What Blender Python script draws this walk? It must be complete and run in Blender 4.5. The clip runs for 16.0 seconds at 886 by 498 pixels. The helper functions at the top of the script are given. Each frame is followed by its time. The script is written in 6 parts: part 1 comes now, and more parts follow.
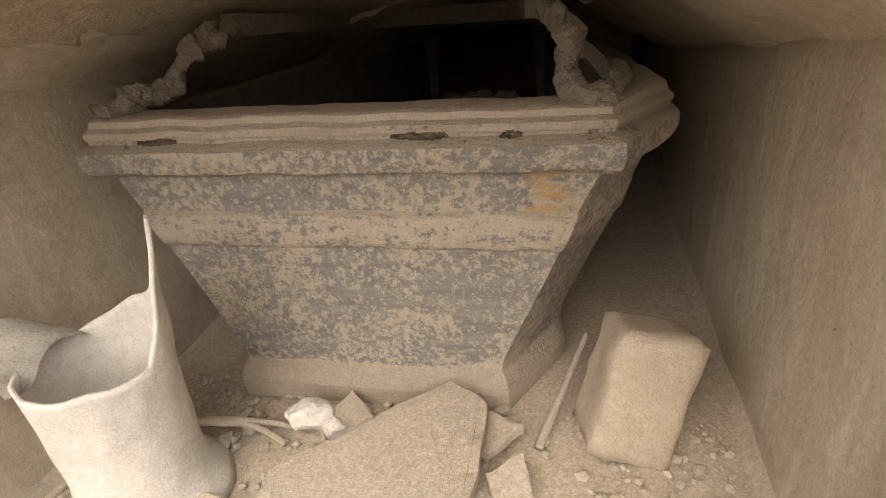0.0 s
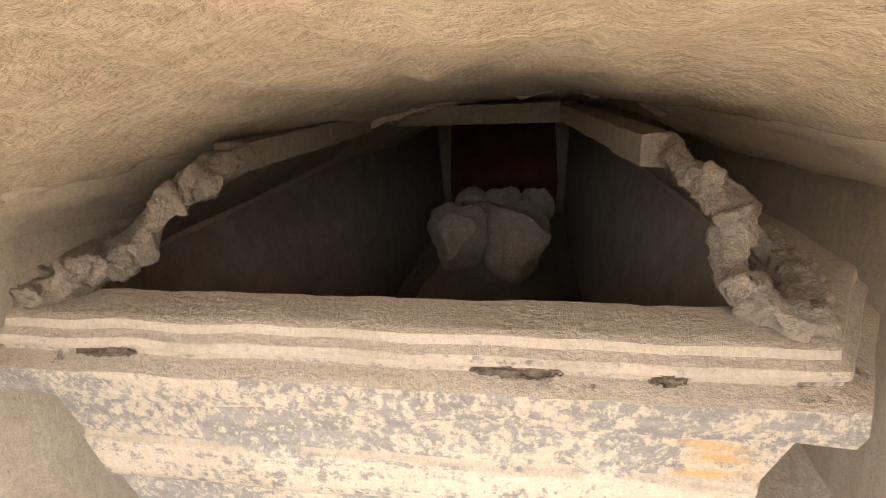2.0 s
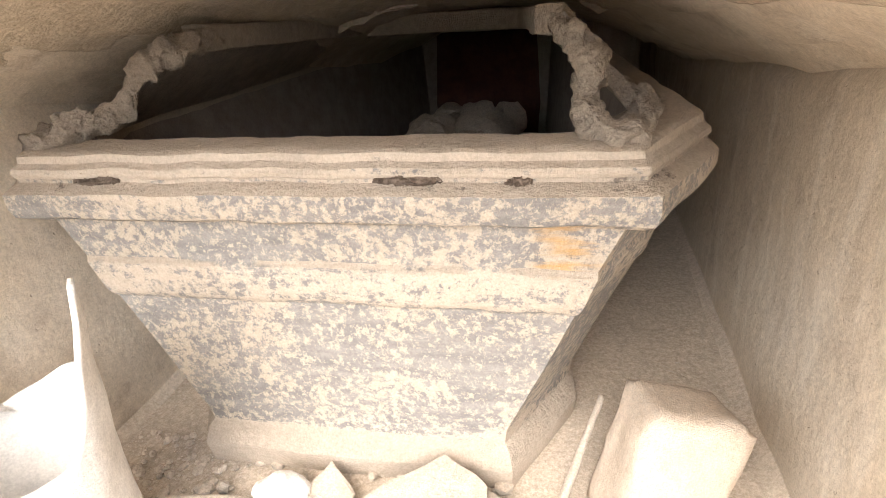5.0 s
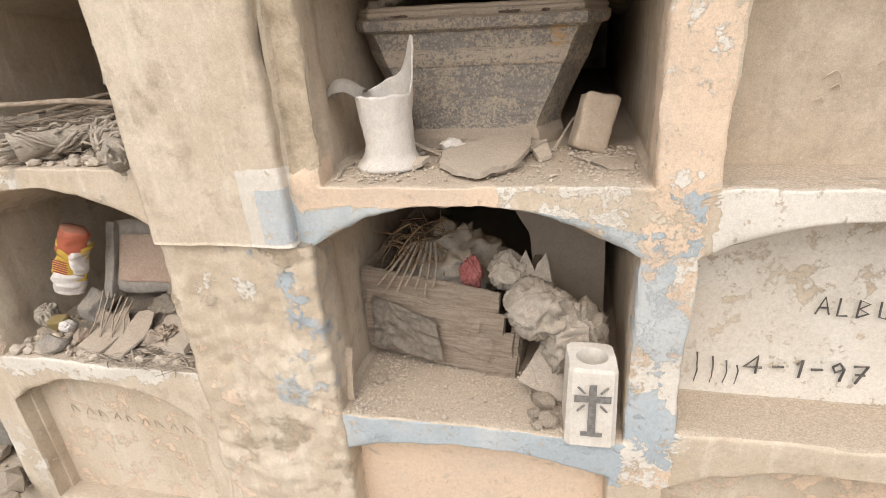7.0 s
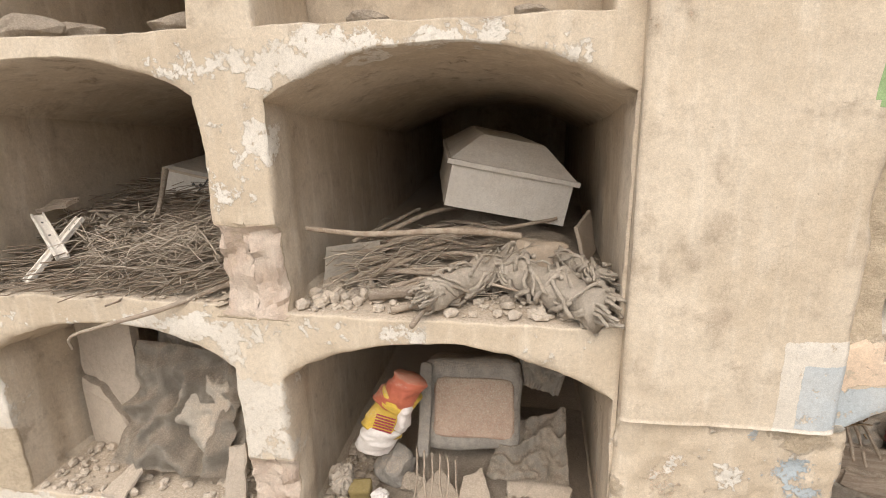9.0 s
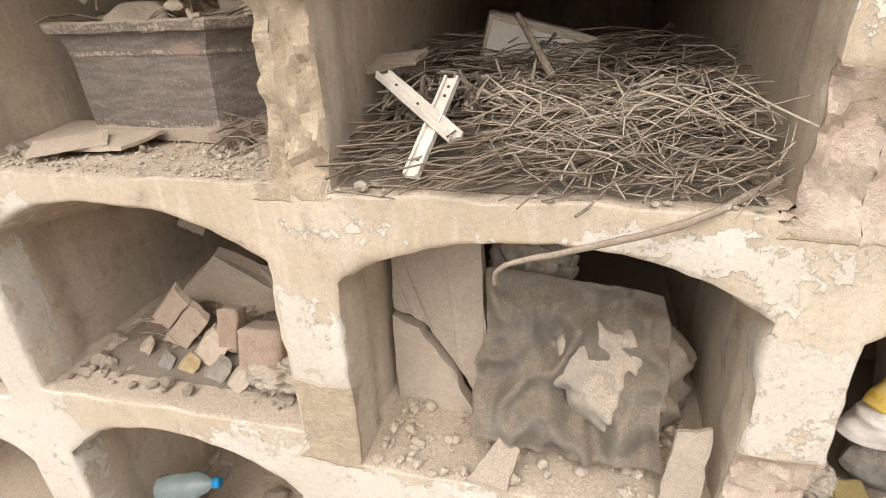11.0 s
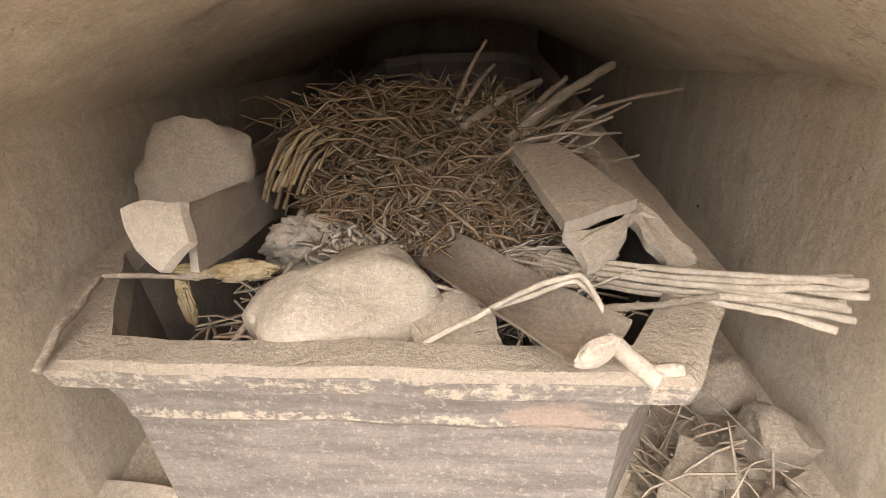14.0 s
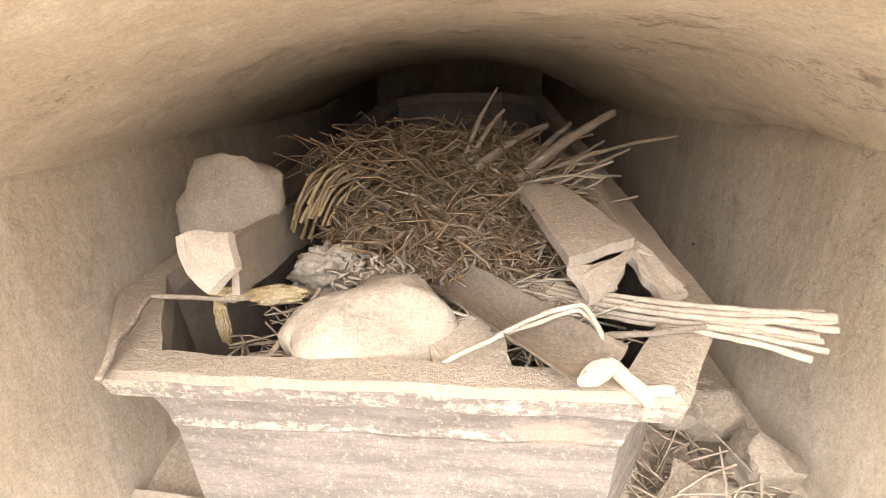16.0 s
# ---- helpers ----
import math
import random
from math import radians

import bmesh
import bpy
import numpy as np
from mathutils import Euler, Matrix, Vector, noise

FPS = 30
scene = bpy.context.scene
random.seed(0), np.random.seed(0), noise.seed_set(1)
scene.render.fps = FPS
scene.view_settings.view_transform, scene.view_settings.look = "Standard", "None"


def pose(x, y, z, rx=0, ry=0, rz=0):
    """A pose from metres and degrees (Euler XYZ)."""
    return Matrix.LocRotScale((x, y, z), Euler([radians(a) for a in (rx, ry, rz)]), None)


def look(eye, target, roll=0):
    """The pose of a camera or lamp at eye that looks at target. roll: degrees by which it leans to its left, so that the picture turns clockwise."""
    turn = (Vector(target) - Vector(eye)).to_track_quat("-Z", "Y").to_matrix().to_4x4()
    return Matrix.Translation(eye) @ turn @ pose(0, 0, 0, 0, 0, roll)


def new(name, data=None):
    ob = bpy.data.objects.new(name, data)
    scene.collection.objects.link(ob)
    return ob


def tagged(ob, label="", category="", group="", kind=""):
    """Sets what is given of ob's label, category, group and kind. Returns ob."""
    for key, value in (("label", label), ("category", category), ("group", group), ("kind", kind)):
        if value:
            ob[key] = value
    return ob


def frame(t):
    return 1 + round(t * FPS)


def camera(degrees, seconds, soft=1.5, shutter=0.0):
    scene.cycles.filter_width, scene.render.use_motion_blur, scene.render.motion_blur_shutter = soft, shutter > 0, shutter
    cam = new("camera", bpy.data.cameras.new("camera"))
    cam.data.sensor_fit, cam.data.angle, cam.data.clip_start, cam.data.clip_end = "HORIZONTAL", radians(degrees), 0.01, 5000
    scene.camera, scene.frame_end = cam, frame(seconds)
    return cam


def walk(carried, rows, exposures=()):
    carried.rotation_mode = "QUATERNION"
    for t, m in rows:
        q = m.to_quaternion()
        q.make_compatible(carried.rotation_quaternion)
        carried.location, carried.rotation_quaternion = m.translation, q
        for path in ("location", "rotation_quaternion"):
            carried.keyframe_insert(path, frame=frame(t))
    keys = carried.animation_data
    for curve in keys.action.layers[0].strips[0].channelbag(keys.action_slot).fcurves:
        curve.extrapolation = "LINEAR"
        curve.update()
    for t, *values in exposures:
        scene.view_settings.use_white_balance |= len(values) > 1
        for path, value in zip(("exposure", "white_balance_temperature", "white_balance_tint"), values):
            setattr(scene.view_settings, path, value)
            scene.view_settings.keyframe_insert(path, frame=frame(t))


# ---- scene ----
cam = camera(79.0, 16.0, soft=0.85)
PATH = [
    (0, (0.385, -0.134, 1.729), (-0.109, 1.601, 0.868), -5.4),
    (0.5, (0.312, -0.035, 1.719), (-0.155, 1.728, 0.903), -4.9),
    (1, (0.319, 0.019, 1.728), (-0.212, 1.817, 1.033), -4.8),
    (1.5, (0.271, 0.046, 1.8), (-0.2, 1.836, 1.041), -4.2),
    (2, (0.274, 0.051, 1.786), (-0.179, 1.874, 1.101), -3.9),
    (2.5, (0.276, 0.106, 1.766), (-0.167, 1.937, 1.094), -4.6),
    (3, (0.261, 0.138, 1.756), (-0.166, 1.97, 1.077), -4.5),
    (5.3, (0.373, -0.134, 1.73), (-0.123, 1.605, 0.852), -5),
    (5.5, (0.339, -0.284, 1.707), (-0.057, 1.474, 0.839), -3.7),
    (6, (0.309, -0.557, 1.619), (0.013, 1.183, 0.688), -4.3),
    (6.5, (0.318, -0.789, 1.554), (0.007, 0.977, 0.671), -3.5),
    (7, (0.393, -1.018, 1.626), (-0.06, 0.752, 0.823), -4),
    (7.5, (0.224, -1.093, 1.716), (-0.282, 0.7, 0.992), -3.4),
    (8, (-0.158, -1.128, 1.78), (-0.595, 0.72, 1.159), -1.2),
    (8.5, (-0.449, -1.092, 1.803), (-0.764, 0.79, 1.216), -0.2),
    (9, (-0.744, -0.956, 1.78), (-1.062, 0.923, 1.21), -1.5),
    (9.5, (-0.925, -0.81, 1.637), (-1.305, 1.031, 0.986), -0.9),
    (9.7, (-1.042, -0.819, 1.595), (-1.409, 0.971, 0.817), 0.1),
    (11.8, (-1.971, -0.552, 1.653), (-2.487, 1.184, 0.805), -3.9),
    (12, (-2.073, -0.526, 1.671), (-2.5, 1.233, 0.82), -2.9),
    (12.5, (-2.287, -0.408, 1.731), (-2.499, 1.378, 0.857), -1.9),
    (13, (-2.355, -0.266, 1.746), (-2.391, 1.522, 0.849), -3.1),
    (13.5, (-2.354, -0.079, 1.789), (-2.444, 1.66, 0.805), -4.7),
    (14, (-2.388, -0.042, 1.8), (-2.444, 1.718, 0.852), -2.6),
    (14.5, (-2.388, -0.056, 1.811), (-2.439, 1.73, 0.913), -1.8),
    (15, (-2.387, -0.074, 1.82), (-2.449, 1.735, 0.969), -1.5),
    (15.5, (-2.391, -0.08, 1.824), (-2.452, 1.737, 0.991), -1.5),
    (16, (-2.399, -0.08, 1.82), (-2.456, 1.731, 0.974), -1.3),
]
walk(cam, [(t, look(eye, target, roll)) for t, eye, target, roll in PATH],
     exposures=[(0, -0.2, 6900, 10), (0.5, 0.5, 6800, 10), (1.0, 0.95, 6800, 10), (1.5, 1.25, 6600, 10), (3.0, 1.6, 6500, 10), (5.3, 1.35, 6000, 10), (5.6, 0.95, 5900, 10),
                (5.8, 0.25, 5900, 10), (6.0, -0.2, 5900, 10), (6.5, -0.6, 6100, 10), (8.0, -0.6, 6500, 10), (9.5, -0.55, 6500, 10), (12.0, -0.37, 6500, 10), (12.6, -0.35, 6500, 10),
                (13.0, -0.15, 6700, 10), (13.5, 0.25, 6500, 10), (14.2, 1.05, 6400, 10), (15.0, 1.5, 6400, 10), (16.0, 1.5, 6400, 10)])

# ---- light: bright hazy sky, no hard shadows ----
SUN_EL, SUN_AZ = radians(52), radians(184)
world = bpy.data.worlds.new("hazy_sky")
scene.world = world
world.use_nodes = True
wn = world.node_tree.nodes
sky = wn.new("ShaderNodeTexSky")
sky.sky_type = "NISHITA"
sky.sun_disc = False
sky.sun_elevation, sky.sun_rotation = SUN_EL, SUN_AZ
sky.dust_density, sky.air_density, sky.ozone_density = 6.0, 1.0, 0.5
wn["Background"].inputs["Strength"].default_value = 0.15
world.node_tree.links.new(sky.outputs[0], wn["Background"].inputs[0])
sun = new("sun", bpy.data.lights.new("sun", "SUN"))
sun.data.energy, sun.data.angle, sun.data.color = 4.2, radians(86), (1.0, 0.97, 0.93)
sun.matrix_world = pose(0, -3, 6, 37, 0, -2)
scene.view_settings.exposure = 0.0


# ---- materials ----
def bleached(c):
    """Earth colours lose a little of their warmth under dust and sun; strong colours stay."""
    if (max(c) - min(c)) / max(c) > 0.62:
        return c
    grey = 0.35 * c[0] + 0.5 * c[1] + 0.15 * c[2]
    return tuple(v + (grey - v) * 0.2 for v in c)


class Nodes:
    """A small builder for one node material."""

    def __init__(self, name, rough=0.9, metal=0.0):
        self.mat = bpy.data.materials.new(name)
        self.mat.use_nodes = True
        self.tree = self.mat.node_tree
        self.bsdf = self.tree.nodes["Principled BSDF"]
        self.bsdf.inputs["Roughness"].default_value = rough
        self.bsdf.inputs["Metallic"].default_value = metal
        self.bsdf.inputs["Specular IOR Level"].default_value = 0.25
        self.co = self.tree.nodes.new("ShaderNodeTexCoord").outputs["Object"]

    def put(self, socket, value):
        if isinstance(value, bpy.types.NodeSocket):
            self.tree.links.new(value, socket)
        elif isinstance(value, (tuple, list)) and len(value) == 3 and socket.type == "RGBA":
            socket.default_value = (*bleached(value), 1)
        else:
            socket.default_value = value

    def noise(self, scale, detail=6, rough=0.6, stretch=None, distort=0.0):
        n = self.tree.nodes.new("ShaderNodeTexNoise")
        n.inputs["Scale"].default_value, n.inputs["Detail"].default_value = scale, detail
        n.inputs["Roughness"].default_value, n.inputs["Distortion"].default_value = rough, distort
        co = self.co
        if stretch:
            m = self.tree.nodes.new("ShaderNodeMapping")
            m.inputs["Scale"].default_value = stretch
            self.tree.links.new(co, m.inputs["Vector"])
            co = m.outputs[0]
        self.tree.links.new(co, n.inputs["Vector"])
        return n.outputs["Fac"]

    def voronoi(self, scale, feature="F1"):
        n = self.tree.nodes.new("ShaderNodeTexVoronoi")
        n.feature = feature
        n.inputs["Scale"].default_value = scale
        self.tree.links.new(self.co, n.inputs["Vector"])
        return n.outputs["Distance"]

    def step(self, value, lo, hi):
        n = self.tree.nodes.new("ShaderNodeMapRange")
        n.interpolation_type = "SMOOTHSTEP"
        self.put(n.inputs["Value"], value)
        n.inputs["From Min"].default_value, n.inputs["From Max"].default_value = lo, hi
        return n.outputs["Result"]

    def math(self, op, a, b=0.0):
        n = self.tree.nodes.new("ShaderNodeMath")
        n.operation = op
        self.put(n.inputs[0], a)
        self.put(n.inputs[1], b)
        return n.outputs[0]

    def mix(self, fac, a, b):
        n = self.tree.nodes.new("ShaderNodeMix")
        n.data_type = "RGBA"
        self.put(n.inputs[0], fac)
        self.put(n.inputs[6], a)
        self.put(n.inputs[7], b)
        return n.outputs[2]

    def attr(self, name):
        n = self.tree.nodes.new("ShaderNodeAttribute")
        n.attribute_name = name
        return n.outputs["Fac"]

    def up(self):
        n = self.tree.nodes.new("ShaderNodeNewGeometry")
        s = self.tree.nodes.new("ShaderNodeSeparateXYZ")
        self.tree.links.new(n.outputs["Normal"], s.inputs[0])
        return s.outputs[2]

    def random(self):
        return self.tree.nodes.new("ShaderNodeObjectInfo").outputs["Random"]

    def island(self):
        return self.tree.nodes.new("ShaderNodeNewGeometry").outputs["Random Per Island"]

    def grained(self, colour):
        """Fine dust grain at two scales: specks of a millimetre and blotches of a centimetre."""
        fine, coarse = self.step(self.noise(430, 4, 0.75), 0.34, 0.66), self.step(self.noise(105, 6, 0.75), 0.32, 0.68)
        shade = self.math("ADD", 0.83, self.math("ADD", self.math("MULTIPLY", fine, 0.20), self.math("MULTIPLY", coarse, 0.14)))
        n = self.tree.nodes.new("ShaderNodeVectorMath")
        n.operation = "SCALE"
        self.put(n.inputs["Scale"], shade)
        if isinstance(colour, bpy.types.NodeSocket):
            self.tree.links.new(colour, n.inputs[0])
        else:
            n.inputs[0].default_value = colour[:3]
        return n.outputs[0]

    def done(self, colour, height=None, strength=0.4, distance=0.01, rough=None):
        self.put(self.bsdf.inputs["Base Color"], self.grained(colour))
        if rough is not None:
            self.put(self.bsdf.inputs["Roughness"], rough)
        if height is not None:
            b = self.tree.nodes.new("ShaderNodeBump")
            b.inputs["Strength"].default_value, b.inputs["Distance"].default_value = strength, distance
            self.put(b.inputs["Height"], height)
            self.tree.links.new(b.outputs[0], self.bsdf.inputs["Normal"])
        return self.mat


DUST = (0.50, 0.405, 0.30)


def dusty(name, a, b, scale=30, dust=0.55, rough=0.9, bump=0.5, stretch=None, spread=0.0, dist=0.004, c=None, metal=0.0):
    """A surface of colours a and b under a coat of pale dust that lies thicker on what faces up."""
    n = Nodes(name, rough, metal)
    fine, broad = n.noise(scale, 8, 0.65, stretch), n.noise(scale * 0.13 + 1, 4, 0.6)
    colour = n.mix(n.step(fine, 0.35, 0.65), a, b)
    if c:
        colour = n.mix(n.step(n.noise(scale * 0.3, 5, 0.7), 0.56, 0.62), colour, c)
    if spread:
        colour = n.mix(n.math("MULTIPLY", n.random(), spread), colour, (0.3, 0.24, 0.18))
    lie = n.math("ADD", n.math("MULTIPLY", n.step(n.up(), -0.2, 0.9), 0.35), n.math("MULTIPLY", broad, 0.5))
    grain = n.step(n.noise(240, 5, 0.8), 0.32, 0.68)
    amount = n.step(n.math("ADD", lie, n.math("MULTIPLY", grain, 0.4)), 1.05 - dust, 1.35 - dust)
    colour = n.mix(n.math("MULTIPLY", amount, 0.92), colour, n.mix(grain, (0.38, 0.305, 0.22), (0.575, 0.475, 0.36)))
    return n.done(colour, n.math("ADD", n.math("MULTIPLY", fine, 0.7), n.math("MULTIPLY", grain, 0.45)), min(1.0, bump * 1.35), dist)


def plaster_material():
    """Old cream plaster over adobe, with flaking coats of white, pale blue, peach and green paint."""
    n = Nodes("old_plaster", 0.92)
    fine, mid, broad = n.noise(70, 8, 0.7), n.noise(14, 8, 0.68), n.noise(2.6, 6, 0.6)
    streak = n.noise(9, 6, 0.6, (3.2, 3.2, 0.5))
    cream = n.mix(n.step(broad, 0.35, 0.68), (0.56, 0.45, 0.31), (0.66, 0.56, 0.42))
    cream = n.mix(n.step(mid, 0.5, 0.7), cream, (0.47, 0.375, 0.265))
    cream = n.mix(n.math("MULTIPLY", n.step(streak, 0.50, 0.66), 0.4), cream, (0.74, 0.655, 0.52))
    ragged = n.math("ADD", n.math("MULTIPLY", n.math("SUBTRACT", mid, 0.5), 1.6), n.math("MULTIPLY", n.math("SUBTRACT", fine, 0.5), 0.5))
    chips = n.step(n.math("ADD", n.noise(24, 6, 0.75), n.math("MULTIPLY", fine, 0.2)), 0.70, 0.73)
    adobe = n.mix(n.step(n.noise(45, 6, 0.7), 0.35, 0.65), (0.52, 0.41, 0.27), (0.65, 0.53, 0.36))
    colour = cream
    height = n.math("ADD", n.math("ADD", n.math("MULTIPLY", fine, 0.16), n.math("MULTIPLY", mid, 0.55)), n.math("MULTIPLY", n.noise(5.5, 5, 0.55), 1.1))
    for name, tint, tint2 in (("peach", (0.75, 0.56, 0.38), (0.69, 0.53, 0.38)), ("white", (0.74, 0.69, 0.60), (0.67, 0.61, 0.51)),
                              ("blue", (0.42, 0.49, 0.53), (0.53, 0.56, 0.56)), ("green", (0.26, 0.42, 0.145), (0.30, 0.46, 0.19))):
        soft = 0.7 if name != "green" else 0.15
        on = n.step(n.math("ADD", n.attr(name), n.math("MULTIPLY", ragged, soft)), 0.49, 0.53)
        if name != "green":
            on = n.math("MULTIPLY", on, n.math("SUBTRACT", 1.0, n.math("MULTIPLY", chips, 0.9)))
        colour = n.mix(on, colour, n.mix(n.step(broad, 0.4, 0.6), tint, tint2))
        height = n.math("ADD", height, n.math("MULTIPLY", on, 0.25))
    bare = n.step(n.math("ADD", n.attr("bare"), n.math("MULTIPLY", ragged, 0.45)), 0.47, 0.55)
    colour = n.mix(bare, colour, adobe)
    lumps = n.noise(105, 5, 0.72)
    # Shade of the small pits, put into the colour as dark specks.
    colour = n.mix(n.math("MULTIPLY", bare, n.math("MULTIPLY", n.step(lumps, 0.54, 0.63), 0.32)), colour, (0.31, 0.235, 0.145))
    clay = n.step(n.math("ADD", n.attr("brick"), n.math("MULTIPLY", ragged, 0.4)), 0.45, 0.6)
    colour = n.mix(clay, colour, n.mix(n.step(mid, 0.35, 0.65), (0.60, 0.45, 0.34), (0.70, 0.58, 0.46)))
    # Mixes in a browner tone: stronger inside niches, on some panels and low down.
    dirt = n.math("MULTIPLY", n.step(n.math("ADD", n.attr("browning"), n.math("MULTIPLY", ragged, 0.5)), 0.35, 0.75), 0.75)
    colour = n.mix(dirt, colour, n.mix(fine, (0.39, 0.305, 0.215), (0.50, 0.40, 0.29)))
    settled = n.math("MULTIPLY", n.step(n.up(), 0.55, 0.9), 0.85)
    colour = n.mix(settled, colour, n.mix(n.step(n.noise(210, 5, 0.8), 0.3, 0.7), (0.37, 0.295, 0.21), (0.57, 0.47, 0.355)))
    vein = n.math("ABSOLUTE", n.math("SUBTRACT", n.noise(3.4, 7, 0.62), 0.5))
    cracks = n.math("MULTIPLY", n.step(n.math("SUBTRACT", 0.005, vein), 0.0, 0.004), n.step(n.noise(1.7, 3), 0.60, 0.66))
    colour = n.mix(n.math("MULTIPLY", cracks, 0.5), colour, (0.27, 0.2, 0.14))
    height = n.math("ADD", height, n.math("MULTIPLY", bare, n.math("MULTIPLY", n.math("SUBTRACT", 1.0, lumps), 1.6)))
    pits = n.step(n.noise(150, 4, 0.7), 0.64, 0.74)
    colour = n.mix(n.math("MULTIPLY", pits, 0.3), colour, (0.30, 0.235, 0.165))
    pale = n.step(n.noise(95, 5, 0.75, (1, 1, 1.6)), 0.60, 0.68)
    colour = n.mix(n.math("MULTIPLY", pale, 0.35), colour, (0.74, 0.68, 0.58))
    height = n.math("SUBTRACT", height, n.math("MULTIPLY", pits, 0.25))
    return n.done(colour, height, 0.62, 0.010)


PLASTER = plaster_material()
SOIL = dusty("dry_soil", (0.42, 0.34, 0.25), (0.53, 0.44, 0.33), 60, 0.5, bump=0.8, dist=0.008)
ROCK = dusty("pale_stone", (0.38, 0.31, 0.23), (0.52, 0.44, 0.34), 25, 0.55, bump=0.7, spread=0.4)
CONCRETE = dusty("grey_concrete", (0.36, 0.33, 0.29), (0.47, 0.43, 0.37), 45, 0.4, bump=0.9)
BRICK = dusty("fired_clay_brick", (0.47, 0.31, 0.22), (0.53, 0.38, 0.28), 35, 0.52, bump=0.6)
PALE_BLOCK = dusty("dusty_block", (0.56, 0.44, 0.31), (0.62, 0.5, 0.37), 60, 0.35, bump=0.45, dist=0.004)
SHARD = dusty("broken_plaster_slab", (0.50, 0.42, 0.33), (0.58, 0.50, 0.40), 22, 0.6, bump=0.35, spread=0.25)
WHITE_CERAMIC = dusty("white_dusty_plastic", (0.76, 0.71, 0.64), (0.70, 0.65, 0.58), 40, 0.28, 0.55, bump=0.35)
WHITE_WOOD = dusty("white_painted_wood", (0.76, 0.71, 0.63), (0.70, 0.64, 0.55), 18, 0.2, 0.6, bump=0.2)
STEM = dusty("dry_stem", (0.38, 0.28, 0.19), (0.52, 0.42, 0.31), 40, 0.35, bump=0.4, spread=0.5)
STRAW = dusty("dry_straw", (0.26, 0.17, 0.09), (0.38, 0.27, 0.16), 60, 0.16, bump=0.3)
PALE_STRAW = dusty("bleached_straw", (0.42, 0.34, 0.25), (0.55, 0.47, 0.37), 60, 0.35, bump=0.3)
CLOTH = dusty("dusty_cloth", (0.38, 0.33, 0.265), (0.47, 0.41, 0.335), 60, 0.4, bump=0.3)
GREY_CLOTH = dusty("grey_tarpaulin", (0.37, 0.33, 0.27), (0.42, 0.375, 0.305), 40, 0.5, bump=0.2)
RED_CLOTH = dusty("faded_red_cloth", (0.38, 0.13, 0.12), (0.45, 0.18, 0.16), 40, 0.1, bump=0.3)
OLD_WOOD = dusty("weathered_wood", (0.33, 0.25, 0.18), (0.46, 0.37, 0.28), 22, 0.45, bump=0.7, stretch=(0.4, 3, 6))
CARDBOARD = dusty("dusty_cardboard", (0.52, 0.44, 0.34), (0.58, 0.5, 0.4), 20, 0.6, bump=0.15)
ROPE = dusty("dry_bouquet_wrap", (0.45, 0.38, 0.29), (0.58, 0.5, 0.4), 55, 0.35, bump=0.6)
YELLOW = dusty("yellow_plastic_bag", (0.66, 0.46, 0.08), (0.60, 0.42, 0.09), 12, 0.36, 0.4, bump=0.15)
RED = dusty("red_printed_plastic", (0.52, 0.16, 0.09), (0.48, 0.14, 0.09), 12, 0.38, 0.4, bump=0.15)
WHITE_PLASTIC = dusty("white_printed_plastic", (0.72, 0.68, 0.64), (0.68, 0.62, 0.58), 12, 0.2, 0.45, bump=0.15)
MAROON = dusty("maroon_print", (0.33, 0.05, 0.08), (0.36, 0.07, 0.09), 12, 0.12, 0.5, bump=0.1)
TIN = dusty("dull_tin", (0.45, 0.42, 0.37), (0.32, 0.28, 0.23), 20, 0.25, 0.5, bump=0.15, metal=0.4)
CAN_BLUE = dusty("blue_can_label", (0.02, 0.25, 0.55), (0.02, 0.22, 0.50), 15, 0.1, 0.45, bump=0.1)
CAN_YELLOW = dusty("yellow_can_label", (0.72, 0.58, 0.12), (0.66, 0.52, 0.1), 15, 0.2, 0.5, bump=0.1)
RUST = dusty("rusty_lid", (0.30, 0.19, 0.11), (0.40, 0.28, 0.18), 30, 0.3, 0.7, bump=0.4)
INK = dusty("black_paint", (0.08, 0.08, 0.075), (0.16, 0.15, 0.14), 60, 0.3, 0.7, bump=0.2)
FADED_INK = dusty("faded_black_paint", (0.17, 0.16, 0.15), (0.26, 0.25, 0.23), 90, 0.35, 0.8, bump=0.2)
SCRATCH = dusty("scratched_line", (0.55, 0.45, 0.33), (0.6, 0.5, 0.38), 60, 0.2, 0.9, bump=0.2)
YELLOW_LEAF = dusty("yellowed_leaf", (0.38, 0.28, 0.14), (0.48, 0.37, 0.2), 50, 0.25, 0.7, bump=0.3)
TEAL = dusty("teal_tassel", (0.12, 0.22, 0.24), (0.16, 0.28, 0.3), 60, 0.15, 0.8)
GREEN_PLASTIC = dusty("green_plastic", (0.03, 0.20, 0.11), (0.04, 0.24, 0.13), 20, 0.2, 0.4, bump=0.05)
OLIVE = dusty("olive_tin", (0.28, 0.22, 0.09), (0.33, 0.26, 0.12), 20, 0.2, 0.6)


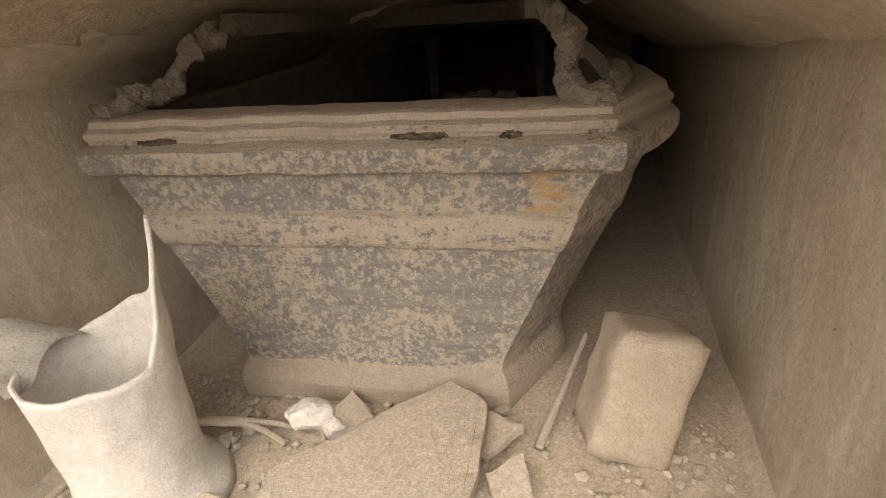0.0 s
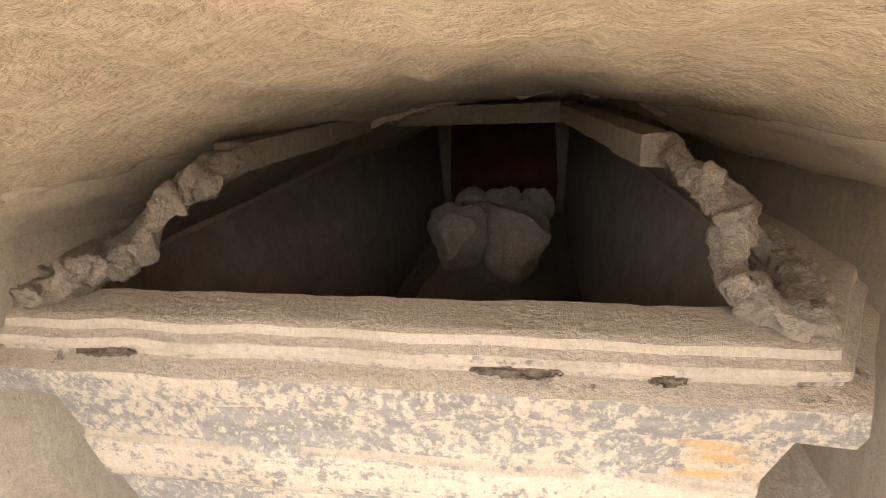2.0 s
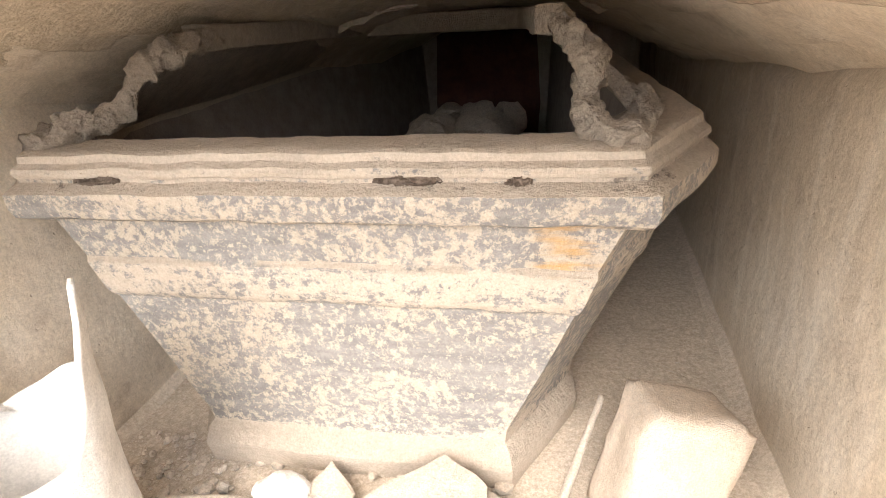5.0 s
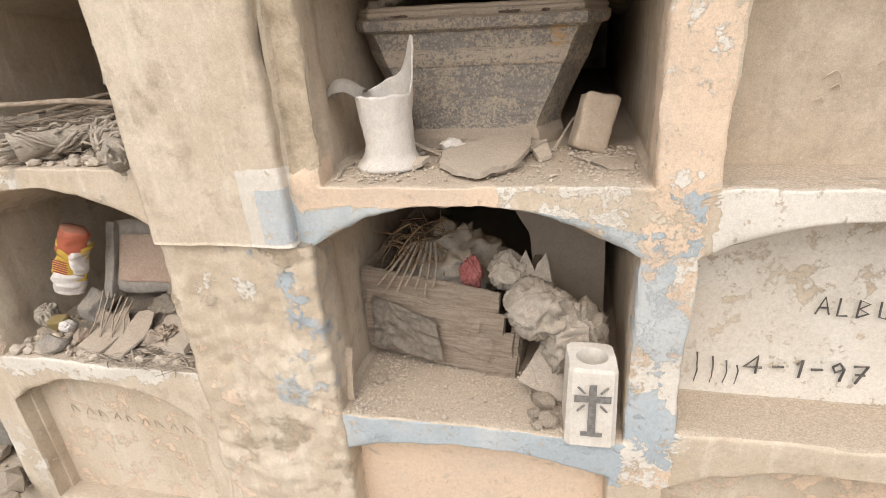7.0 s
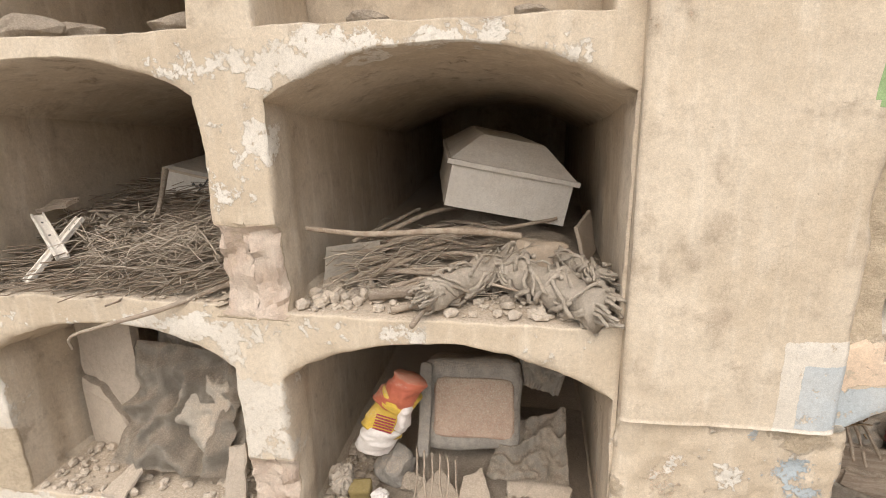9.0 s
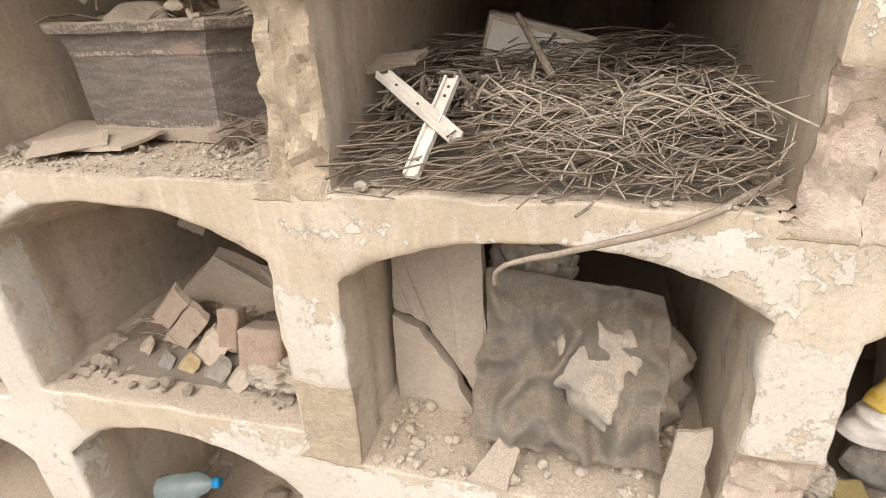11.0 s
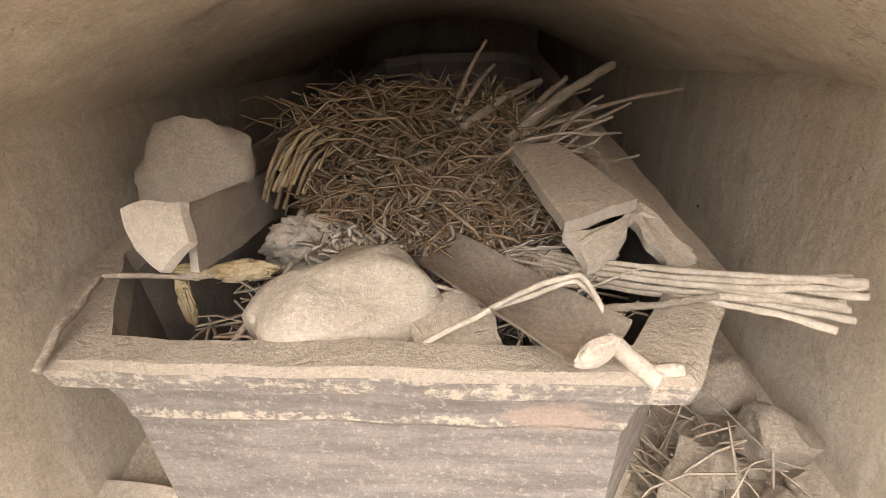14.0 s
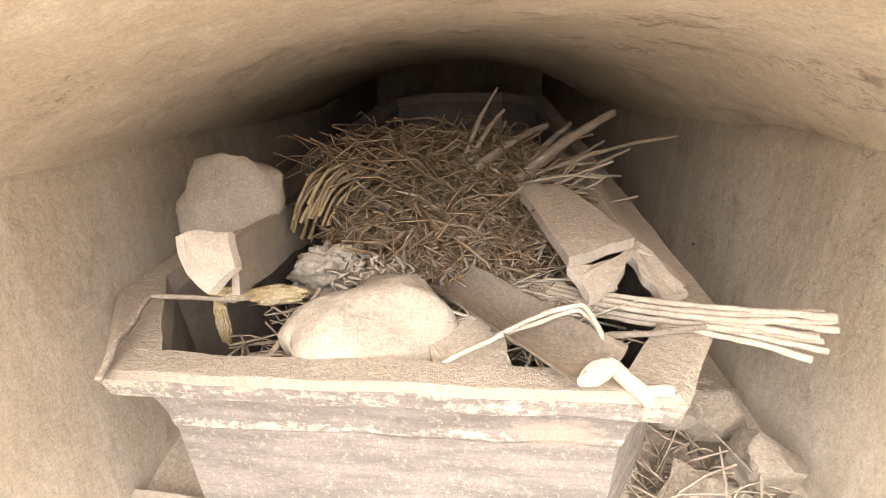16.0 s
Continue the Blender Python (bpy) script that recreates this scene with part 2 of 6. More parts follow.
def coffin_paint(name, paint, paint2, under, dust, worn, band=None, specks=0.7):
    """Old coffin paint: flaked blotches, grain along the boards, dust on every upper face."""
    n = Nodes(name, 0.85)
    grain = n.noise(26, 8, 0.65, (0.6, 1.0, 3.5))
    spots = n.math("ADD", n.math("MULTIPLY", n.noise(135, 7, 0.75), 0.75), n.math("MULTIPLY", n.noise(11, 5, 0.65), 0.40))
    colour = n.mix(n.step(grain, 0.35, 0.65), paint, paint2)
    colour = n.mix(n.step(spots, worn, worn + 0.06), colour, under)
    speck = n.step(n.noise(190, 5, 0.75), 0.55, 0.62)
    colour = n.mix(n.math("MULTIPLY", speck, specks), colour, dust)
    if band:
        colour = n.mix(n.step(n.math("ADD", n.math("ADD", n.attr("band"), n.math("MULTIPLY", n.math("SUBTRACT", spots, 0.57), 1.6)), n.math("MULTIPLY", n.math("SUBTRACT", grain, 0.5), 0.7)), 0.45, 0.6), colour, dust)
        colour = n.mix(n.step(n.math("ADD", n.attr("stain"), n.math("MULTIPLY", n.math("SUBTRACT", grain, 0.5), 0.9)), 0.5, 0.75), colour, band)
    lie = n.math("ADD", n.step(n.up(), 0.05, 0.6), n.math("MULTIPLY", n.math("SUBTRACT", spots, 0.55), 0.5))
    colour = n.mix(n.step(lie, 0.25, 0.75), colour, n.mix(n.noise(150, 4), (0.43, 0.345, 0.25), (0.56, 0.46, 0.345)))
    grime = n.step(n.math("ADD", n.math("MULTIPLY", n.attr("grime"), 0.55), n.math("ADD", n.math("MULTIPLY", n.math("SUBTRACT", n.noise(9, 4, 0.7), 0.5), 1.9), n.math("MULTIPLY", n.math("SUBTRACT", n.noise(120, 5, 0.8), 0.5), 0.7))), 0.72, 0.85)
    colour = n.mix(n.math("MULTIPLY", grime, 0.85), colour, (0.13, 0.10, 0.08))
    crust = n.noise(95, 6, 0.75)
    height = n.math("ADD", n.math("MULTIPLY", spots, 0.8), n.math("MULTIPLY", crust, n.math("ADD", 0.35, n.step(lie, 0.25, 0.75))))
    return n.done(colour, height, 0.9, 0.006)


CRUST = dusty("crusted_dust", (0.50, 0.40, 0.29), (0.58, 0.48, 0.36), 110, 0.45, bump=0.7, dist=0.006)
DARK_RED_WOOD = dusty("dark_red_wood", (0.085, 0.035, 0.028), (0.12, 0.05, 0.038), 30, 0.08, bump=0.3)
SMOOTH_STONE = dusty("smooth_pale_stone", (0.42, 0.345, 0.255), (0.51, 0.43, 0.325), 16, 0.45, bump=0.4, dist=0.004)
GRIT = dusty("pale_grit", (0.58, 0.485, 0.37), (0.68, 0.58, 0.46), 90, 0.3, bump=0.5)
DARK_CRUST = dusty("dark_dirt_crust", (0.17, 0.115, 0.08), (0.30, 0.22, 0.155), 160, 0.12, bump=0.9, dist=0.004)
DUSTY_PANEL = dusty("dust_coated_panel", (0.40, 0.33, 0.26), (0.50, 0.42, 0.33), 35, 0.55, bump=0.8, dist=0.006)
COFFIN_GREY = coffin_paint("flaked_grey_paint", (0.22, 0.205, 0.19), (0.29, 0.265, 0.235), (0.47, 0.385, 0.285), (0.50, 0.41, 0.305), 0.555, (0.47, 0.29, 0.12))
COFFIN_DARK = coffin_paint("worn_dark_varnish", (0.185, 0.155, 0.132), (0.27, 0.23, 0.198), (0.36, 0.30, 0.24), (0.50, 0.41, 0.305), 0.66, (0.36, 0.26, 0.20), 0.4)
GROUND = dusty("pale_sandy_ground", (0.62, 0.54, 0.44), (0.72, 0.64, 0.53), 40, 0.45, bump=0.8, dist=0.008)
COFFIN_INSIDE = dusty("coffin_lining", (0.30, 0.25, 0.20), (0.38, 0.32, 0.26), 30, 0.4, bump=0.3)


# ---- building helpers ----
def mesh_object(name, verts, faces, material, smooth=True, attrs=None):
    me = bpy.data.meshes.new(name)
    me.from_pydata(verts, [], faces)
    for key, values in (attrs or {}).items():
        me.attributes.new(key, "FLOAT", "POINT").data.foreach_set("value", np.asarray(values, dtype=np.float32))
    me.materials.append(material)
    if smooth:
        me.polygons.foreach_set("use_smooth", [True] * len(me.polygons))
    me.update()
    return new(name, me)


def part(name, bm, material, parent=None, label="", smooth=False):
    """Links a bmesh as one mesh object, under a thing or a part."""
    me = bpy.data.meshes.new(name)
    bmesh.ops.recalc_face_normals(bm, faces=bm.faces)
    bm.to_mesh(me)
    bm.free()
    me.materials.append(material)
    if smooth:
        me.polygons.foreach_set("use_smooth", [True] * len(me.polygons))
    ob = new(name, me)
    ob.parent = parent
    return tagged(ob, label)


def empty(name, m, label, category, group=""):
    ob = new(name)
    ob.empty_display_size = 0.05
    ob.matrix_world = m
    return tagged(ob, label, category, group)


def rnd(a, b):
    return random.uniform(a, b)


def wob(p, scale, amount, seed=0.0):
    return noise.noise_vector(Vector(p) * scale + Vector((seed, seed * 1.7, -seed))) * amount


# ---- the niche block ----
def paint_at(x, z):
    """How much of each coat of paint lies at a place of the front."""
    big = noise.noise(Vector((x * 2.1, 0.3, z * 2.3)))
    mid = noise.noise(Vector((x * 6.0, 4.3, z * 7.0)))
    p = {"white": 0.30 + 0.30 * big + 0.14 * mid, "blue": 0.0, "peach": 0.28 + 0.22 * noise.noise(Vector((x * 2.6, 7.7, z * 2.2))),
         "green": 0.0, "bare": 0.0, "browning": 0.12, "brick": 0.0}
    if -0.57 < x < -0.2:
        p["white"] = 0.12 + 0.15 * big
        if z < 1.165:
            p["bare"], p["peach"], p["white"] = 0.36 + 0.35 * mid, 0.42, 0.34 + 0.3 * big
            if x > -0.34 and z > 0.7:
                p["blue"] = 0.44 + 0.3 * mid
    if -0.31 < x < 0.63 and 1.10 < z < 1.36:
        low = 1.285 - 0.05 * max(0.0, (x - 0.3) / 0.3)
        if x < -0.20:
            p["blue"], p["white"] = (0.62 if 1.175 < z < 1.31 and x > -0.275 else 0.0), 0.75 if 1.165 < z < 1.345 else p["white"]
        elif z < low - 0.03:
            p["blue"], p["white"] = 0.66 + 0.3 * mid, 0.55 + 0.3 * mid
        else:
            p["peach"] = 0.9 if x < 0.25 else 0.4
            p["white"] = 0.2 if x < 0.25 else 0.5
    if -0.18 < x < 0.56 and 0.54 < z < 0.68:
        p["blue"], p["white"] = 0.72, 0.6
    if 0.53 < x < 0.645 and 0.55 < z < 1.3:
        p["blue"] = 0.44 + 0.5 * mid
        p["white"], p["peach"] = 0.48 + 0.3 * big, 0.62
    if 0.53 < x < 0.66 and z >= 1.3:
        p["white"], p["peach"] = 0.46 + 0.25 * big, 0.75
    if -0.236 + 0.022 * mid < x < 0.635 + 0.02 * mid and z > 1.735 + 0.012 * mid:
        p["green"], p["white"], p["peach"] = 1.0, 0.0, 0.0
    if -0.205 < x < -0.13 and 1.335 < z < 1.735:
        p["bare"] = 1.0
    if x < -0.57:
        for z0 in (1.30, 1.83, 0.74, 0.78):
            p["white"] += 0.24 * math.exp(-((z - z0) / 0.045) ** 2)
        if x < -2.66:
            p["white"] += 0.3
        for x0, x1, zt, zb, clay in ((-2.1, -1.985, 1.625, 1.37, 0.42), (-1.385, -1.23, 1.53, 1.345, 0.62), (-1.385, -1.25, 0.98, 0.78, 0.75), (-2.1, -1.985, 1.0, 0.83, 0.1)):
            if x0 < x < x1 and zb - 0.02 < z < zt:
                p["brick"], p["bare"], p["white"] = clay, 0.9, 0.0
            elif x0 < x < x1 and zt <= z < zt + 0.2:
                p["white"] += 0.22
    if x > 0.66 and 1.05 < z < 1.32:
        p["white"] = 0.62 + 0.2 * big
    if z < 0.3:
        p["browning"] = 0.5
    return p


def depth_at(x, z):
    """How far the front stands back (positive) or proud at a place."""
    y = 0.006 * noise.noise(Vector((x * 5, 1.1, z * 5))) + 0.003 * noise.noise(Vector((x * 17, 2.2, z * 17)))
    if -0.205 < x < -0.13 and 1.335 < z < 1.74:
        y += 0.016 + 0.010 * noise.noise(Vector((x * 30, 0, z * 22)))
    for x0, x1, zt, zb in ((-2.1, -1.985, 1.625, 1.37), (-1.385, -1.23, 1.53, 1.345), (-1.385, -1.25, 0.98, 0.78)):
        if x0 < x < x1 and zb < z < zt:
            y += 0.02 * min(1.0, (zt - z) / 0.014) * (0.8 + 0.9 * noise.noise(Vector((x * 30, 0, z * 24))) + 0.6 * noise.noise(Vector((x * 75, 3, z * 60))))
    if -0.236 < x < 0.635 and z > 1.885:
        y += 0.06
    return y


ATTRS = ("white", "blue", "peach", "green", "bare", "browning", "brick")


def outline(x0, x1, floor, spring, apex, step=0.0115):
    """The opening's edge, anticlockwise from its lower left corner, with its own unevenness."""
    corner = [(x0, floor), (x1, floor), (x1, spring)]
    pts = []
    for (ax, az), (bx, bz) in zip(corner, corner[1:]):
        n = max(2, int(math.hypot(bx - ax, bz - az) / step))
        pts += [(ax + (bx - ax) * i / n, az + (bz - az) * i / n) for i in range(n)]
    n = int((x1 - x0) / step)
    for i in range(n):
        u = 1 - 2 * i / n
        pts.append(((x0 + x1) / 2 + u * (x1 - x0) / 2, spring + (apex - spring) * (1 - abs(u) ** 2.2)))
    n = int((spring - floor) / step)
    pts += [(x0, spring + (floor - spring) * i / n) for i in range(n)]
    return pts


def niche(name, label, cell, hole, depth=2.1, panel=False, step=0.0115):
    """One niche: its share of the front, the rounded lip, the vaulted inside and the back."""
    cx0, cx1, cz0, cz1 = cell
    x0, x1, floor, spring, apex = hole
    rim = outline(*hole, step=step)
    count = len(rim)
    mx, mz = (x0 + x1) / 2, (floor + spring) / 2
    fall = 0.0 if depth < 1 else 0.145 if name == "wall_4" else 0.12
    reach = 0.9 if name == "wall_13" else 2.0
    verts, faces, attrs = [], [], {k: [] for k in ATTRS}

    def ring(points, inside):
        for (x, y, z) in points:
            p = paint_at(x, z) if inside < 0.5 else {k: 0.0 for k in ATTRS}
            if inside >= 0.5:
                # Inside, the plaster takes more of the browner tone than the front does.
                p["browning"] = 0.24 + 0.16 * noise.noise(Vector((x * 3, y * 3, z * 3)))
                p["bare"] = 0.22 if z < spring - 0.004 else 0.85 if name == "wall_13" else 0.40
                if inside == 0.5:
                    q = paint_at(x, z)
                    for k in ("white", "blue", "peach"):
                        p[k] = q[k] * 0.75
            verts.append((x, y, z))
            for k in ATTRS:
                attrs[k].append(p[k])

    # where each spoke from the middle meets the cell's edge
    outer = []
    for x, z in rim:
        dx, dz = x - mx, z - mz
        reach = min([(cx1 - mx) / dx if dx > 1e-6 else 1e9, (cx0 - mx) / dx if dx < -1e-6 else 1e9,
                     (cz1 - mz) / dz if dz > 1e-6 else 1e9, (cz0 - mz) / dz if dz < -1e-6 else 1e9])
        outer.append((mx + dx * reach, mz + dz * reach))
    for cxx, czz in ((cx0, cz0), (cx1, cz0), (cx1, cz1), (cx0, cz1)):
        near = min(range(count), key=lambda i: (outer[i][0] - cxx) ** 2 + (outer[i][1] - czz) ** 2)
        outer[near] = (cxx, czz)
    rough = []
    for i, (x, z) in enumerate(rim):
        w = wob((x * 1.0, 0.0, z * 1.0), 9, 0.007, 3.1) + wob((x, 0, z), 34, 0.0035, 9.3)
        rough.append((x + w.x, z + w.z))
    for s in (1.0, 0.8, 0.6, 0.42, 0.28, 0.17, 0.09, 0.035):
        pts = []
        for (ox, oz), (rx, rz) in zip(outer, rough):
            x, z = rx + (ox - rx) * s, rz + (oz - rz) * s
            back = 0.006 * max(0.0, 1 - s / 0.12) if s < 0.12 else 0.0
            pts.append((x, depth_at(x, z) + back, z))
        ring(pts, 0.0)
    depths = [0.014, 0.03, 0.05, 0.075, 0.1, 0.13, 0.16, 0.2, 0.24, 0.28, 0.33, 0.38, 0.44, 0.5, 0.58, 0.66, 0.76, 0.88, 1.02, 1.2, 1.4, 1.65, 1.9, 2.1]
    depths = [d for d in depths if d < depth - 0.01] + [depth]
    for y in depths:
        pts = []
        for (x, z), (rx, rz) in zip(rim, rough):
            blend = max(0.0, 1 - y / 0.06)
            bx, bz = x + (rx - x) * blend, z + (rz - z) * blend
            grow = 0.012 * min(1.0, max(0.0, (y - 0.1) / 0.03))
            w = wob((bx, y, bz), 7, 0.006, 5.0) + wob((bx, y, bz), 27, 0.004, 1.0)
            if z > spring - 0.01:
                w += wob((bx, y, bz), 60, 0.0035, 2.0)
                if name == "wall_13":
                    w += wob((bx, y, bz), 48, 0.006, 8.0) + wob((bx, y, bz), 100, 0.004, 4.0)
            side = 1 if x > mx else -1
            if depth > 1 and abs(z - spring) < 0.012:
                w += Vector((side * 0.012, 0, 0.004)) * (0.4 + noise.noise(Vector((side * 7, y * 9, mx))))
            px = bx + w.x * 0.8 + (side * grow if abs(z - floor) > 0.004 and z < spring else 0)
            pz = bz + w.z * (0.5 if abs(z - floor) < 0.004 else 1.0)
            pz -= fall * min(y, reach) * min(1.0, max(0.0, (z - floor) / (spring - floor)))
            pts.append((px, y + depth_at(x, z) * max(0, 1 - y / 0.1), pz))
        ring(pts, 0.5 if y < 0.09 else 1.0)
    rings = len(verts) // count
    for r in range(rings - 1):
        for i in range(count):
            j = (i + 1) % count
            faces.append((r * count + i, r * count + j, (r + 1) * count + j, (r + 1) * count + i))
    last = (rings - 1) * count
    # the closed end, as rings towards its middle
    for s in (0.66, 0.33, 0.05):
        pts = []
        for i in range(count):
            vx, vy, vz = verts[last + i]
            x, z = mx + (vx - mx) * s, mz + (vz - mz) * s
            pts.append((x, depth + 0.004 * noise.noise(Vector((x * 9, 0, z * 9))), z))
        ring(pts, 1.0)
        if panel:
            for k, value in panel.items():
                for q in range(count):
                    attrs[k][-1 - q] = value
    if panel:
        for k, value in panel.items():
            for q in range(count):
                attrs[k][last + q] = value
    for r in range(rings - 1, rings + 2):
        for i in range(count):
            j = (i + 1) % count
            faces.append((r * count + i, r * count + j, (r + 1) * count + j, (r + 1) * count + i))
    end = (rings + 2) * count
    faces.append(tuple(end + i for i in range(count)))
    ob = mesh_object(name, verts, faces, PLASTER, True, attrs)
    ob.data.set_sharp_from_angle(angle=radians(36))
    return tagged(ob, label, "wall", kind="structure")


OPEN = "open burial niche in a cream plastered wall, dusty inside"
X_L4, X_L3, X_L2, X_L1, X_P0, X_P1, X_R, X_E = -3.55, -2.77, -2.045, -1.305, -0.57, -0.205, 0.60, 1.46
NICHES = [
    ("wall_1", OPEN, (X_L4, X_L3, 1.28, 1.86), (-3.47, -2.84, 1.37, 1.76, 1.83), 2.1, False),
    ("wall_2", OPEN, (X_L4, X_L3, 0.79, 1.28), (-3.47, -2.84, 0.845, 1.16, 1.24), 2.1, False),
    ("wall_3", OPEN, (X_L4, X_L3, 0.0, 0.79), (-3.47, -2.86, 0.27, 0.64, 0.75), 2.1, False),
    ("wall_4", OPEN, (X_L3, X_L2, 1.352, 1.87), (-2.70, -2.078, 1.372, 1.765, 1.862), 2.1, False),
    ("wall_5", OPEN, (X_L3, X_L2, 0.85, 1.352), (-2.72, -2.11, 0.885, 1.235, 1.325), 2.1, False),
    ("wall_6", OPEN, (X_L3, X_L2, 0.0, 0.85), (-2.72, -2.14, 0.27, 0.70, 0.815), 2.1, False),
    ("wall_7", OPEN, (X_L2, X_L1, 1.335, 1.875), (-1.985, -1.375, 1.362, 1.775, 1.855), 2.1, False),
    ("wall_8", OPEN, (X_L2, X_L1, 0.79, 1.335), (-1.99, -1.375, 0.82, 1.21, 1.30), 2.1, False),
    ("wall_9", OPEN, (X_L2, X_L1, 0.0, 0.79), (-2.03, -1.42, 0.2, 0.655, 0.766), 2.1, False),
    ("wall_10", OPEN, (X_L1, X_P0, 1.315, 1.875), (-1.235, -0.578, 1.342, 1.765, 1.855), 2.1, False),
    ("wall_11", OPEN, (X_L1, X_P0, 0.72, 1.315), (-1.262, -0.58, 0.762, 1.185, 1.287), 2.1, False),
    ("wall_12", "sealed burial niche with a cream plastered panel", (X_L1, X_P0, 0.0, 0.72), (-1.30, -0.64, 0.17, 0.59, 0.695), 0.075, {"peach": 0.45, "browning": 0.2}),
    ("wall_13", OPEN, (X_P1, X_R, 1.275, 1.888), (-0.132, 0.542, 1.303, 1.722, 1.825), 2.1, False),
    ("wall_14", OPEN, (X_P1, X_R, 0.64, 1.275), (-0.172, 0.530, 0.685, 1.155, 1.262), 2.1, False),
    ("wall_15", "sealed burial niche with a cream plastered panel", (X_P1, X_R, 0.0, 0.64), (-0.17, 0.50, 0.12, 0.56, 0.612), 0.07, {"peach": 0.7, "browning": 0.15}),
    ("wall_16", "sealed burial niche with scratched plaster", (X_R, X_E, 1.27, 1.888), (0.665, 1.35, 1.303, 1.745, 1.82), 0.16, {"browning": 0.6, "white": 0.2}),
    ("wall_17", "sealed burial niche with a whitewashed panel", (X_R, X_E, 0.67, 1.27), (0.640, 1.34, 0.73, 1.155, 1.245), 0.16, {"white": 0.62, "browning": 0.3}),
    ("wall_18", "sealed burial niche with a cream plastered panel", (X_R, X_E, 0.0, 0.67), (0.63, 1.33, 0.12, 0.55, 0.645), 0.10, {"peach": 0.5, "browning": 0.2}),
    ("wall_19", OPEN, (X_L2, X_L1, 1.875, 2.5), (-1.97, -1.365, 1.895, 2.32, 2.40), 2.1, False),
    ("wall_20", OPEN, (X_L1, X_P0, 1.875, 2.5), (-1.235, -0.62, 1.895, 2.32, 2.40), 0.28, {"browning": 0.5}),
    ("wall_21", OPEN, (X_L3, X_L2, 1.87, 2.5), (-2.70, -2.095, 1.895, 2.32, 2.40), 2.1, False),
    ("wall_22", OPEN, (X_L4, X_L3, 1.86, 2.5), (-3.47, -2.84, 1.88, 2.32, 2.40), 2.1, False),
    ("wall_23", "bright green painted upper wall, set back above the lintel", (X_P1, X_R, 1.888, 2.5), (-0.12, 0.56, 1.93, 2.3, 2.38), 0.16, {"green": 1.0, "browning": 0.0}),
    ("wall_24", OPEN, (X_R, X_E, 1.888, 2.5), (0.665, 1.35, 1.92, 2.32, 2.40), 0.2, {"browning": 0.4}),
]
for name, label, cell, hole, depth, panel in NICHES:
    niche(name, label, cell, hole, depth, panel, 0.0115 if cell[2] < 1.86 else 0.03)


def pier(name, label, x0, x1, z0, z1, proud, ragged):
    """The wide pier between the two blocks: a thick slab of plaster with worn corners."""
    nx, nz, verts, faces, attrs = 44, int((z1 - z0) / 0.011), [], [], {k: [] for k in ATTRS}
    side = 5
    for k in range(nz + 1):
        z = z0 + (z1 - z0) * k / nz
        row = [(x0, 0.3)] + [(x0, proud + 0.3 * (1 - i / side) ** 2) for i in range(1, side)]
        row += [(x0 + (x1 - x0) * i / nx, proud) for i in range(nx + 1)] + [(x1, proud + 0.09 * i / side) for i in range(1, side + 1)]
        for x, y in row:
            edge = min(abs(x - x0), abs(x - x1))
            fall = 0.006 * max(0.0, 1 - edge / 0.012) if y <= proud else 0.0
            w = wob((x, y, z), 8, 0.006 + ragged * 0.6, 4.0) + wob((x, y, z), 30, 0.002 + ragged * 0.5, 6.0)
            cut = 0.0
            if x > (x0 + x1) / 2 and z > 1.33:
                cut = -0.016 * max(0.0, noise.noise(Vector((3, 0, z * 11)))+0.3) * max(0.0, 1 - (x1 - x) / 0.06)
            verts.append((x + w.x * 0.6 + cut, y + fall + w.y, z + (w.z if 0 < k < nz else 0.6 * w.z)))
            p = paint_at(min(max(x, -0.565), -0.21), z)
            for key in ATTRS:
                attrs[key].append(p[key])
    wide = len(verts) // (nz + 1)
    for k in range(nz):
        for i in range(wide - 1):
            faces.append((k * wide + i, k * wide + i + 1, (k + 1) * wide + i + 1, (k + 1) * wide + i))
    for k, way in ((0, 1), (nz, -1)):
        loop = [k * wide + i for i in range(wide)]
        faces.append(tuple(loop[::way]))
    return tagged(mesh_object(name, verts, faces, PLASTER, True, attrs), label, "wall", kind="structure")


pier("wall_25", "wide cream plastered pier with worn broken edges", X_P0, X_P1 + 0.004, 1.168, 2.5, -0.034, 0.0)
pier("wall_26", "rough flaking lower pier of plastered stone", X_P0 - 0.002, X_P1 + 0.035, 0.0, 1.168, -0.016, 0.011)


def plain_box(name, label, x0, x1, y0, y1, z0, z1, category="wall"):
    bm = bmesh.new()
    bmesh.ops.create_cube(bm, size=1.0, matrix=Matrix.LocRotScale(((x0 + x1) / 2, (y0 + y1) / 2, (z0 + z1) / 2), None, (x1 - x0, y1 - y0, z1 - z0)))
    return tagged(part(name, bm, PLASTER), label, category, kind="structure")


for n, (x, thick) in enumerate(((X_L3, 0.04), (X_L2, 0.02), (X_L1, 0.03), (X_R, 0.03))):
    plain_box("wall_%d" % (30 + n), "inner masonry core between two niche columns", x - thick / 2, x + thick / 2, 0.045, 2.25, 0.0, 2.5)
plain_box("roof", "plain plastered roof slab over the niche block", -6.0, 4.0, -0.02, 2.3, 2.5, 2.65, "roof")
plain_box("wall_27", "plain plastered end of the niche block", -6.0, -3.55, 0.0, 2.3, 0.0, 2.5)
plain_box("wall_28", "plain plastered end of the niche block", 1.46, 4.0, 0.0, 2.3, 0.0, 2.5)
plain_box("wall_29", "plain plastered back of the niche block", -6.0, 4.0, 2.3, 2.5, 0.0, 2.65)


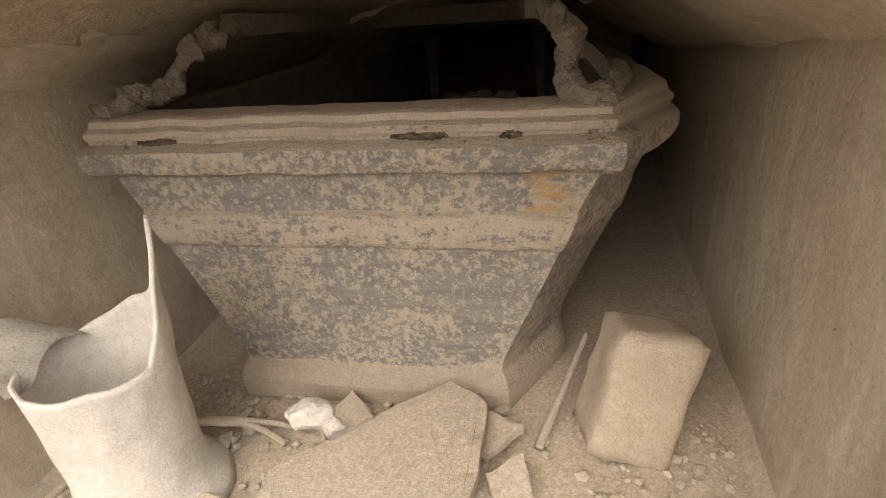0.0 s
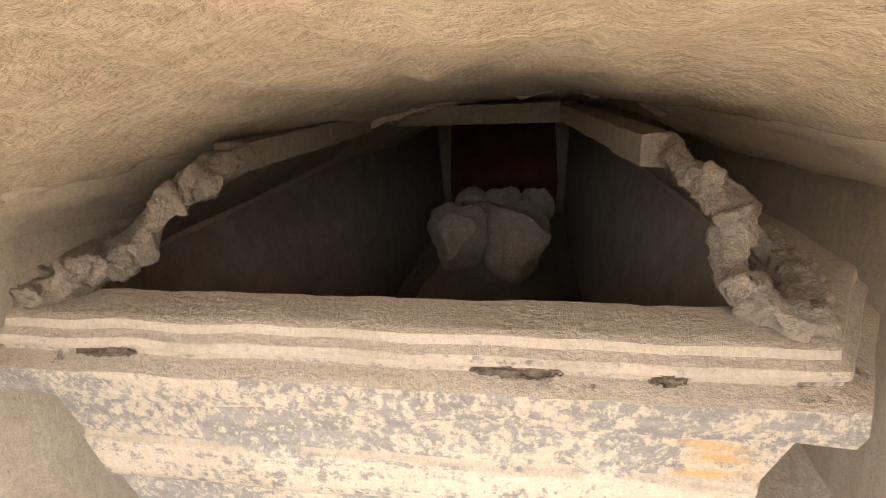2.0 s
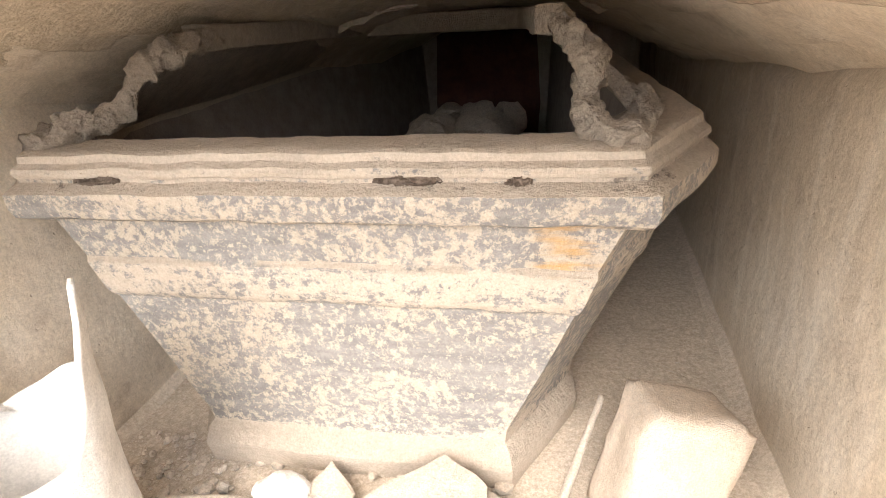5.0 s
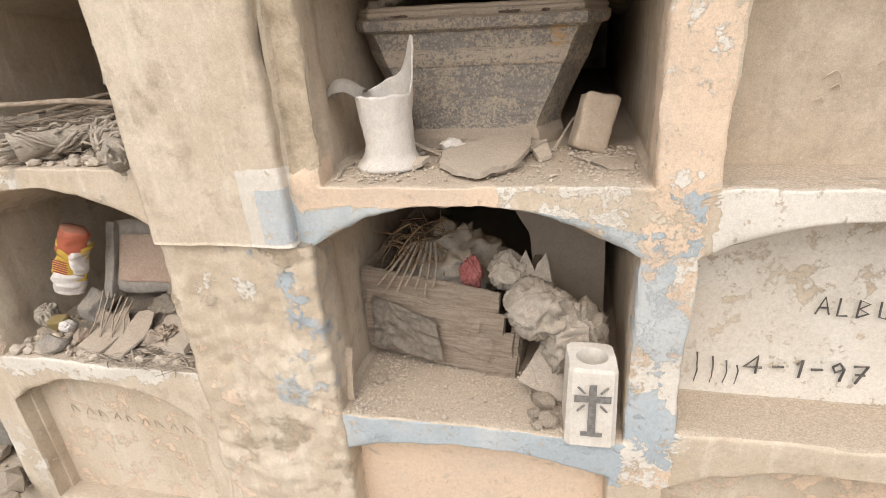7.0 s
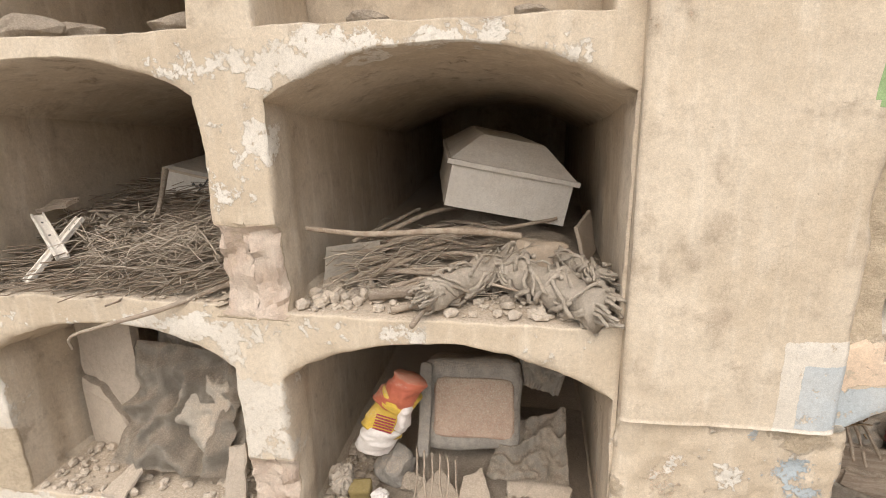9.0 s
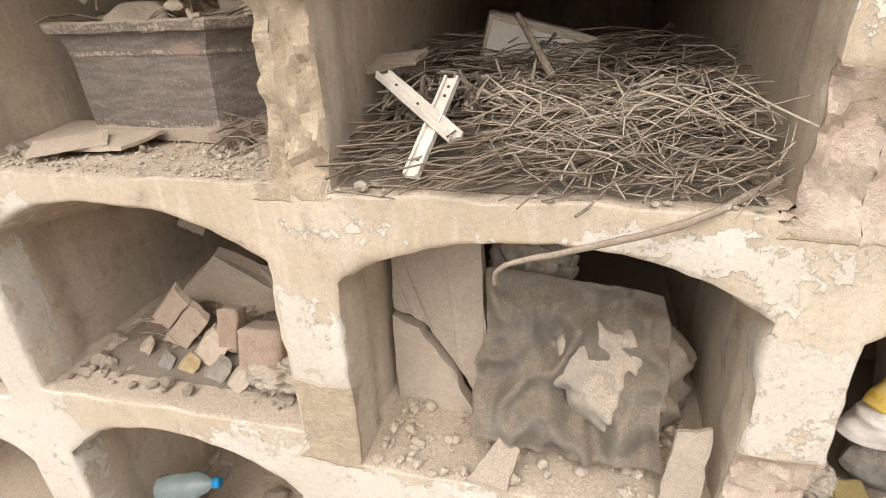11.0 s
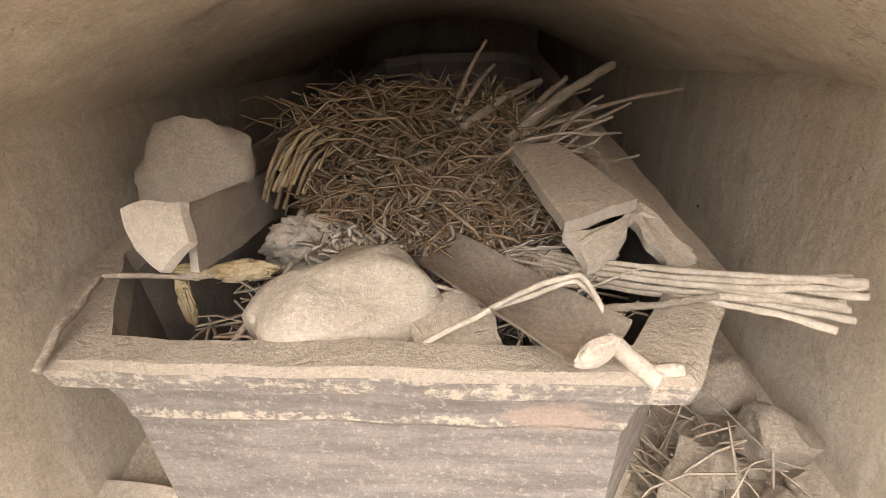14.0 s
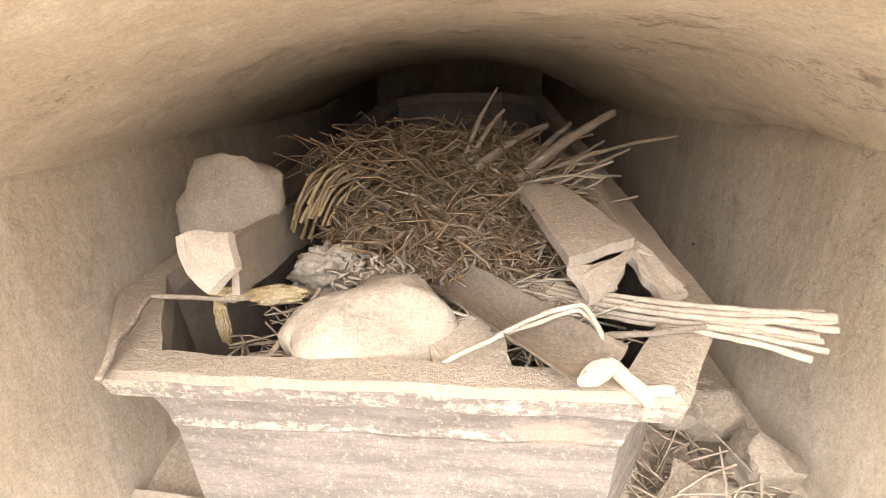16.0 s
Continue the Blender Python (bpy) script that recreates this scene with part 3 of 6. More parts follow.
def ground():
    """One sheet of dry earth, fine near the wall and coarse towards the horizon."""
    xs = sorted({round(-4 + 0.06 * i, 3) for i in range(101)} | {-400, -100, -30, -12, -7, -5, 3, 5, 9, 25, 100, 400})
    ys = sorted({round(-2 + 0.06 * i, 3) for i in range(39)} | {-400, -100, -30, -10, -5, -3, 3, 10, 60, 400})
    verts = [(x, y, 0.06 * math.exp(-abs(y) * 2) * (1 if abs(x) < 8 else 0) + 0.03 * noise.noise(Vector((x * 2, y * 2, 0))) + 0.012 * noise.noise(Vector((x * 9, y * 9, 1)))) for y in ys for x in xs]
    w = len(xs)
    faces = [(r * w + i, r * w + i + 1, (r + 1) * w + i + 1, (r + 1) * w + i) for r in range(len(ys) - 1) for i in range(w - 1)]
    return tagged(mesh_object("ground", verts, faces, GROUND), "dry dusty earth before the wall", "ground", kind="structure")


ground()


# ---- coffins ----
def coffin_shell(levels, length, chamfer, width_back, wall=0.018, band=None, stain=None, grime=None, crust=0.0008):
    """A tapering coffin body: outer rings of the given (z, front width, set-back), closed below, hollow inside."""
    verts, faces, bands, stains, grimes = [], [], [], [], []
    wide = max(level[1] for level in levels)
    cuts = [max(2, int(side / 0.014)) for side in (wide, chamfer * 1.14, length - 1.6 * chamfer, chamfer * 0.9, width_back, chamfer * 0.9, length - 1.6 * chamfer, chamfer * 1.14)]

    def foot(width, back, z, thin=0.0):
        w, wb, c = width / 2 - thin, width_back / 2 * (0.55 + 0.45 * width / wide) - thin, chamfer
        y0, y1 = back + thin, length - back - thin
        wm = w + c * 0.55
        ring = [(-w, y0), (w, y0), (wm, y0 + c), (wb + c * 0.4, y1 - c * 0.6), (wb - c * 0.3, y1), (-wb + c * 0.3, y1), (-wb - c * 0.4, y1 - c * 0.6), (-wm, y0 + c)]
        out = []
        for (ax, ay), (bx, by), n in zip(ring, ring[1:] + ring[:1], cuts):
            out += [(ax + (bx - ax) * i / n, ay + (by - ay) * i / n, z) for i in range(n)]
        return out
    rings = []
    for z, width, back, b in levels:
        rings.append((foot(width, back, z), b))
    inner_top, inner_low = levels[-1], levels[0]
    rings.append((foot(inner_top[1], inner_top[2], inner_top[0], wall + 0.012), 1.0))
    rings.append((foot(inner_top[1], inner_top[2], inner_top[0] - 0.02, wall + 0.014), 1.0))
    rings.append((foot(inner_low[1], inner_low[2], inner_low[0] + 0.02, wall), 1.0))
    count = len(rings[0][0])
    for pts, b in rings:
        for x, y, z in pts:
            w = wob((x, y, z), 22, 0.0022, 1.0) + wob((x, y, z), 85, crust * (1.0 if b > 0.6 else 0.4), 2.0)
            grimes.append(1.0 if grime and grime[0] < z < grime[1] and y < 0.16 else 0.0)
            verts.append((x + w.x, y + w.y, z + w.z))
            bands.append(b)
            s = 0.0
            if stain:
                sx, sz, rx, rz = stain
                if y < 0.06:
                    s = max(0.0, 1 - abs(x - sx) / rx) ** 0.45 * max(0.0, 1 - abs(z - sz) / rz) ** 0.45
            stains.append(s)
    for r in range(len(rings) - 1):
        for i in range(count):
            j = (i + 1) % count
            faces.append((r * count + i, r * count + j, (r + 1) * count + j, (r + 1) * count + i))
    faces.insert(0, tuple(range(count))[::-1])
    faces.append(tuple(range((len(rings) - 1) * count, len(rings) * count)))
    return verts, faces, {"band": bands, "stain": stains, "grime": grimes}, (len(rings) - 2) * count


def sub_mesh(name, data, material, parent, label="", smooth=False):
    verts, faces, attrs, lined = data
    ob = mesh_object(name, verts, faces, material, smooth, attrs)
    if lined:
        ob.data.materials.append(COFFIN_INSIDE)
        ob.data.polygons.foreach_set("material_index", [1 if i >= lined else 0 for i in range(len(faces))])
    if smooth:
        ob.data.set_sharp_from_angle(angle=radians(32))
    ob.parent = parent
    return tagged(ob, label)


def beam(bm, a, b, w, h, ragged=0.0, steps=8, seed=0.0):
    """A squared bar from a to b, w wide and h high, with an uneven surface."""
    a, b = Vector(a), Vector(b)
    ahead = (b - a).normalized()
    across = ahead.cross(Vector((0, 0, 1)))
    across = across.normalized() if across.length > 1e-3 else Vector((1, 0, 0))
    over = across.cross(ahead)
    rings = []
    for i in range(steps + 1):
        c = a.lerp(b, i / steps)
        ring = []
        for sx, sz in ((-1, -1), (0, -1.12), (1, -1), (1.1, 0), (1, 1), (0, 1.1), (-1, 1), (-1.1, 0)):
            p = c + across * (sx * w / 2) + over * (sz * h / 2)
            ring.append(bm.verts.new(p + wob(p, 40, ragged, seed) + wob(p, 110, ragged * 0.6, seed)))
        rings.append(ring)
    for r0, r1 in zip(rings, rings[1:]):
        for i in range(8):
            bm.faces.new((r0[i], r0[(i + 1) % 8], r1[(i + 1) % 8], r1[i]))
    bm.faces.new(rings[0][::-1])
    bm.faces.new(rings[-1])


def chain(bm, points, w, h, ragged, steps=6, seed=0.0):
    for a, b in zip(points, points[1:]):
        beam(bm, a, b, w, h, ragged, steps, seed)


def plate(bm, corners, thick, lift=Vector((0, 0, 1)), ragged=0.0, seed=0.0, cuts=5):
    """A flat broken piece: its outline, pushed through its thickness, with a ragged edge."""
    pts = []
    n = len(corners)
    for i in range(n):
        a, b = Vector(corners[i]), Vector(corners[(i + 1) % n])
        for k in range(cuts):
            p = a.lerp(b, k / cuts)
            pts.append(p + wob(p, 45, ragged, seed) + wob(p, 18, ragged, seed + 3))
    up = Vector(lift) * thick
    mid = sum(pts, Vector()) / len(pts)
    low = [bm.verts.new(p) for p in pts]
    top = [bm.verts.new(p + up + wob(p, 70, ragged * 0.3, seed)) for p in pts]
    inn = [bm.verts.new(mid + (p - mid) * 0.9 + up * 1.06) for p in pts]
    m = len(pts)
    for i in range(m):
        j = (i + 1) % m
        bm.faces.new((low[i], low[j], top[j], top[i]))
        bm.faces.new((top[i], top[j], inn[j], inn[i]))
    bm.faces.new(inn)
    bm.faces.new(low[::-1])




# ---- builders for loose things ----
def tube(bm, pts, radii, sides=8, ragged=0.0, seed=0.0, cap=True):
    """A round rod swept along points, with one radius for each."""
    pts = [Vector(p) for p in pts]
    if not isinstance(radii, (list, tuple)):
        radii = [radii] * len(pts)
    rings, across = [], None
    for i, p in enumerate(pts):
        ahead = (pts[min(i + 1, len(pts) - 1)] - pts[max(i - 1, 0)]).normalized()
        if across is None:
            across = ahead.orthogonal().normalized()
        across = (across - ahead * across.dot(ahead)).normalized()
        over = ahead.cross(across)
        ring = []
        for k in range(sides):
            a = 2 * math.pi * k / sides
            v = p + (across * math.cos(a) + over * math.sin(a)) * radii[i]
            if ragged:
                v += wob(v, 45, ragged, seed) + wob(v, 120, ragged * 0.6, seed)
            ring.append(bm.verts.new(v))
        rings.append(ring)
    for r0, r1 in zip(rings, rings[1:]):
        for k in range(sides):
            bm.faces.new((r0[k], r0[(k + 1) % sides], r1[(k + 1) % sides], r1[k]))
    if cap and sides > 2:
        bm.faces.new(rings[0][::-1])
        bm.faces.new(rings[-1])


def curve_points(pts, n):
    """Points along a smooth line through the given ones."""
    pts = [Vector(p) for p in pts]
    out = []
    for i in range(len(pts) - 1):
        p0, p1, p2, p3 = pts[max(i - 1, 0)], pts[i], pts[i + 1], pts[min(i + 2, len(pts) - 1)]
        for k in range(n):
            t = k / n
            out.append(0.5 * (2 * p1 + (p2 - p0) * t + (2 * p0 - 5 * p1 + 4 * p2 - p3) * t * t + (3 * p1 - p0 - 3 * p2 + p3) * t ** 3))
    return out + [pts[-1]]


def rock(name, at, size, material, label, category, group="", seed=0.0, turn=0.0, cut=0.55, div=3):
    """A broken stone: a ball with flattened faces and a rough skin."""
    bm = bmesh.new()
    bmesh.ops.create_icosphere(bm, subdivisions=div, radius=1.0)
    rng = random.Random(int(seed * 97) + 5)
    planes = [Vector((rng.uniform(-1, 1), rng.uniform(-1, 1), rng.uniform(-0.8, 1))).normalized() for _ in range(9)]
    for v in bm.verts:
        p = v.co.copy()
        for q in planes:
            d = p.dot(q) - rng_level(q, cut)
            if d > 0:
                p -= q * d * 0.9
        p += wob(p, 1.6, 0.2, seed) + wob(p, 5.5, 0.05, seed) + wob(p, 14, 0.02, seed)
        v.co = Vector((p.x * size[0], p.y * size[1], p.z * size[2]))
    ob = part(name, bm, material, smooth=div > 3)
    ob.matrix_world = pose(*at, 0, 0, turn)
    return tagged(ob, label, category, group)


def rng_level(q, cut):
    return cut + 0.22 * abs(math.sin(q.x * 37 + q.y * 17))


def block(name, at, size, material, label, category, turn=(0, 0, 0), worn=0.006, group="", parent=None, seed=0.0):
    """A squared block with knocked-off corners and an uneven skin, standing on its base."""
    bm = bmesh.new()
    bmesh.ops.create_cube(bm, size=1.0)
    bmesh.ops.subdivide_edges(bm, edges=bm.edges, cuts=7, use_grid_fill=True)
    for v in bm.verts:
        p = Vector((v.co.x * size[0], v.co.y * size[1], v.co.z * size[2]))
        core = Vector((max(-1, min(1, v.co.x / 0.5 * 1.0)), max(-1, min(1, v.co.y / 0.5)), max(-1, min(1, v.co.z / 0.5))))
        edge = sorted(abs(c) for c in core)[1]
        pull = max(0.0, edge - 0.72) / 0.28
        p *= 1 - 0.07 * pull * pull
        p += wob(p, 12, worn, seed) + wob(p, 42, worn * 0.6, seed)
        v.co = p + Vector((0, 0, size[2] / 2))
    ob = part(name, bm, material, parent, smooth=True)
    ob.matrix_world = pose(*at, *turn)
    return tagged(ob, label, category, group) if category else tagged(ob, label)


def shard(name, corners, thick, material, label, category="slab piece", group="", lift=(0, 0, 1), ragged=0.004, seed=0.0):
    bm = bmesh.new()
    plate(bm, corners, thick, lift, ragged, seed, 7)
    return tagged(part(name, bm, material), label, category, group)


def gravel(name, x0, x1, y0, y1, floor, count, biggest, material, label, seed):
    """Crumbs and small stones strewn on a niche floor, too many to count."""
    rng = random.Random(seed)
    verts, faces = [], []
    bm = bmesh.new()
    bmesh.ops.create_icosphere(bm, subdivisions=1, radius=1.0)
    base = [v.co.copy() for v in bm.verts]
    tris = [tuple(v.index for v in f.verts) for f in bm.faces]
    bm.free()
    for i in range(count):
        big = biggest * (0.12 + 0.88 * rng.random() ** 5)
        x, y = rng.uniform(x0, x1), rng.uniform(y0, y1)
        edge = min(x - x0, x1 - x)
        if rng.random() < 0.45:
            x = x0 + edge * 0.4 if x - x0 < x1 - x else x1 - edge * 0.4
        sx, sy, sz, a = rng.uniform(0.7, 1.3), rng.uniform(0.7, 1.3), rng.uniform(0.4, 0.9), rng.uniform(0, 6.3)
        start = len(verts)
        for p in base:
            k = 1 + 0.35 * noise.noise(p * 1.7 + Vector((i * 1.3, 0, 0)))
            px, py = p.x * sx * k, p.y * sy * k
            verts.append((x + big * (px * math.cos(a) - py * math.sin(a)), y + big * (px * math.sin(a) + py * math.cos(a)), floor + 0.003 + big * sz * (p.z * k + 0.75)))
        faces += [tuple(start + q for q in t) for t in tris]
    ob = mesh_object(name, verts, faces, material, False)
    return tagged(ob, label, "rubble", kind="stuff")


def mound(name, at, size, material, label, category="heap", seed=0.0, kind="", rough=1.0):
    """A low uneven heap of earth or crumpled waste."""
    n, verts, faces = 46, [], []
    for j in range(n + 1):
        for i in range(n + 1):
            u, v = 2 * i / n - 1, 2 * j / n - 1
            r = max(abs(u), abs(v)) ** 2.2
            p = Vector((u * size[0], v * size[1], 0))
            h = size[2] * max(0.0, 1 - r) * (0.75 + rough * (0.5 * noise.noise(p * 9 + Vector((seed, 0, 0))) + 0.25 * abs(noise.noise(p * 24 + Vector((0, seed, 0))))))
            verts.append((p.x, p.y, max(h, -0.002)))
    w = n + 1
    faces = [(j * w + i, j * w + i + 1, (j + 1) * w + i + 1, (j + 1) * w + i) for j in range(n) for i in range(n)]
    ob = mesh_object(name, verts, faces, material)
    ob.matrix_world = pose(*at)
    return tagged(ob, label, category, kind=kind)


def crumpled(name, at, size, material, label, category, turn=(0, 0, 0), seed=0.0, folds=7.0, deep=0.35, parent=None, div=5):
    """A crumpled cloth or bag: a closed skin with sharp folds."""
    bm = bmesh.new()
    bmesh.ops.create_icosphere(bm, subdivisions=div, radius=1.0)
    for v in bm.verts:
        p = v.co.copy()
        w = p + wob(p, 1.4, 0.55, seed)
        a = abs(noise.noise(w * folds * 0.28 + Vector((seed, 0, 0))))
        b = abs(noise.noise(w * folds * 0.62 + Vector((0, seed, 0))))
        c = abs(noise.noise(w * folds * 1.3 + Vector((0, 0, seed))))
        k = 1 + deep * (0.55 - 2.0 * a) + deep * 0.5 * (0.4 - 1.6 * b) + deep * 0.22 * (0.4 - 1.5 * c)
        p = p * k + wob(p, 1.3, 0.25, seed + 4)
        v.co = Vector((p.x * size[0], p.y * size[1], p.z * size[2]))
    ob = part(name, bm, material, parent, smooth=True)
    ob.matrix_world = pose(*at, *turn)
    return tagged(ob, label, category) if category else tagged(ob, label)


def sheet(name, corners, material, label, category, seed=0.0, sag=0.03, folds=9, parent=None, n=44, thick=0.003):
    """A draped sheet between four corners, with soft and sharp folds."""
    a, b, c, d = [Vector(p) for p in corners]
    normal = (b - a).cross(d - a).normalized()
    verts = []
    for j in range(n + 1):
        for i in range(n + 1):
            u, v = i / n, j / n
            p = a.lerp(b, u).lerp(d.lerp(c, u), v)
            q = Vector((u * folds * 0.5, v * folds * 0.4, seed))
            f = 1 - 2 * abs(noise.noise(q + wob(q, 0.7, 0.8, seed)))
            g = 1 - 2 * abs(noise.noise(q * 2.3 + Vector((seed, 1, 2))))
            verts.append(p + normal * sag * (f + 0.45 * g) + wob(p, 6, sag * 0.5, seed))
    w = n + 1
    faces = [(j * w + i, j * w + i + 1, (j + 1) * w + i + 1, (j + 1) * w + i) for j in range(n) for i in range(n)]
    bm = bmesh.new()
    vs = [bm.verts.new(p) for p in verts]
    for f in faces:
        bm.faces.new([vs[i] for i in f])
    bmesh.ops.solidify(bm, geom=bm.faces[:], thickness=thick)
    return tagged(part(name, bm, material, parent, smooth=True), label, category) if category else tagged(part(name, bm, material, parent, smooth=True), label)


def straws(name, count, place, length, radius, material, label, seed, category="straw", bend=0.25, lean=0.3, around=None, fan=3.2):
    """A tangle of dry stalks; place(rng) gives where each one lies."""
    rng = random.Random(seed)
    verts, faces = [], []
    for i in range(count):
        c = Vector(place(rng))
        a = (around if around is not None else 0.0) + rng.uniform(-fan, fan)
        ahead = Vector((math.cos(a), math.sin(a), rng.uniform(-lean, lean))).normalized()
        half = rng.uniform(0.4, 1.0) * length / 2
        r = radius * rng.uniform(0.5, 1.25)
        side = ahead.orthogonal().normalized()
        over = ahead.cross(side)
        kink = Vector((rng.uniform(-1, 1), rng.uniform(-1, 1), rng.uniform(-0.6, 0.9))) * half * bend
        start = len(verts)
        for k, s in enumerate((-1, -0.35, 0.3, 1)):
            p = c + ahead * half * s + kink * (1 - s * s)
            rr = r * (1.0, 0.95, 0.85, 0.55)[k]
            for m in range(3):
                t = 2.094 * m
                verts.append(p + side * math.cos(t) * rr + over * math.sin(t) * rr)
        for k in range(3):
            for m in range(3):
                n = (m + 1) % 3
                faces.append((start + k * 3 + m, start + k * 3 + n, start + k * 3 + 3 + n, start + k * 3 + 3 + m))
    ob = mesh_object(name, verts, faces, material, True)
    return tagged(ob, label, category, kind="stuff")


def stick(name, pts, r0, r1, material, label, category="stick", group="", sides=9, ragged=0.0012, seed=0.0):
    bm = bmesh.new()
    line = curve_points(pts, 10)
    n = len(line)
    tube(bm, line, [r0 + (r1 - r0) * i / (n - 1) for i in range(n)], sides, ragged, seed)
    return tagged(part(name, bm, material, smooth=True), label, category, group)


def bouquet(name, a, b, radius, label, seed):
    """A dried wrapped bouquet: a rope-like roll of twisted strips."""
    a, b = Vector(a), Vector(b)
    thing = empty(name, Matrix.Translation(a), label, "dried bouquet", "dried bouquets")
    ahead = (b - a).normalized()
    side = ahead.orthogonal().normalized()
    over = ahead.cross(side)
    rng = random.Random(seed)
    bm = bmesh.new()
    line = [a + (b - a) * i / 14 + wob(a + (b - a) * i / 14, 12, 0.006, seed) for i in range(15)]
    tube(bm, line, [radius * (0.9 + 0.14 * math.sin(i * 0.9 + seed)) for i in range(15)], 18, 0.006, seed)
    core = part("wrapped_core", bm, ROPE, smooth=True)
    core.parent, core.matrix_parent_inverse = thing, thing.matrix_world.inverted()
    bm = bmesh.new()
    for k in range(46):
        t0, turn, rr = rng.uniform(-0.05, 0.9), rng.uniform(0, 6.28), radius * rng.uniform(0.95, 1.12)
        span, twist = rng.uniform(0.12, 0.4), rng.uniform(0.8, 2.4) * rng.choice((-1, 1))
        pts = []
        for i in range(8):
            t = t0 + span * i / 7
            ang = turn + twist * i / 7
            pts.append(a + (b - a) * t + (side * math.cos(ang) + over * math.sin(ang)) * rr * (1 + 0.12 * math.sin(i * 1.7 + k)))
        tube(bm, pts, radius * rng.uniform(0.07, 0.15), 5, 0.001, k)
    for k in range(16):
        ang = rng.uniform(0, 6.28)
        p = a + (side * math.cos(ang) + over * math.sin(ang)) * radius * rng.uniform(0.2, 1.0)
        tube(bm, [p + ahead * 0.02, p - ahead * 0.012 + wob(p, 30, 0.01, k), p - ahead * rng.uniform(0.02, 0.045) + wob(p, 20, 0.02, k)], radius * 0.09, 5)
    strips = part("strip_wrapping", bm, ROPE, smooth=True)
    strips.parent, strips.matrix_parent_inverse = thing, thing.matrix_world.inverted()
    strips["kind"] = "stuff"
    return thing


def keep(child, thing):
    """Makes an object that stands in the world a part of a thing."""
    child.parent, child.matrix_parent_inverse = thing, thing.matrix_world.inverted()
    return child


def crusted(bm, seed):
    """Crumbly lumps of caked dust on a rib."""
    for v in bm.verts:
        v.co += wob(v.co, 70, 0.0065, seed) + wob(v.co, 190, 0.0035, seed + 1) + wob(v.co, 420, 0.0016, seed + 2)


# the larger coffin, standing foot end first
c1 = empty("coffin", pose(0.156, 0.308, 1.304, 0, 1.0, 3.2), "large open coffin with flaked grey paint, thick with dust", "coffin", "open coffins")
C1 = [(0, 0.315, 0.004, 1.0), (0.0275, 0.318, 0.0, 1.0), (0.0425, 0.312, 0.008, 0.9), (0.05, 0.302, 0.014, 0.6), (0.065, 0.306, 0.014, 0.45), (0.085, 0.322, 0.013, 0.1),
      (0.1415, 0.368, 0.011, 0.0), (0.198, 0.415, 0.010, 0.0), (0.203, 0.421, 0.006, 0.6), (0.2101, 0.427, 0.004, 0.56), (0.236, 0.445, 0.003, 0.56), (0.241, 0.446, 0.006, 0.3),
      (0.279, 0.478, 0.004, 0.1), (0.2821, 0.496, -0.008, 0.5), (0.2863, 0.510, -0.015, 0.4), (0.2956, 0.515, -0.018, 0.4), (0.308, 0.514, -0.018, 0.45), (0.3109, 0.510, -0.014, 0.7),
      (0.3124, 0.504, -0.009, 0.7), (0.3146, 0.498, -0.0055, 0.6), (0.3175, 0.498, -0.006, 0.6), (0.319, 0.500, -0.008, 0.8), (0.3218, 0.502, -0.009, 0.7), (0.3257, 0.500, -0.008, 0.7),
      (0.3279, 0.495, -0.005, 0.9), (0.3296, 0.492, -0.003, 0.75), (0.3352, 0.490, -0.002, 0.8), (0.3374, 0.486, 0.001, 1.0), (0.338, 0.475, 0.005, 1.0)]
sub_mesh("body", coffin_shell(C1, 1.36, 0.11, 0.36, 0.02, stain=(0.195, 0.260, 0.06, 0.032), grime=(0.3095, 0.319), crust=0.0009), COFFIN_GREY, c1, "flaked grey paint with an orange rust stain", True)
for side, lean in ((-1, 0.0), (1, 0.042)):
    bm = bmesh.new()
    f, b = Vector((side * 0.158 + lean * 0.6, 0.125, 0.408)), Vector((side * 0.142, 0.62, 0.386))
    f0, b0 = Vector((side * 0.262, 0.10, 0.325)), Vector((side * 0.232, 0.66, 0.325))
    out = Vector((side * 0.75, 0, 0.65))
    plate(bm, [f0, b0, b, f], 0.012, out, 0.003, side, 14)
    part("lid_side", bm, DUSTY_PANEL, c1)
    bm = bmesh.new()
    beam(bm, f + Vector((0, 0.025, 0.0)), b, 0.026, 0.024, 0.002, 22, side)
    part("lid_rail", bm, CRUST, c1)
    bm = bmesh.new()
    ridge = curve_points([(side * 0.236, 0.012, 0.334), (side * 0.212, 0.032, 0.350), (side * 0.186 + lean * 0.6, 0.06, 0.358), (side * 0.170 + lean, 0.075, 0.386), (side * 0.152 + lean, 0.11, 0.402), (side * 0.150 + lean, 0.17, 0.406)], 26)
    tube(bm, ridge, [0.0102 + 0.0022 * math.sin(i * 0.09 + side) for i in range(len(ridge))], 30, 0.003, side * 2.0)
    crusted(bm, side)
    part("broken_corner", bm, CRUST, c1, "crusted broken corner rib", True)
    bm = bmesh.new()
    line = curve_points([(side * 0.236, 0.010, 0.336), (side * 0.25, 0.05, 0.340), (side * 0.262, 0.12, 0.342), (side * 0.255, 0.2, 0.340)], 20)
    tube(bm, line, [0.0125 - 0.005 * i / len(line) for i in range(len(line))], 24, 0.003, side * 3.0)
    crusted(bm, side + 5.0)
    part("broken_corner", bm, CRUST, c1, "crusted broken corner rib", True)
bm = bmesh.new()
beam(bm, (-0.155, 0.625, 0.386), (0.155, 0.625, 0.386), 0.034, 0.030, 0.0012, 12, 4)
part("lid_crossbar", bm, CRUST, c1, "dusty crossbar where the closed lid begins")
bm = bmesh.new()
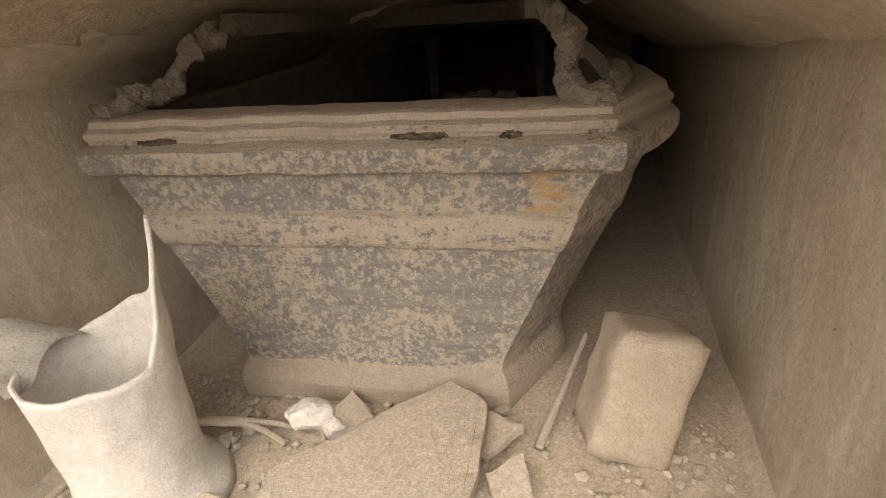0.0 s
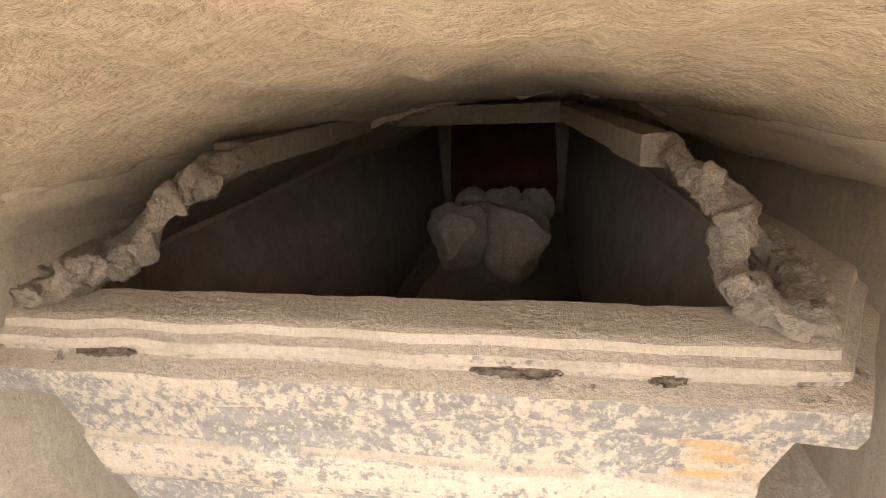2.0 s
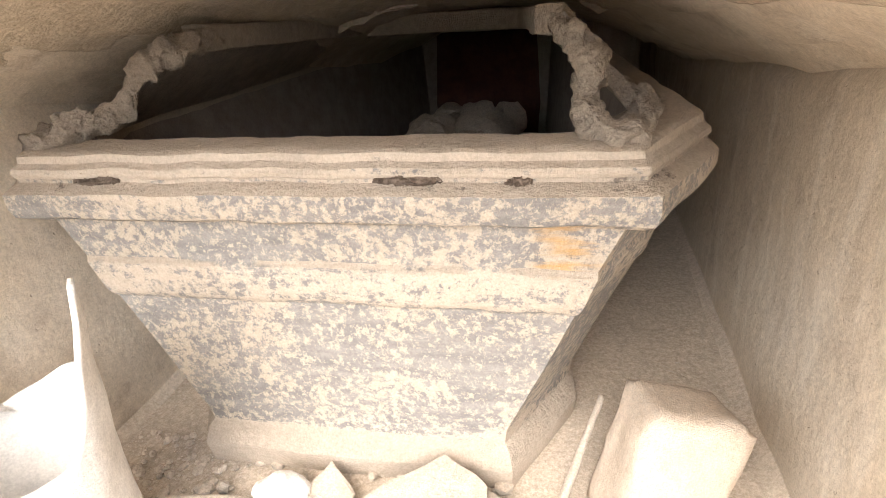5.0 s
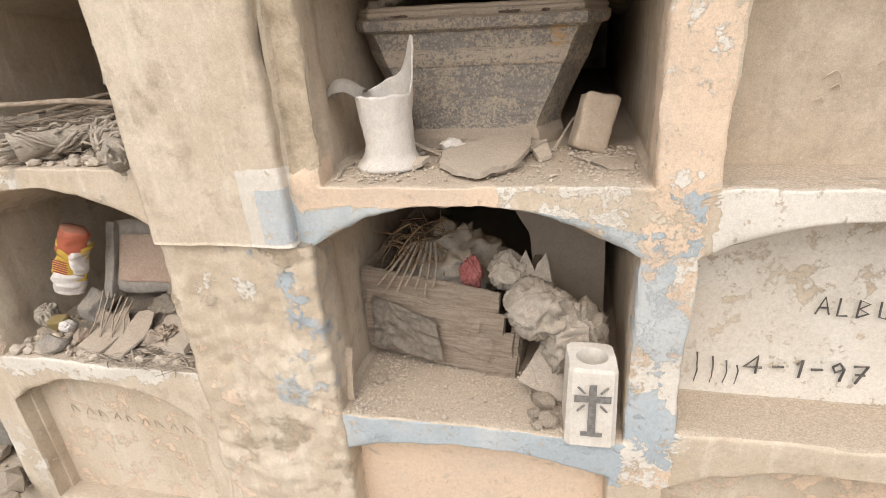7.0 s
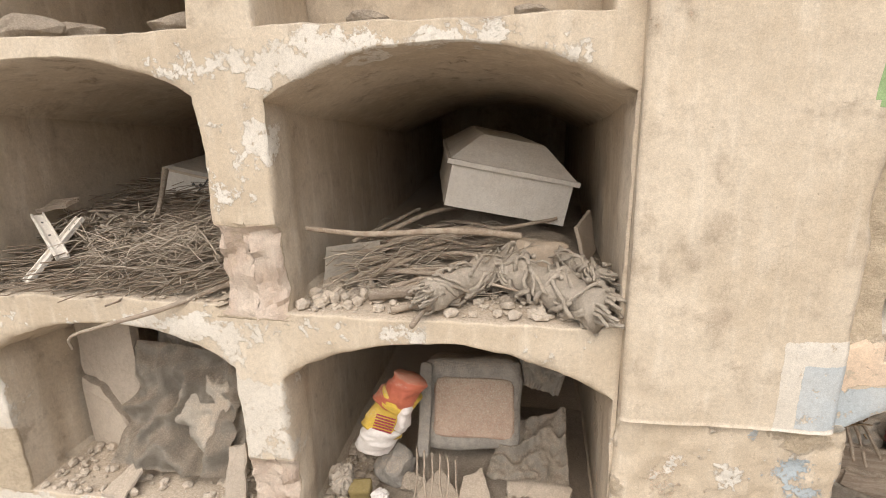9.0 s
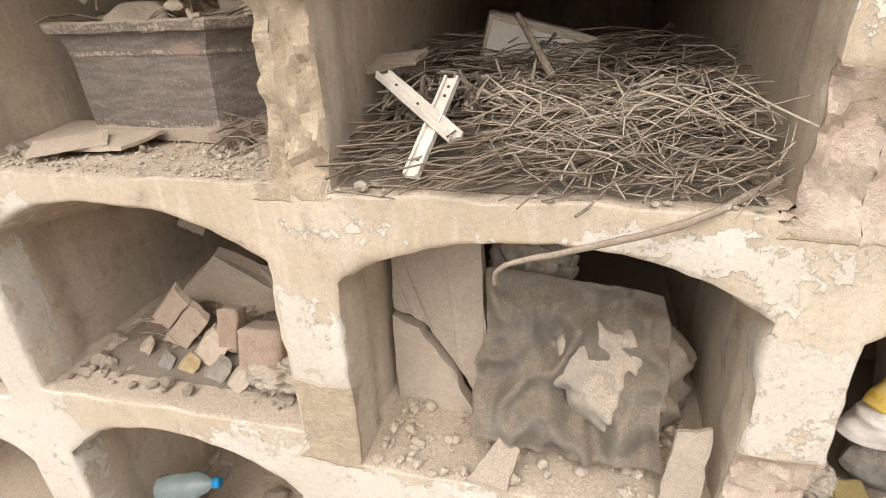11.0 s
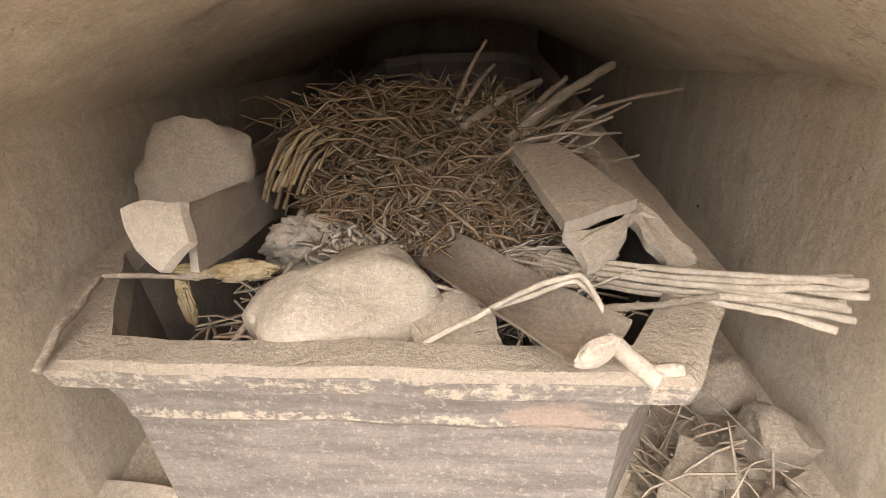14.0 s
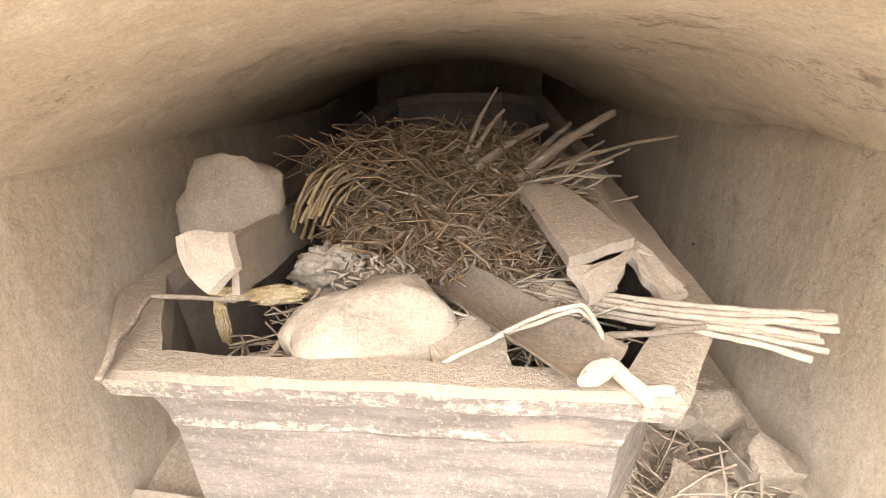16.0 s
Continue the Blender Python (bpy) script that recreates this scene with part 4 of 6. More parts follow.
plate(bm, [(-0.15, 0.64, 0.384), (0.15, 0.64, 0.384), (0.12, 1.30, 0.376), (-0.12, 1.30, 0.376)], 0.014, (0, 0, 1), 0.002, 5, 10)
part("lid_top", bm, DUSTY_PANEL, c1)
for side in (-1, 1):
    bm = bmesh.new()
    plate(bm, [(side * 0.232, 0.655, 0.325), (side * 0.19, 1.33, 0.325), (side * 0.12, 1.30, 0.378), (side * 0.146, 0.64, 0.386)], 0.012, (side * 0.75, 0, 0.65), 0.002, side, 10)
    part("closed_lid_side", bm, DUSTY_PANEL, c1)
bm = bmesh.new()
plate(bm, [(-0.19, 1.335, 0.325), (0.19, 1.335, 0.325), (0.12, 1.30, 0.378), (-0.12, 1.30, 0.378)], 0.012, (0, 0.7, 0.7), 0.002, 5, 8)
part("lid_end", bm, DUSTY_PANEL, c1)
bm = bmesh.new()
plate(bm, [(-0.15, 1.28, 0.03), (0.15, 1.28, 0.03), (0.17, 1.29, 0.32), (-0.17, 1.29, 0.32)], 0.01, (0, 1, 0), 0.002, 6, 8)
part("end_lining", bm, DARK_RED_WOOD, c1, "dark red lining at the closed end")
for x, wide in ((0.085, 0.026), (-0.172, 0.022), (0.165, 0.010)):
    bm = bmesh.new()
    bmesh.ops.create_icosphere(bm, subdivisions=4, radius=1.0)
    for v in bm.verts:
        v.co = Vector((x + v.co.x * wide, -0.0055 + v.co.y * 0.0036, 0.3160 + v.co.z * 0.0050)) + wob(v.co + Vector((x * 40, 0, 0)), 2.5, 0.0035, x) + wob(v.co, 9, 0.0018, x)
    part("dark_crust", bm, DARK_CRUST, c1, "dark brown crust of dirt in the groove", True)
for x, tall in ((-0.085, 0.008), (0.09, 0.007), (0.02, 0.004)):
    bm = bmesh.new()
    bmesh.ops.create_cone(bm, segments=7, radius1=0.0022, radius2=0.0012, depth=tall, cap_ends=True, matrix=pose(x, 0.012, 0.331 + tall / 2, 6, 4, 0))
    part("nail", bm, PALE_BLOCK, c1)

# the smaller one with the worn dark front
c2 = empty("coffin", pose(-2.450, 0.203, 1.376, 0, 0, -3.9), "open coffin with worn dark front panel and dusty pale rim", "coffin", "open coffins")
C2 = [(0, 0.31, 0.012, 1.0), (0.02167, 0.313, 0.010, 0.9), (0.02583, 0.308, 0.014, 0.5), (0.04167, 0.31, 0.013, 0.4), (0.05, 0.312, 0.012, 0.1), (0.157, 0.323, 0.010, 0.0),
      (0.1613, 0.326, 0.008, 0.5), (0.167, 0.328, 0.0078, 0.5), (0.172, 0.327, 0.008, 0.2), (0.198, 0.3474, 0.006, 0.2), (0.2024, 0.3723, -0.010, 0.4), (0.2176, 0.3796, -0.013, 0.45),
      (0.222, 0.3692, -0.008, 1.0)]
sub_mesh("body", coffin_shell(C2, 1.15, 0.11, 0.30, 0.011, stain=(0.12, 0.17, 0.05, 0.02)), COFFIN_DARK, c2)
bm = bmesh.new()
plate(bm, [(-0.122, 0.07, 0.285), (-0.160, 0.31, 0.226), (-0.153, 0.31, 0.175), (-0.121, 0.065, 0.24)], 0.006, (-1, 0, 0.1), 0.002, 1, 10)
part("lid_side", bm, SHARD, c2, "broken lid side board, dusty grey inside")
bm = bmesh.new()
plate(bm, [(-0.152, 0.060, 0.288), (-0.118, 0.072, 0.290), (-0.113, 0.056, 0.268), (-0.132, 0.046, 0.250), (-0.150, 0.055, 0.262)], 0.008, (-0.3, -0.7, 0.5), 0.004, 2, 9)
part("broken_corner", bm, SHARD, c2, "pale torn lid corner")
bm = bmesh.new()
plate(bm, [(0.225, 0.13, 0.214), (0.20, 0.50, 0.214), (0.16, 0.48, 0.24), (0.185, 0.15, 0.245)], 0.010, (0.7, 0, 0.7), 0.005, 7, 10)
part("lid_side", bm, SHARD, c2, "broken lid side panel")


# ---- upper niche with the grey coffin ----
def vase():
    """A tall broken vase: a flared tube torn open at the top, one flap folded out."""
    thing = empty("broken_vase", pose(-0.020, 0.158, 1.305), "tall broken white vase with torn folded rim", "vase")
    n, rows, wall = 56, 26, 0.004
    def point(k, j, inner):
        a = 2 * math.pi * k / n
        tip = math.atan2(math.sin(a - 0.62), math.cos(a - 0.62))
        side = 1.9 if tip > 0 else 0.75
        tall = 0.165 + 0.066 * math.exp(-(tip / 0.3) ** 2) + 0.055 * max(0.0, 1 - abs(tip) / side) + 0.006 * noise.noise(Vector((math.cos(a) * 2, math.sin(a) * 2, 4)))
        t = j / rows
        z = tall * t
        r = 0.058 + 0.016 * math.exp(-(z / 0.018) ** 2) + 0.006 * math.exp(-(z / 0.05) ** 2) + 0.010 * (z / 0.15) ** 2 * 0.6
        tear = math.atan2(math.sin(a - 3.5), math.cos(a - 3.5))
        r -= 0.016 * math.exp(-(tear / 0.28) ** 2) * math.exp(-((z - 0.055) / 0.03) ** 2)
        r += 0.0025 * noise.noise(Vector((math.cos(a) * 3, math.sin(a) * 3, z * 30)))
        r -= wall if inner else 0
        return Vector((r * math.cos(a), r * 0.92 * math.sin(a), max(z, 0.006 if inner else 0.0)))
    bm = bmesh.new()
    out = [[bm.verts.new(point(k, j, False)) for k in range(n)] for j in range(rows + 1)]
    inn = [[bm.verts.new(point(k, j, True)) for k in range(n)] for j in range(rows + 1)]
    for j in range(rows):
        for k in range(n):
            q = (k + 1) % n
            bm.faces.new((out[j][k], out[j][q], out[j + 1][q], out[j + 1][k]))
            bm.faces.new((inn[j][q], inn[j][k], inn[j + 1][k], inn[j + 1][q]))
    for k in range(n):
        q = (k + 1) % n
        bm.faces.new((out[rows][k], out[rows][q], inn[rows][q], inn[rows][k]))
    bm.faces.new(out[0][::-1])
    bm.faces.new(inn[0])
    body = part("body", bm, WHITE_CERAMIC, thing, smooth=True)
    bm = bmesh.new()
    rows = []
    for i in range(15):
        t = i / 14
        cx = -0.046 - 0.118 * t
        cz = 0.162 + 0.036 * math.sin(t * 2.9) - 0.085 * t ** 3
        row = []
        for k in range(9):
            v = (k / 8 - 0.5)
            wide = 0.088 * (1 - 0.55 * t)
            p = Vector((cx + 0.03 * v * v, -0.012 + v * wide, cz + 0.012 * math.sin(v * 6 + t * 3)))
            row.append(bm.verts.new(p + wob(p, 30, 0.005, 2)))
        rows.append(row)
    for r0, r1 in zip(rows, rows[1:]):
        for k in range(8):
            bm.faces.new((r0[k], r0[k + 1], r1[k + 1], r1[k]))
    bmesh.ops.solidify(bm, geom=bm.faces[:], thickness=0.004)
    part("folded_flap", bm, WHITE_CERAMIC, thing, smooth=True)


vase()
block("stone_block", (0.424, 0.292, 1.300), (0.080, 0.076, 0.135), PALE_BLOCK, "pale dusty squared block with rounded worn corners", "block", (-12, 17, 10), 0.006)
shard("broken_slab", [(0.113, 0.109, 1.314), (0.16, 0.05, 1.312), (0.214, 0.024, 1.312), (0.282, 0.105, 1.318), (0.301, 0.173, 1.324), (0.296, 0.285, 1.336), (0.256, 0.31, 1.34), (0.102, 0.177, 1.322)], 0.012, SHARD, "large flat broken plaster slab covered with dust", seed=2)
shard("broken_slab", [(0.16, 0.08, 1.304), (0.24, 0.07, 1.304), (0.29, 0.15, 1.304), (0.22, 0.21, 1.304)], 0.012, SHARD, "broken plaster slab lying under a larger one", seed=3)
shard("thin_sheet", [(0.409, 0.204, 1.306), (0.528, 0.203, 1.309), (0.521, 0.11, 1.307), (0.468, 0.109, 1.306), (0.44, 0.169, 1.306)], 0.003, SHARD, "thin curled dusty sheet on the floor", "sheet", seed=4)
for n, (x, y, a, s) in enumerate(((0.012, 0.128, 20, 0.03), (0.058, 0.134, 35, 0.026), (0.30, 0.265, 10, 0.035), (0.33, 0.21, 70, 0.028), (0.15, 0.27, 110, 0.03))):
    c, d = math.cos(radians(a)) * s, math.sin(radians(a)) * s
    shard("plaster_shard", [(x - c, y - d, 1.306), (x + d * 0.8, y - c * 0.7, 1.312), (x + c, y + d, 1.325), (x - d * 0.9, y + c * 0.8, 1.318)], 0.009, SHARD, "small pale plaster shard on the niche floor", "plaster shard", "plaster shards", seed=10 + n)
rock("white_lump", (0.105, 0.262, 1.323), (0.03, 0.022, 0.021), WHITE_CERAMIC, "crumbly white lump of old mortar", "mortar lump", seed=3.3)
rock("white_lump", (0.135, 0.255, 1.318), (0.018, 0.016, 0.015), WHITE_CERAMIC, "crumbly white lump of old mortar", "mortar lump", seed=5.3)
for n, (a, b, c) in enumerate((((0.005, 0.20, 1.36), (0.04, 0.24, 1.325), (0.085, 0.235, 1.308)), ((0.01, 0.215, 1.35), (0.05, 0.25, 1.32), (0.10, 0.26, 1.308)), ((0.35, 0.27, 1.308), (0.37, 0.33, 1.33), (0.395, 0.40, 1.36)), ((-0.115, 0.16, 1.31), (-0.12, 0.11, 1.309), (-0.105, 0.05, 1.308)))):
    stick("dry_strip", (a, b, c), 0.005, 0.003, SHARD, "thin dry peeled strip beside the coffin", "strip", "dry strips", seed=n)
gravel("grit", -0.12, 0.53, 0.02, 0.33, 1.301, 3000, 0.006, GRIT, "loose grit and crumbs on the niche floor", 5)
gravel("grit", 0.0, 0.32, 0.22, 0.34, 1.300, 160, 0.014, GREY_CLOTH, "dark grit and crumbs under the coffin", 6)
for n, (x, y, s) in enumerate(((0.09, 0.94, 0.062), (0.18, 0.92, 0.065), (0.12, 1.04, 0.06), (0.20, 1.06, 0.05), (0.04, 1.06, 0.05), (0.14, 1.16, 0.05), (0.07, 1.2, 0.045), (0.20, 1.18, 0.045))):
    rock("stone", (x, y, 1.435 + s * 0.55), (s, s * 0.9, s), ROCK, "dusty broken stone lying inside the coffin", "stone", "stones in the coffin", seed=20 + n)

for n, (x, w, d) in enumerate(((0.02, 0.05, 0.02), (0.09, 0.055, 0.03), (0.165, 0.05, 0.016), (0.24, 0.06, 0.026), (0.32, 0.05, 0.02), (0.40, 0.045, 0.024))):
    z = 1.744 - 0.32 * (x - 0.205) ** 2 / 0.08 * 0.22
    shard("plaster_flake", [(x - w, 0.78, z), (x - w * 0.4, 0.77, z - d * 0.7), (x + w * 0.5, 0.775, z - d * 0.5), (x + w, 0.78, z), (x, 0.80, z + 0.02)], 0.005, SHARD, "peeling plaster flake hanging from the vault", "plaster flake", "peeling vault flakes", (0, 1, 0.2), 0.006, 70 + n)

# ---- middle niche with the broken wooden box ----
mound("coffin_fill", (0.12, 1.06, 1.335), (0.13, 0.24, 0.115), SOIL, "dusty earth under the stones in the coffin", "heap", 9.0, "stuff")


def wooden_box():
    thing = empty("broken_box", pose(0.05, 0.23, 0.70), "collapsing weathered wooden burial box with split boards", "box")
    left, right = Vector((-0.225, 0.035, 0)), Vector((0.215, -0.022, 0))
    for n, (z0, z1, u0, u1) in enumerate(((0.0, 0.075, 0.02, 1.0), (0.07, 0.145, 0.0, 0.98), (0.14, 0.205, 0.03, 0.93), (0.20, 0.262, 0.0, 0.9), (0.06, 0.13, 0.52, 0.86), (0.15, 0.19, 0.36, 0.78))):
        a, b = left.lerp(right, u0), left.lerp(right, u1)
        proud = 0.006 * (n % 3) + (0.006 if n > 3 else 0)
        bm = bmesh.new()
        zr = 0.026 * u0
        beam(bm, a + Vector((0, -proud, (z0 + z1) / 2 + 0.02)), b + Vector((0, -proud, (z0 + z1) / 2 - 0.02)), 0.02, z1 - z0, 0.005, 26, n * 1.7)
        part("board", bm, OLD_WOOD, thing, "", False)
    bm = bmesh.new()
    plate(bm, [(-0.225, 0.035, 0.02), (-0.14, 0.55, 0.05), (-0.13, 0.55, 0.33), (-0.225, 0.035, 0.27)], 0.02, (-1, 0, 0), 0.006, 4, 12)
    part("side_board", bm, OLD_WOOD, thing)
    bm = bmesh.new()
    plate(bm, [(0.20, -0.02, 0.0), (0.26, 0.5, 0.0), (0.26, 0.5, 0.22), (0.205, -0.02, 0.2)], 0.02, (1, 0, 0), 0.006, 6, 12)
    part("side_board", bm, OLD_WOOD, thing)
    bm = bmesh.new()
    plate(bm, [(-0.21, 0.03, 0.012), (0.21, -0.01, 0.012), (0.25, 0.5, 0.012), (-0.14, 0.55, 0.012)], 0.015, (0, 0, 1), 0.004, 8, 12)
    part("bottom_board", bm, OLD_WOOD, thing)
    sheet("torn_wrap", [thing.matrix_world @ Vector(p) for p in ((-0.20, -0.004, 0.05), (0.02, -0.035, 0.03), (0.0, -0.03, 0.16), (-0.19, 0.005, 0.21))], CLOTH, "torn dusty wrapping over the boards", "", 2.0, 0.009, 8)
    bpy.data.objects["torn_wrap"].parent, bpy.data.objects["torn_wrap"].matrix_parent_inverse = thing, thing.matrix_world.inverted()


wooden_box()
crumpled("crumpled_cloth", (0.04, 0.46, 0.90), (0.15, 0.17, 0.13), GREY_CLOTH, "dark crumpled cloth filling the broken box", "cloth", seed=2.2)
crumpled("crumpled_cloth", (0.33, 0.21, 0.905), (0.085, 0.075, 0.07), CLOTH, "pale stiff crumpled cloth hanging over the box", "cloth", (0, 22, 0), 4.4, 8, 0.3)
crumpled("crumpled_cloth", (0.415, 0.20, 0.83), (0.07, 0.07, 0.09), CLOTH, "pale stiff crumpled cloth hanging over the box", "cloth", (0, 25, 0), 6.1, 8, 0.3)
crumpled("crumpled_cloth", (0.24, 0.27, 0.985), (0.05, 0.045, 0.05), CLOTH, "stiff crumpled cloth on top of the box", "cloth", (0, 10, 0), 8.8, 7, 0.28)
for n, (x, z) in enumerate(((0.285, 0.985), (0.33, 0.975))):
    shard("cloth_tip", [(x - 0.03, 0.25, z), (x + 0.03, 0.25, z - 0.01), (x + 0.004, 0.27, z + 0.065)], 0.004, CLOTH, "stiff pointed fold of pale cloth", "cloth", lift=(0, -1, 0.2), seed=30 + n)
crumpled("red_cloth", (0.135, 0.285, 0.965), (0.028, 0.03, 0.045), RED_CLOTH, "faded red cloth inside the broken box", "cloth", seed=1.3, folds=8)
shard("leaning_panel", [(0.10, 0.62, 1.24), (0.50, 0.60, 1.14), (0.505, 0.50, 0.72), (0.30, 0.52, 0.78), (0.27, 0.56, 0.98)], 0.016, SHARD, "large plaster panel leaning behind the box", "panel", lift=(0, 1, 0.1), seed=9)
shard("wrapping_flap", [(0.28, 0.12, 0.74), (0.40, 0.10, 0.70), (0.46, 0.20, 0.77), (0.33, 0.22, 0.79)], 0.006, CLOTH, "stiff dusty flap of wrapping beside the box", "cloth", seed=12)
straws("dry_twigs", 90, lambda r: (r.gauss(-0.03, 0.05), r.gauss(0.36, 0.05), 0.985 + abs(r.gauss(0, 0.04))), 0.12, 0.0028, STRAW, "brown dried stems lying in the box", 3, "stems", 0.3, 0.9)
for n in range(7):
    x = -0.02 + 0.022 * (n - 3)
    stick("dry_twig", ((x * 0.5, 0.34, 1.03), (x * 0.9, 0.27, 0.99), (x * 1.2 - 0.01, 0.205, 0.955 - 0.012 * (n % 3))), 0.005, 0.003, STEM, "dry stem bent over the box front", "stem", "dry stems on the box", seed=n)


def cross_vase():
    thing = empty("concrete_vase", pose(0.452, 0.036, 0.684, 0, 0, 4) @ Matrix.Diagonal((0.95, 0.95, 0.92, 1)), "square white concrete flower holder with painted black cross", "flower holder")
    bm = bmesh.new()
    n, half, hole = 32, 0.058, 0.036
    def square(a, h):
        c, s = math.cos(a), math.sin(a)
        k = h / max(abs(c), abs(s))
        k = min(k, h * 1.30)
        return k * c, k * s
    rings = []
    for z, h, kind in ((0, half * 1.06, 0), (0.12, half * 1.02, 0), (0.218, half * 0.98, 0), (0.229, half * 0.93, 0), (0.229, hole, 1), (0.218, hole * 0.95, 1), (0.10, hole * 0.8, 1)):
        ring = []
        for k in range(n):
            a = 2 * math.pi * (k + 0.5) / n
            x, y = square(a, h) if kind == 0 else (h * math.cos(a), h * math.sin(a))
            p = Vector((x, y, z))
            ring.append(bm.verts.new(p + wob(p, 25, 0.003, 2)))
        rings.append(ring)
    for r0, r1 in zip(rings, rings[1:]):
        for k in range(n):
            bm.faces.new((r0[k], r0[(k + 1) % n], r1[(k + 1) % n], r1[k]))
    bm.faces.new(rings[0][::-1])
    bm.faces.new(rings[-1])
    part("body", bm, WHITE_WOOD, thing, "chipped white painted concrete")
    y = -half * 1.06 - 0.002
    for name, x0, x1, z0, z1 in (("cross_upright", -0.009, 0.009, 0.045, 0.19), ("cross_arm", -0.042, 0.042, 0.138, 0.158), ("cross_foot", -0.026, 0.026, 0.036, 0.048)):
        bm = bmesh.new()
        plate(bm, [(x0, y, z0), (x1, y, z0), (x1, y, z1), (x0, y, z1)], 0.0016, (0, -1, 0), 0.0015, 3, 4)
        part(name, bm, FADED_INK, thing, "faded black painted cross")
    for sx, sz in ((-1, 1), (1, 1), (-1, -1), (1, -1)):
        bm = bmesh.new()
        tube(bm, [(sx * 0.018, y, 0.148 + sz * 0.018), (sx * 0.034, y, 0.148 + sz * 0.036)], 0.0028, 5)
        part("cross_ray", bm, FADED_INK, thing)


cross_vase()
shard("upright_tile", [(-0.202, 0.055, 0.692), (-0.152, 0.05, 0.69), (-0.152, 0.085, 0.83), (-0.196, 0.09, 0.845)], 0.010, PALE_BLOCK, "pale tile fragment leaning upright on the jamb", "tile piece", lift=(0, -1, 0.1), ragged=0.003, seed=14)
for n, (x, y, s) in enumerate(((0.345, 0.10, 0.032), (0.36, 0.03, 0.03), (0.325, 0.055, 0.022), (0.37, 0.15, 0.028), (-0.11, 0.13, 0.022), (0.33, 0.02, 0.018))):
    rock("stone", (x, y, 0.684 + s * 0.55), (s, s * 0.9, s * 0.7), ROCK, "pale broken stone on the niche floor", "stone", "stones by the box", seed=40 + n)
gravel("grit", -0.16, 0.5, 0.0, 0.27, 0.683, 2600, 0.0065, GRIT, "loose grit and crumbs on the niche floor", 15)

# ---- writing on the sealed niches ----
GLYPHS = {"4": [[(0.62, 0), (0.62, 1), (0, 0.35), (0.9, 0.35)]], "-": [[(0, 0.45), (0.55, 0.48)]], "1": [[(0.1, 0.75), (0.35, 1), (0.3, 0)]],
          "9": [[(0.6, 0.7), (0.35, 1), (0.05, 0.8), (0.2, 0.5), (0.6, 0.7), (0.5, 0)]], "7": [[(0, 0.95), (0.65, 1), (0.25, 0)], [(0.15, 0.5), (0.6, 0.5)]],
          "A": [[(0, 0), (0.35, 1), (0.7, 0)], [(0.15, 0.4), (0.6, 0.4)]], "L": [[(0, 1), (0, 0), (0.5, 0.02)]], "B": [[(0, 0), (0, 1), (0.5, 0.8), (0.05, 0.52), (0.55, 0.25), (0, 0)]],
          "U": [[(0, 1), (0.05, 0.15), (0.4, 0.05), (0.55, 1)]]}


def brushed(name, words, places, height, radius, material, label):
    """Hand-painted characters, each one a part drawn with strokes."""
    thing = empty(name, pose(places[0][0], 0.150, places[0][1]), label, "writing")
    for ch, (x, z) in zip(words, places):
        bm = bmesh.new()
        for line in GLYPHS[ch]:
            tube(bm, [(x + u * height * 0.9, 0.1515 + 0.001 * noise.noise(Vector((x, u, v))), z + v * height) for u, v in line], radius, 5)
        keep(part("painted_character", bm, material), thing)


brushed("painted_date", "4-1-97", ((0.805, 0.80), (0.865, 0.80), (0.91, 0.797), (0.945, 0.80), (0.985, 0.795), (1.028, 0.792)), 0.048, 0.0030, INK, "hand painted black date on whitewashed plaster")
brushed("painted_name", "ALBU", ((0.925, 0.968), (0.968, 0.966), (1.005, 0.964), (1.045, 0.962)), 0.043, 0.0022, INK, "faint hand painted dark letters on whitewashed plaster")
for n, x in enumerate((0.70, 0.735, 0.765, 0.79)):
    stick("paint_drip", ((x, 0.149, 0.85 - 0.01 * n), (x + 0.004, 0.149, 0.80), (x, 0.149, 0.765)), 0.0022, 0.001, INK, "thin dark paint drip on the whitewash", "paint mark", "paint drips", 5)
for n, (x, z, s) in enumerate(((0.845, 1.47, 0.02), (0.86, 1.45, 0.012), (0.93, 1.49, 0.014), (0.99, 1.48, 0.02), (0.84, 1.43, 0.008))):
    stick("scratch_mark", ((x, 0.154, z), (x + s, 0.154, z + s * 0.6), (x + s * 1.6, 0.154, z - s * 0.4)), 0.0016, 0.001, SCRATCH, "scratched mark in the dusty plaster", "scratch", "scratches", 5)
for n in range(9):
    x = -1.18 + 0.052 * n
    stick("scratch_mark", ((x, 0.071, 0.50 - 0.004 * n), (x + 0.016 * (n % 2), 0.071, 0.525 - 0.004 * n), (x + 0.026, 0.071, 0.50 - 0.004 * n)), 0.0018, 0.0012, SCRATCH, "scratched mark in the pale plaster panel", "scratch", "scratches", 5)

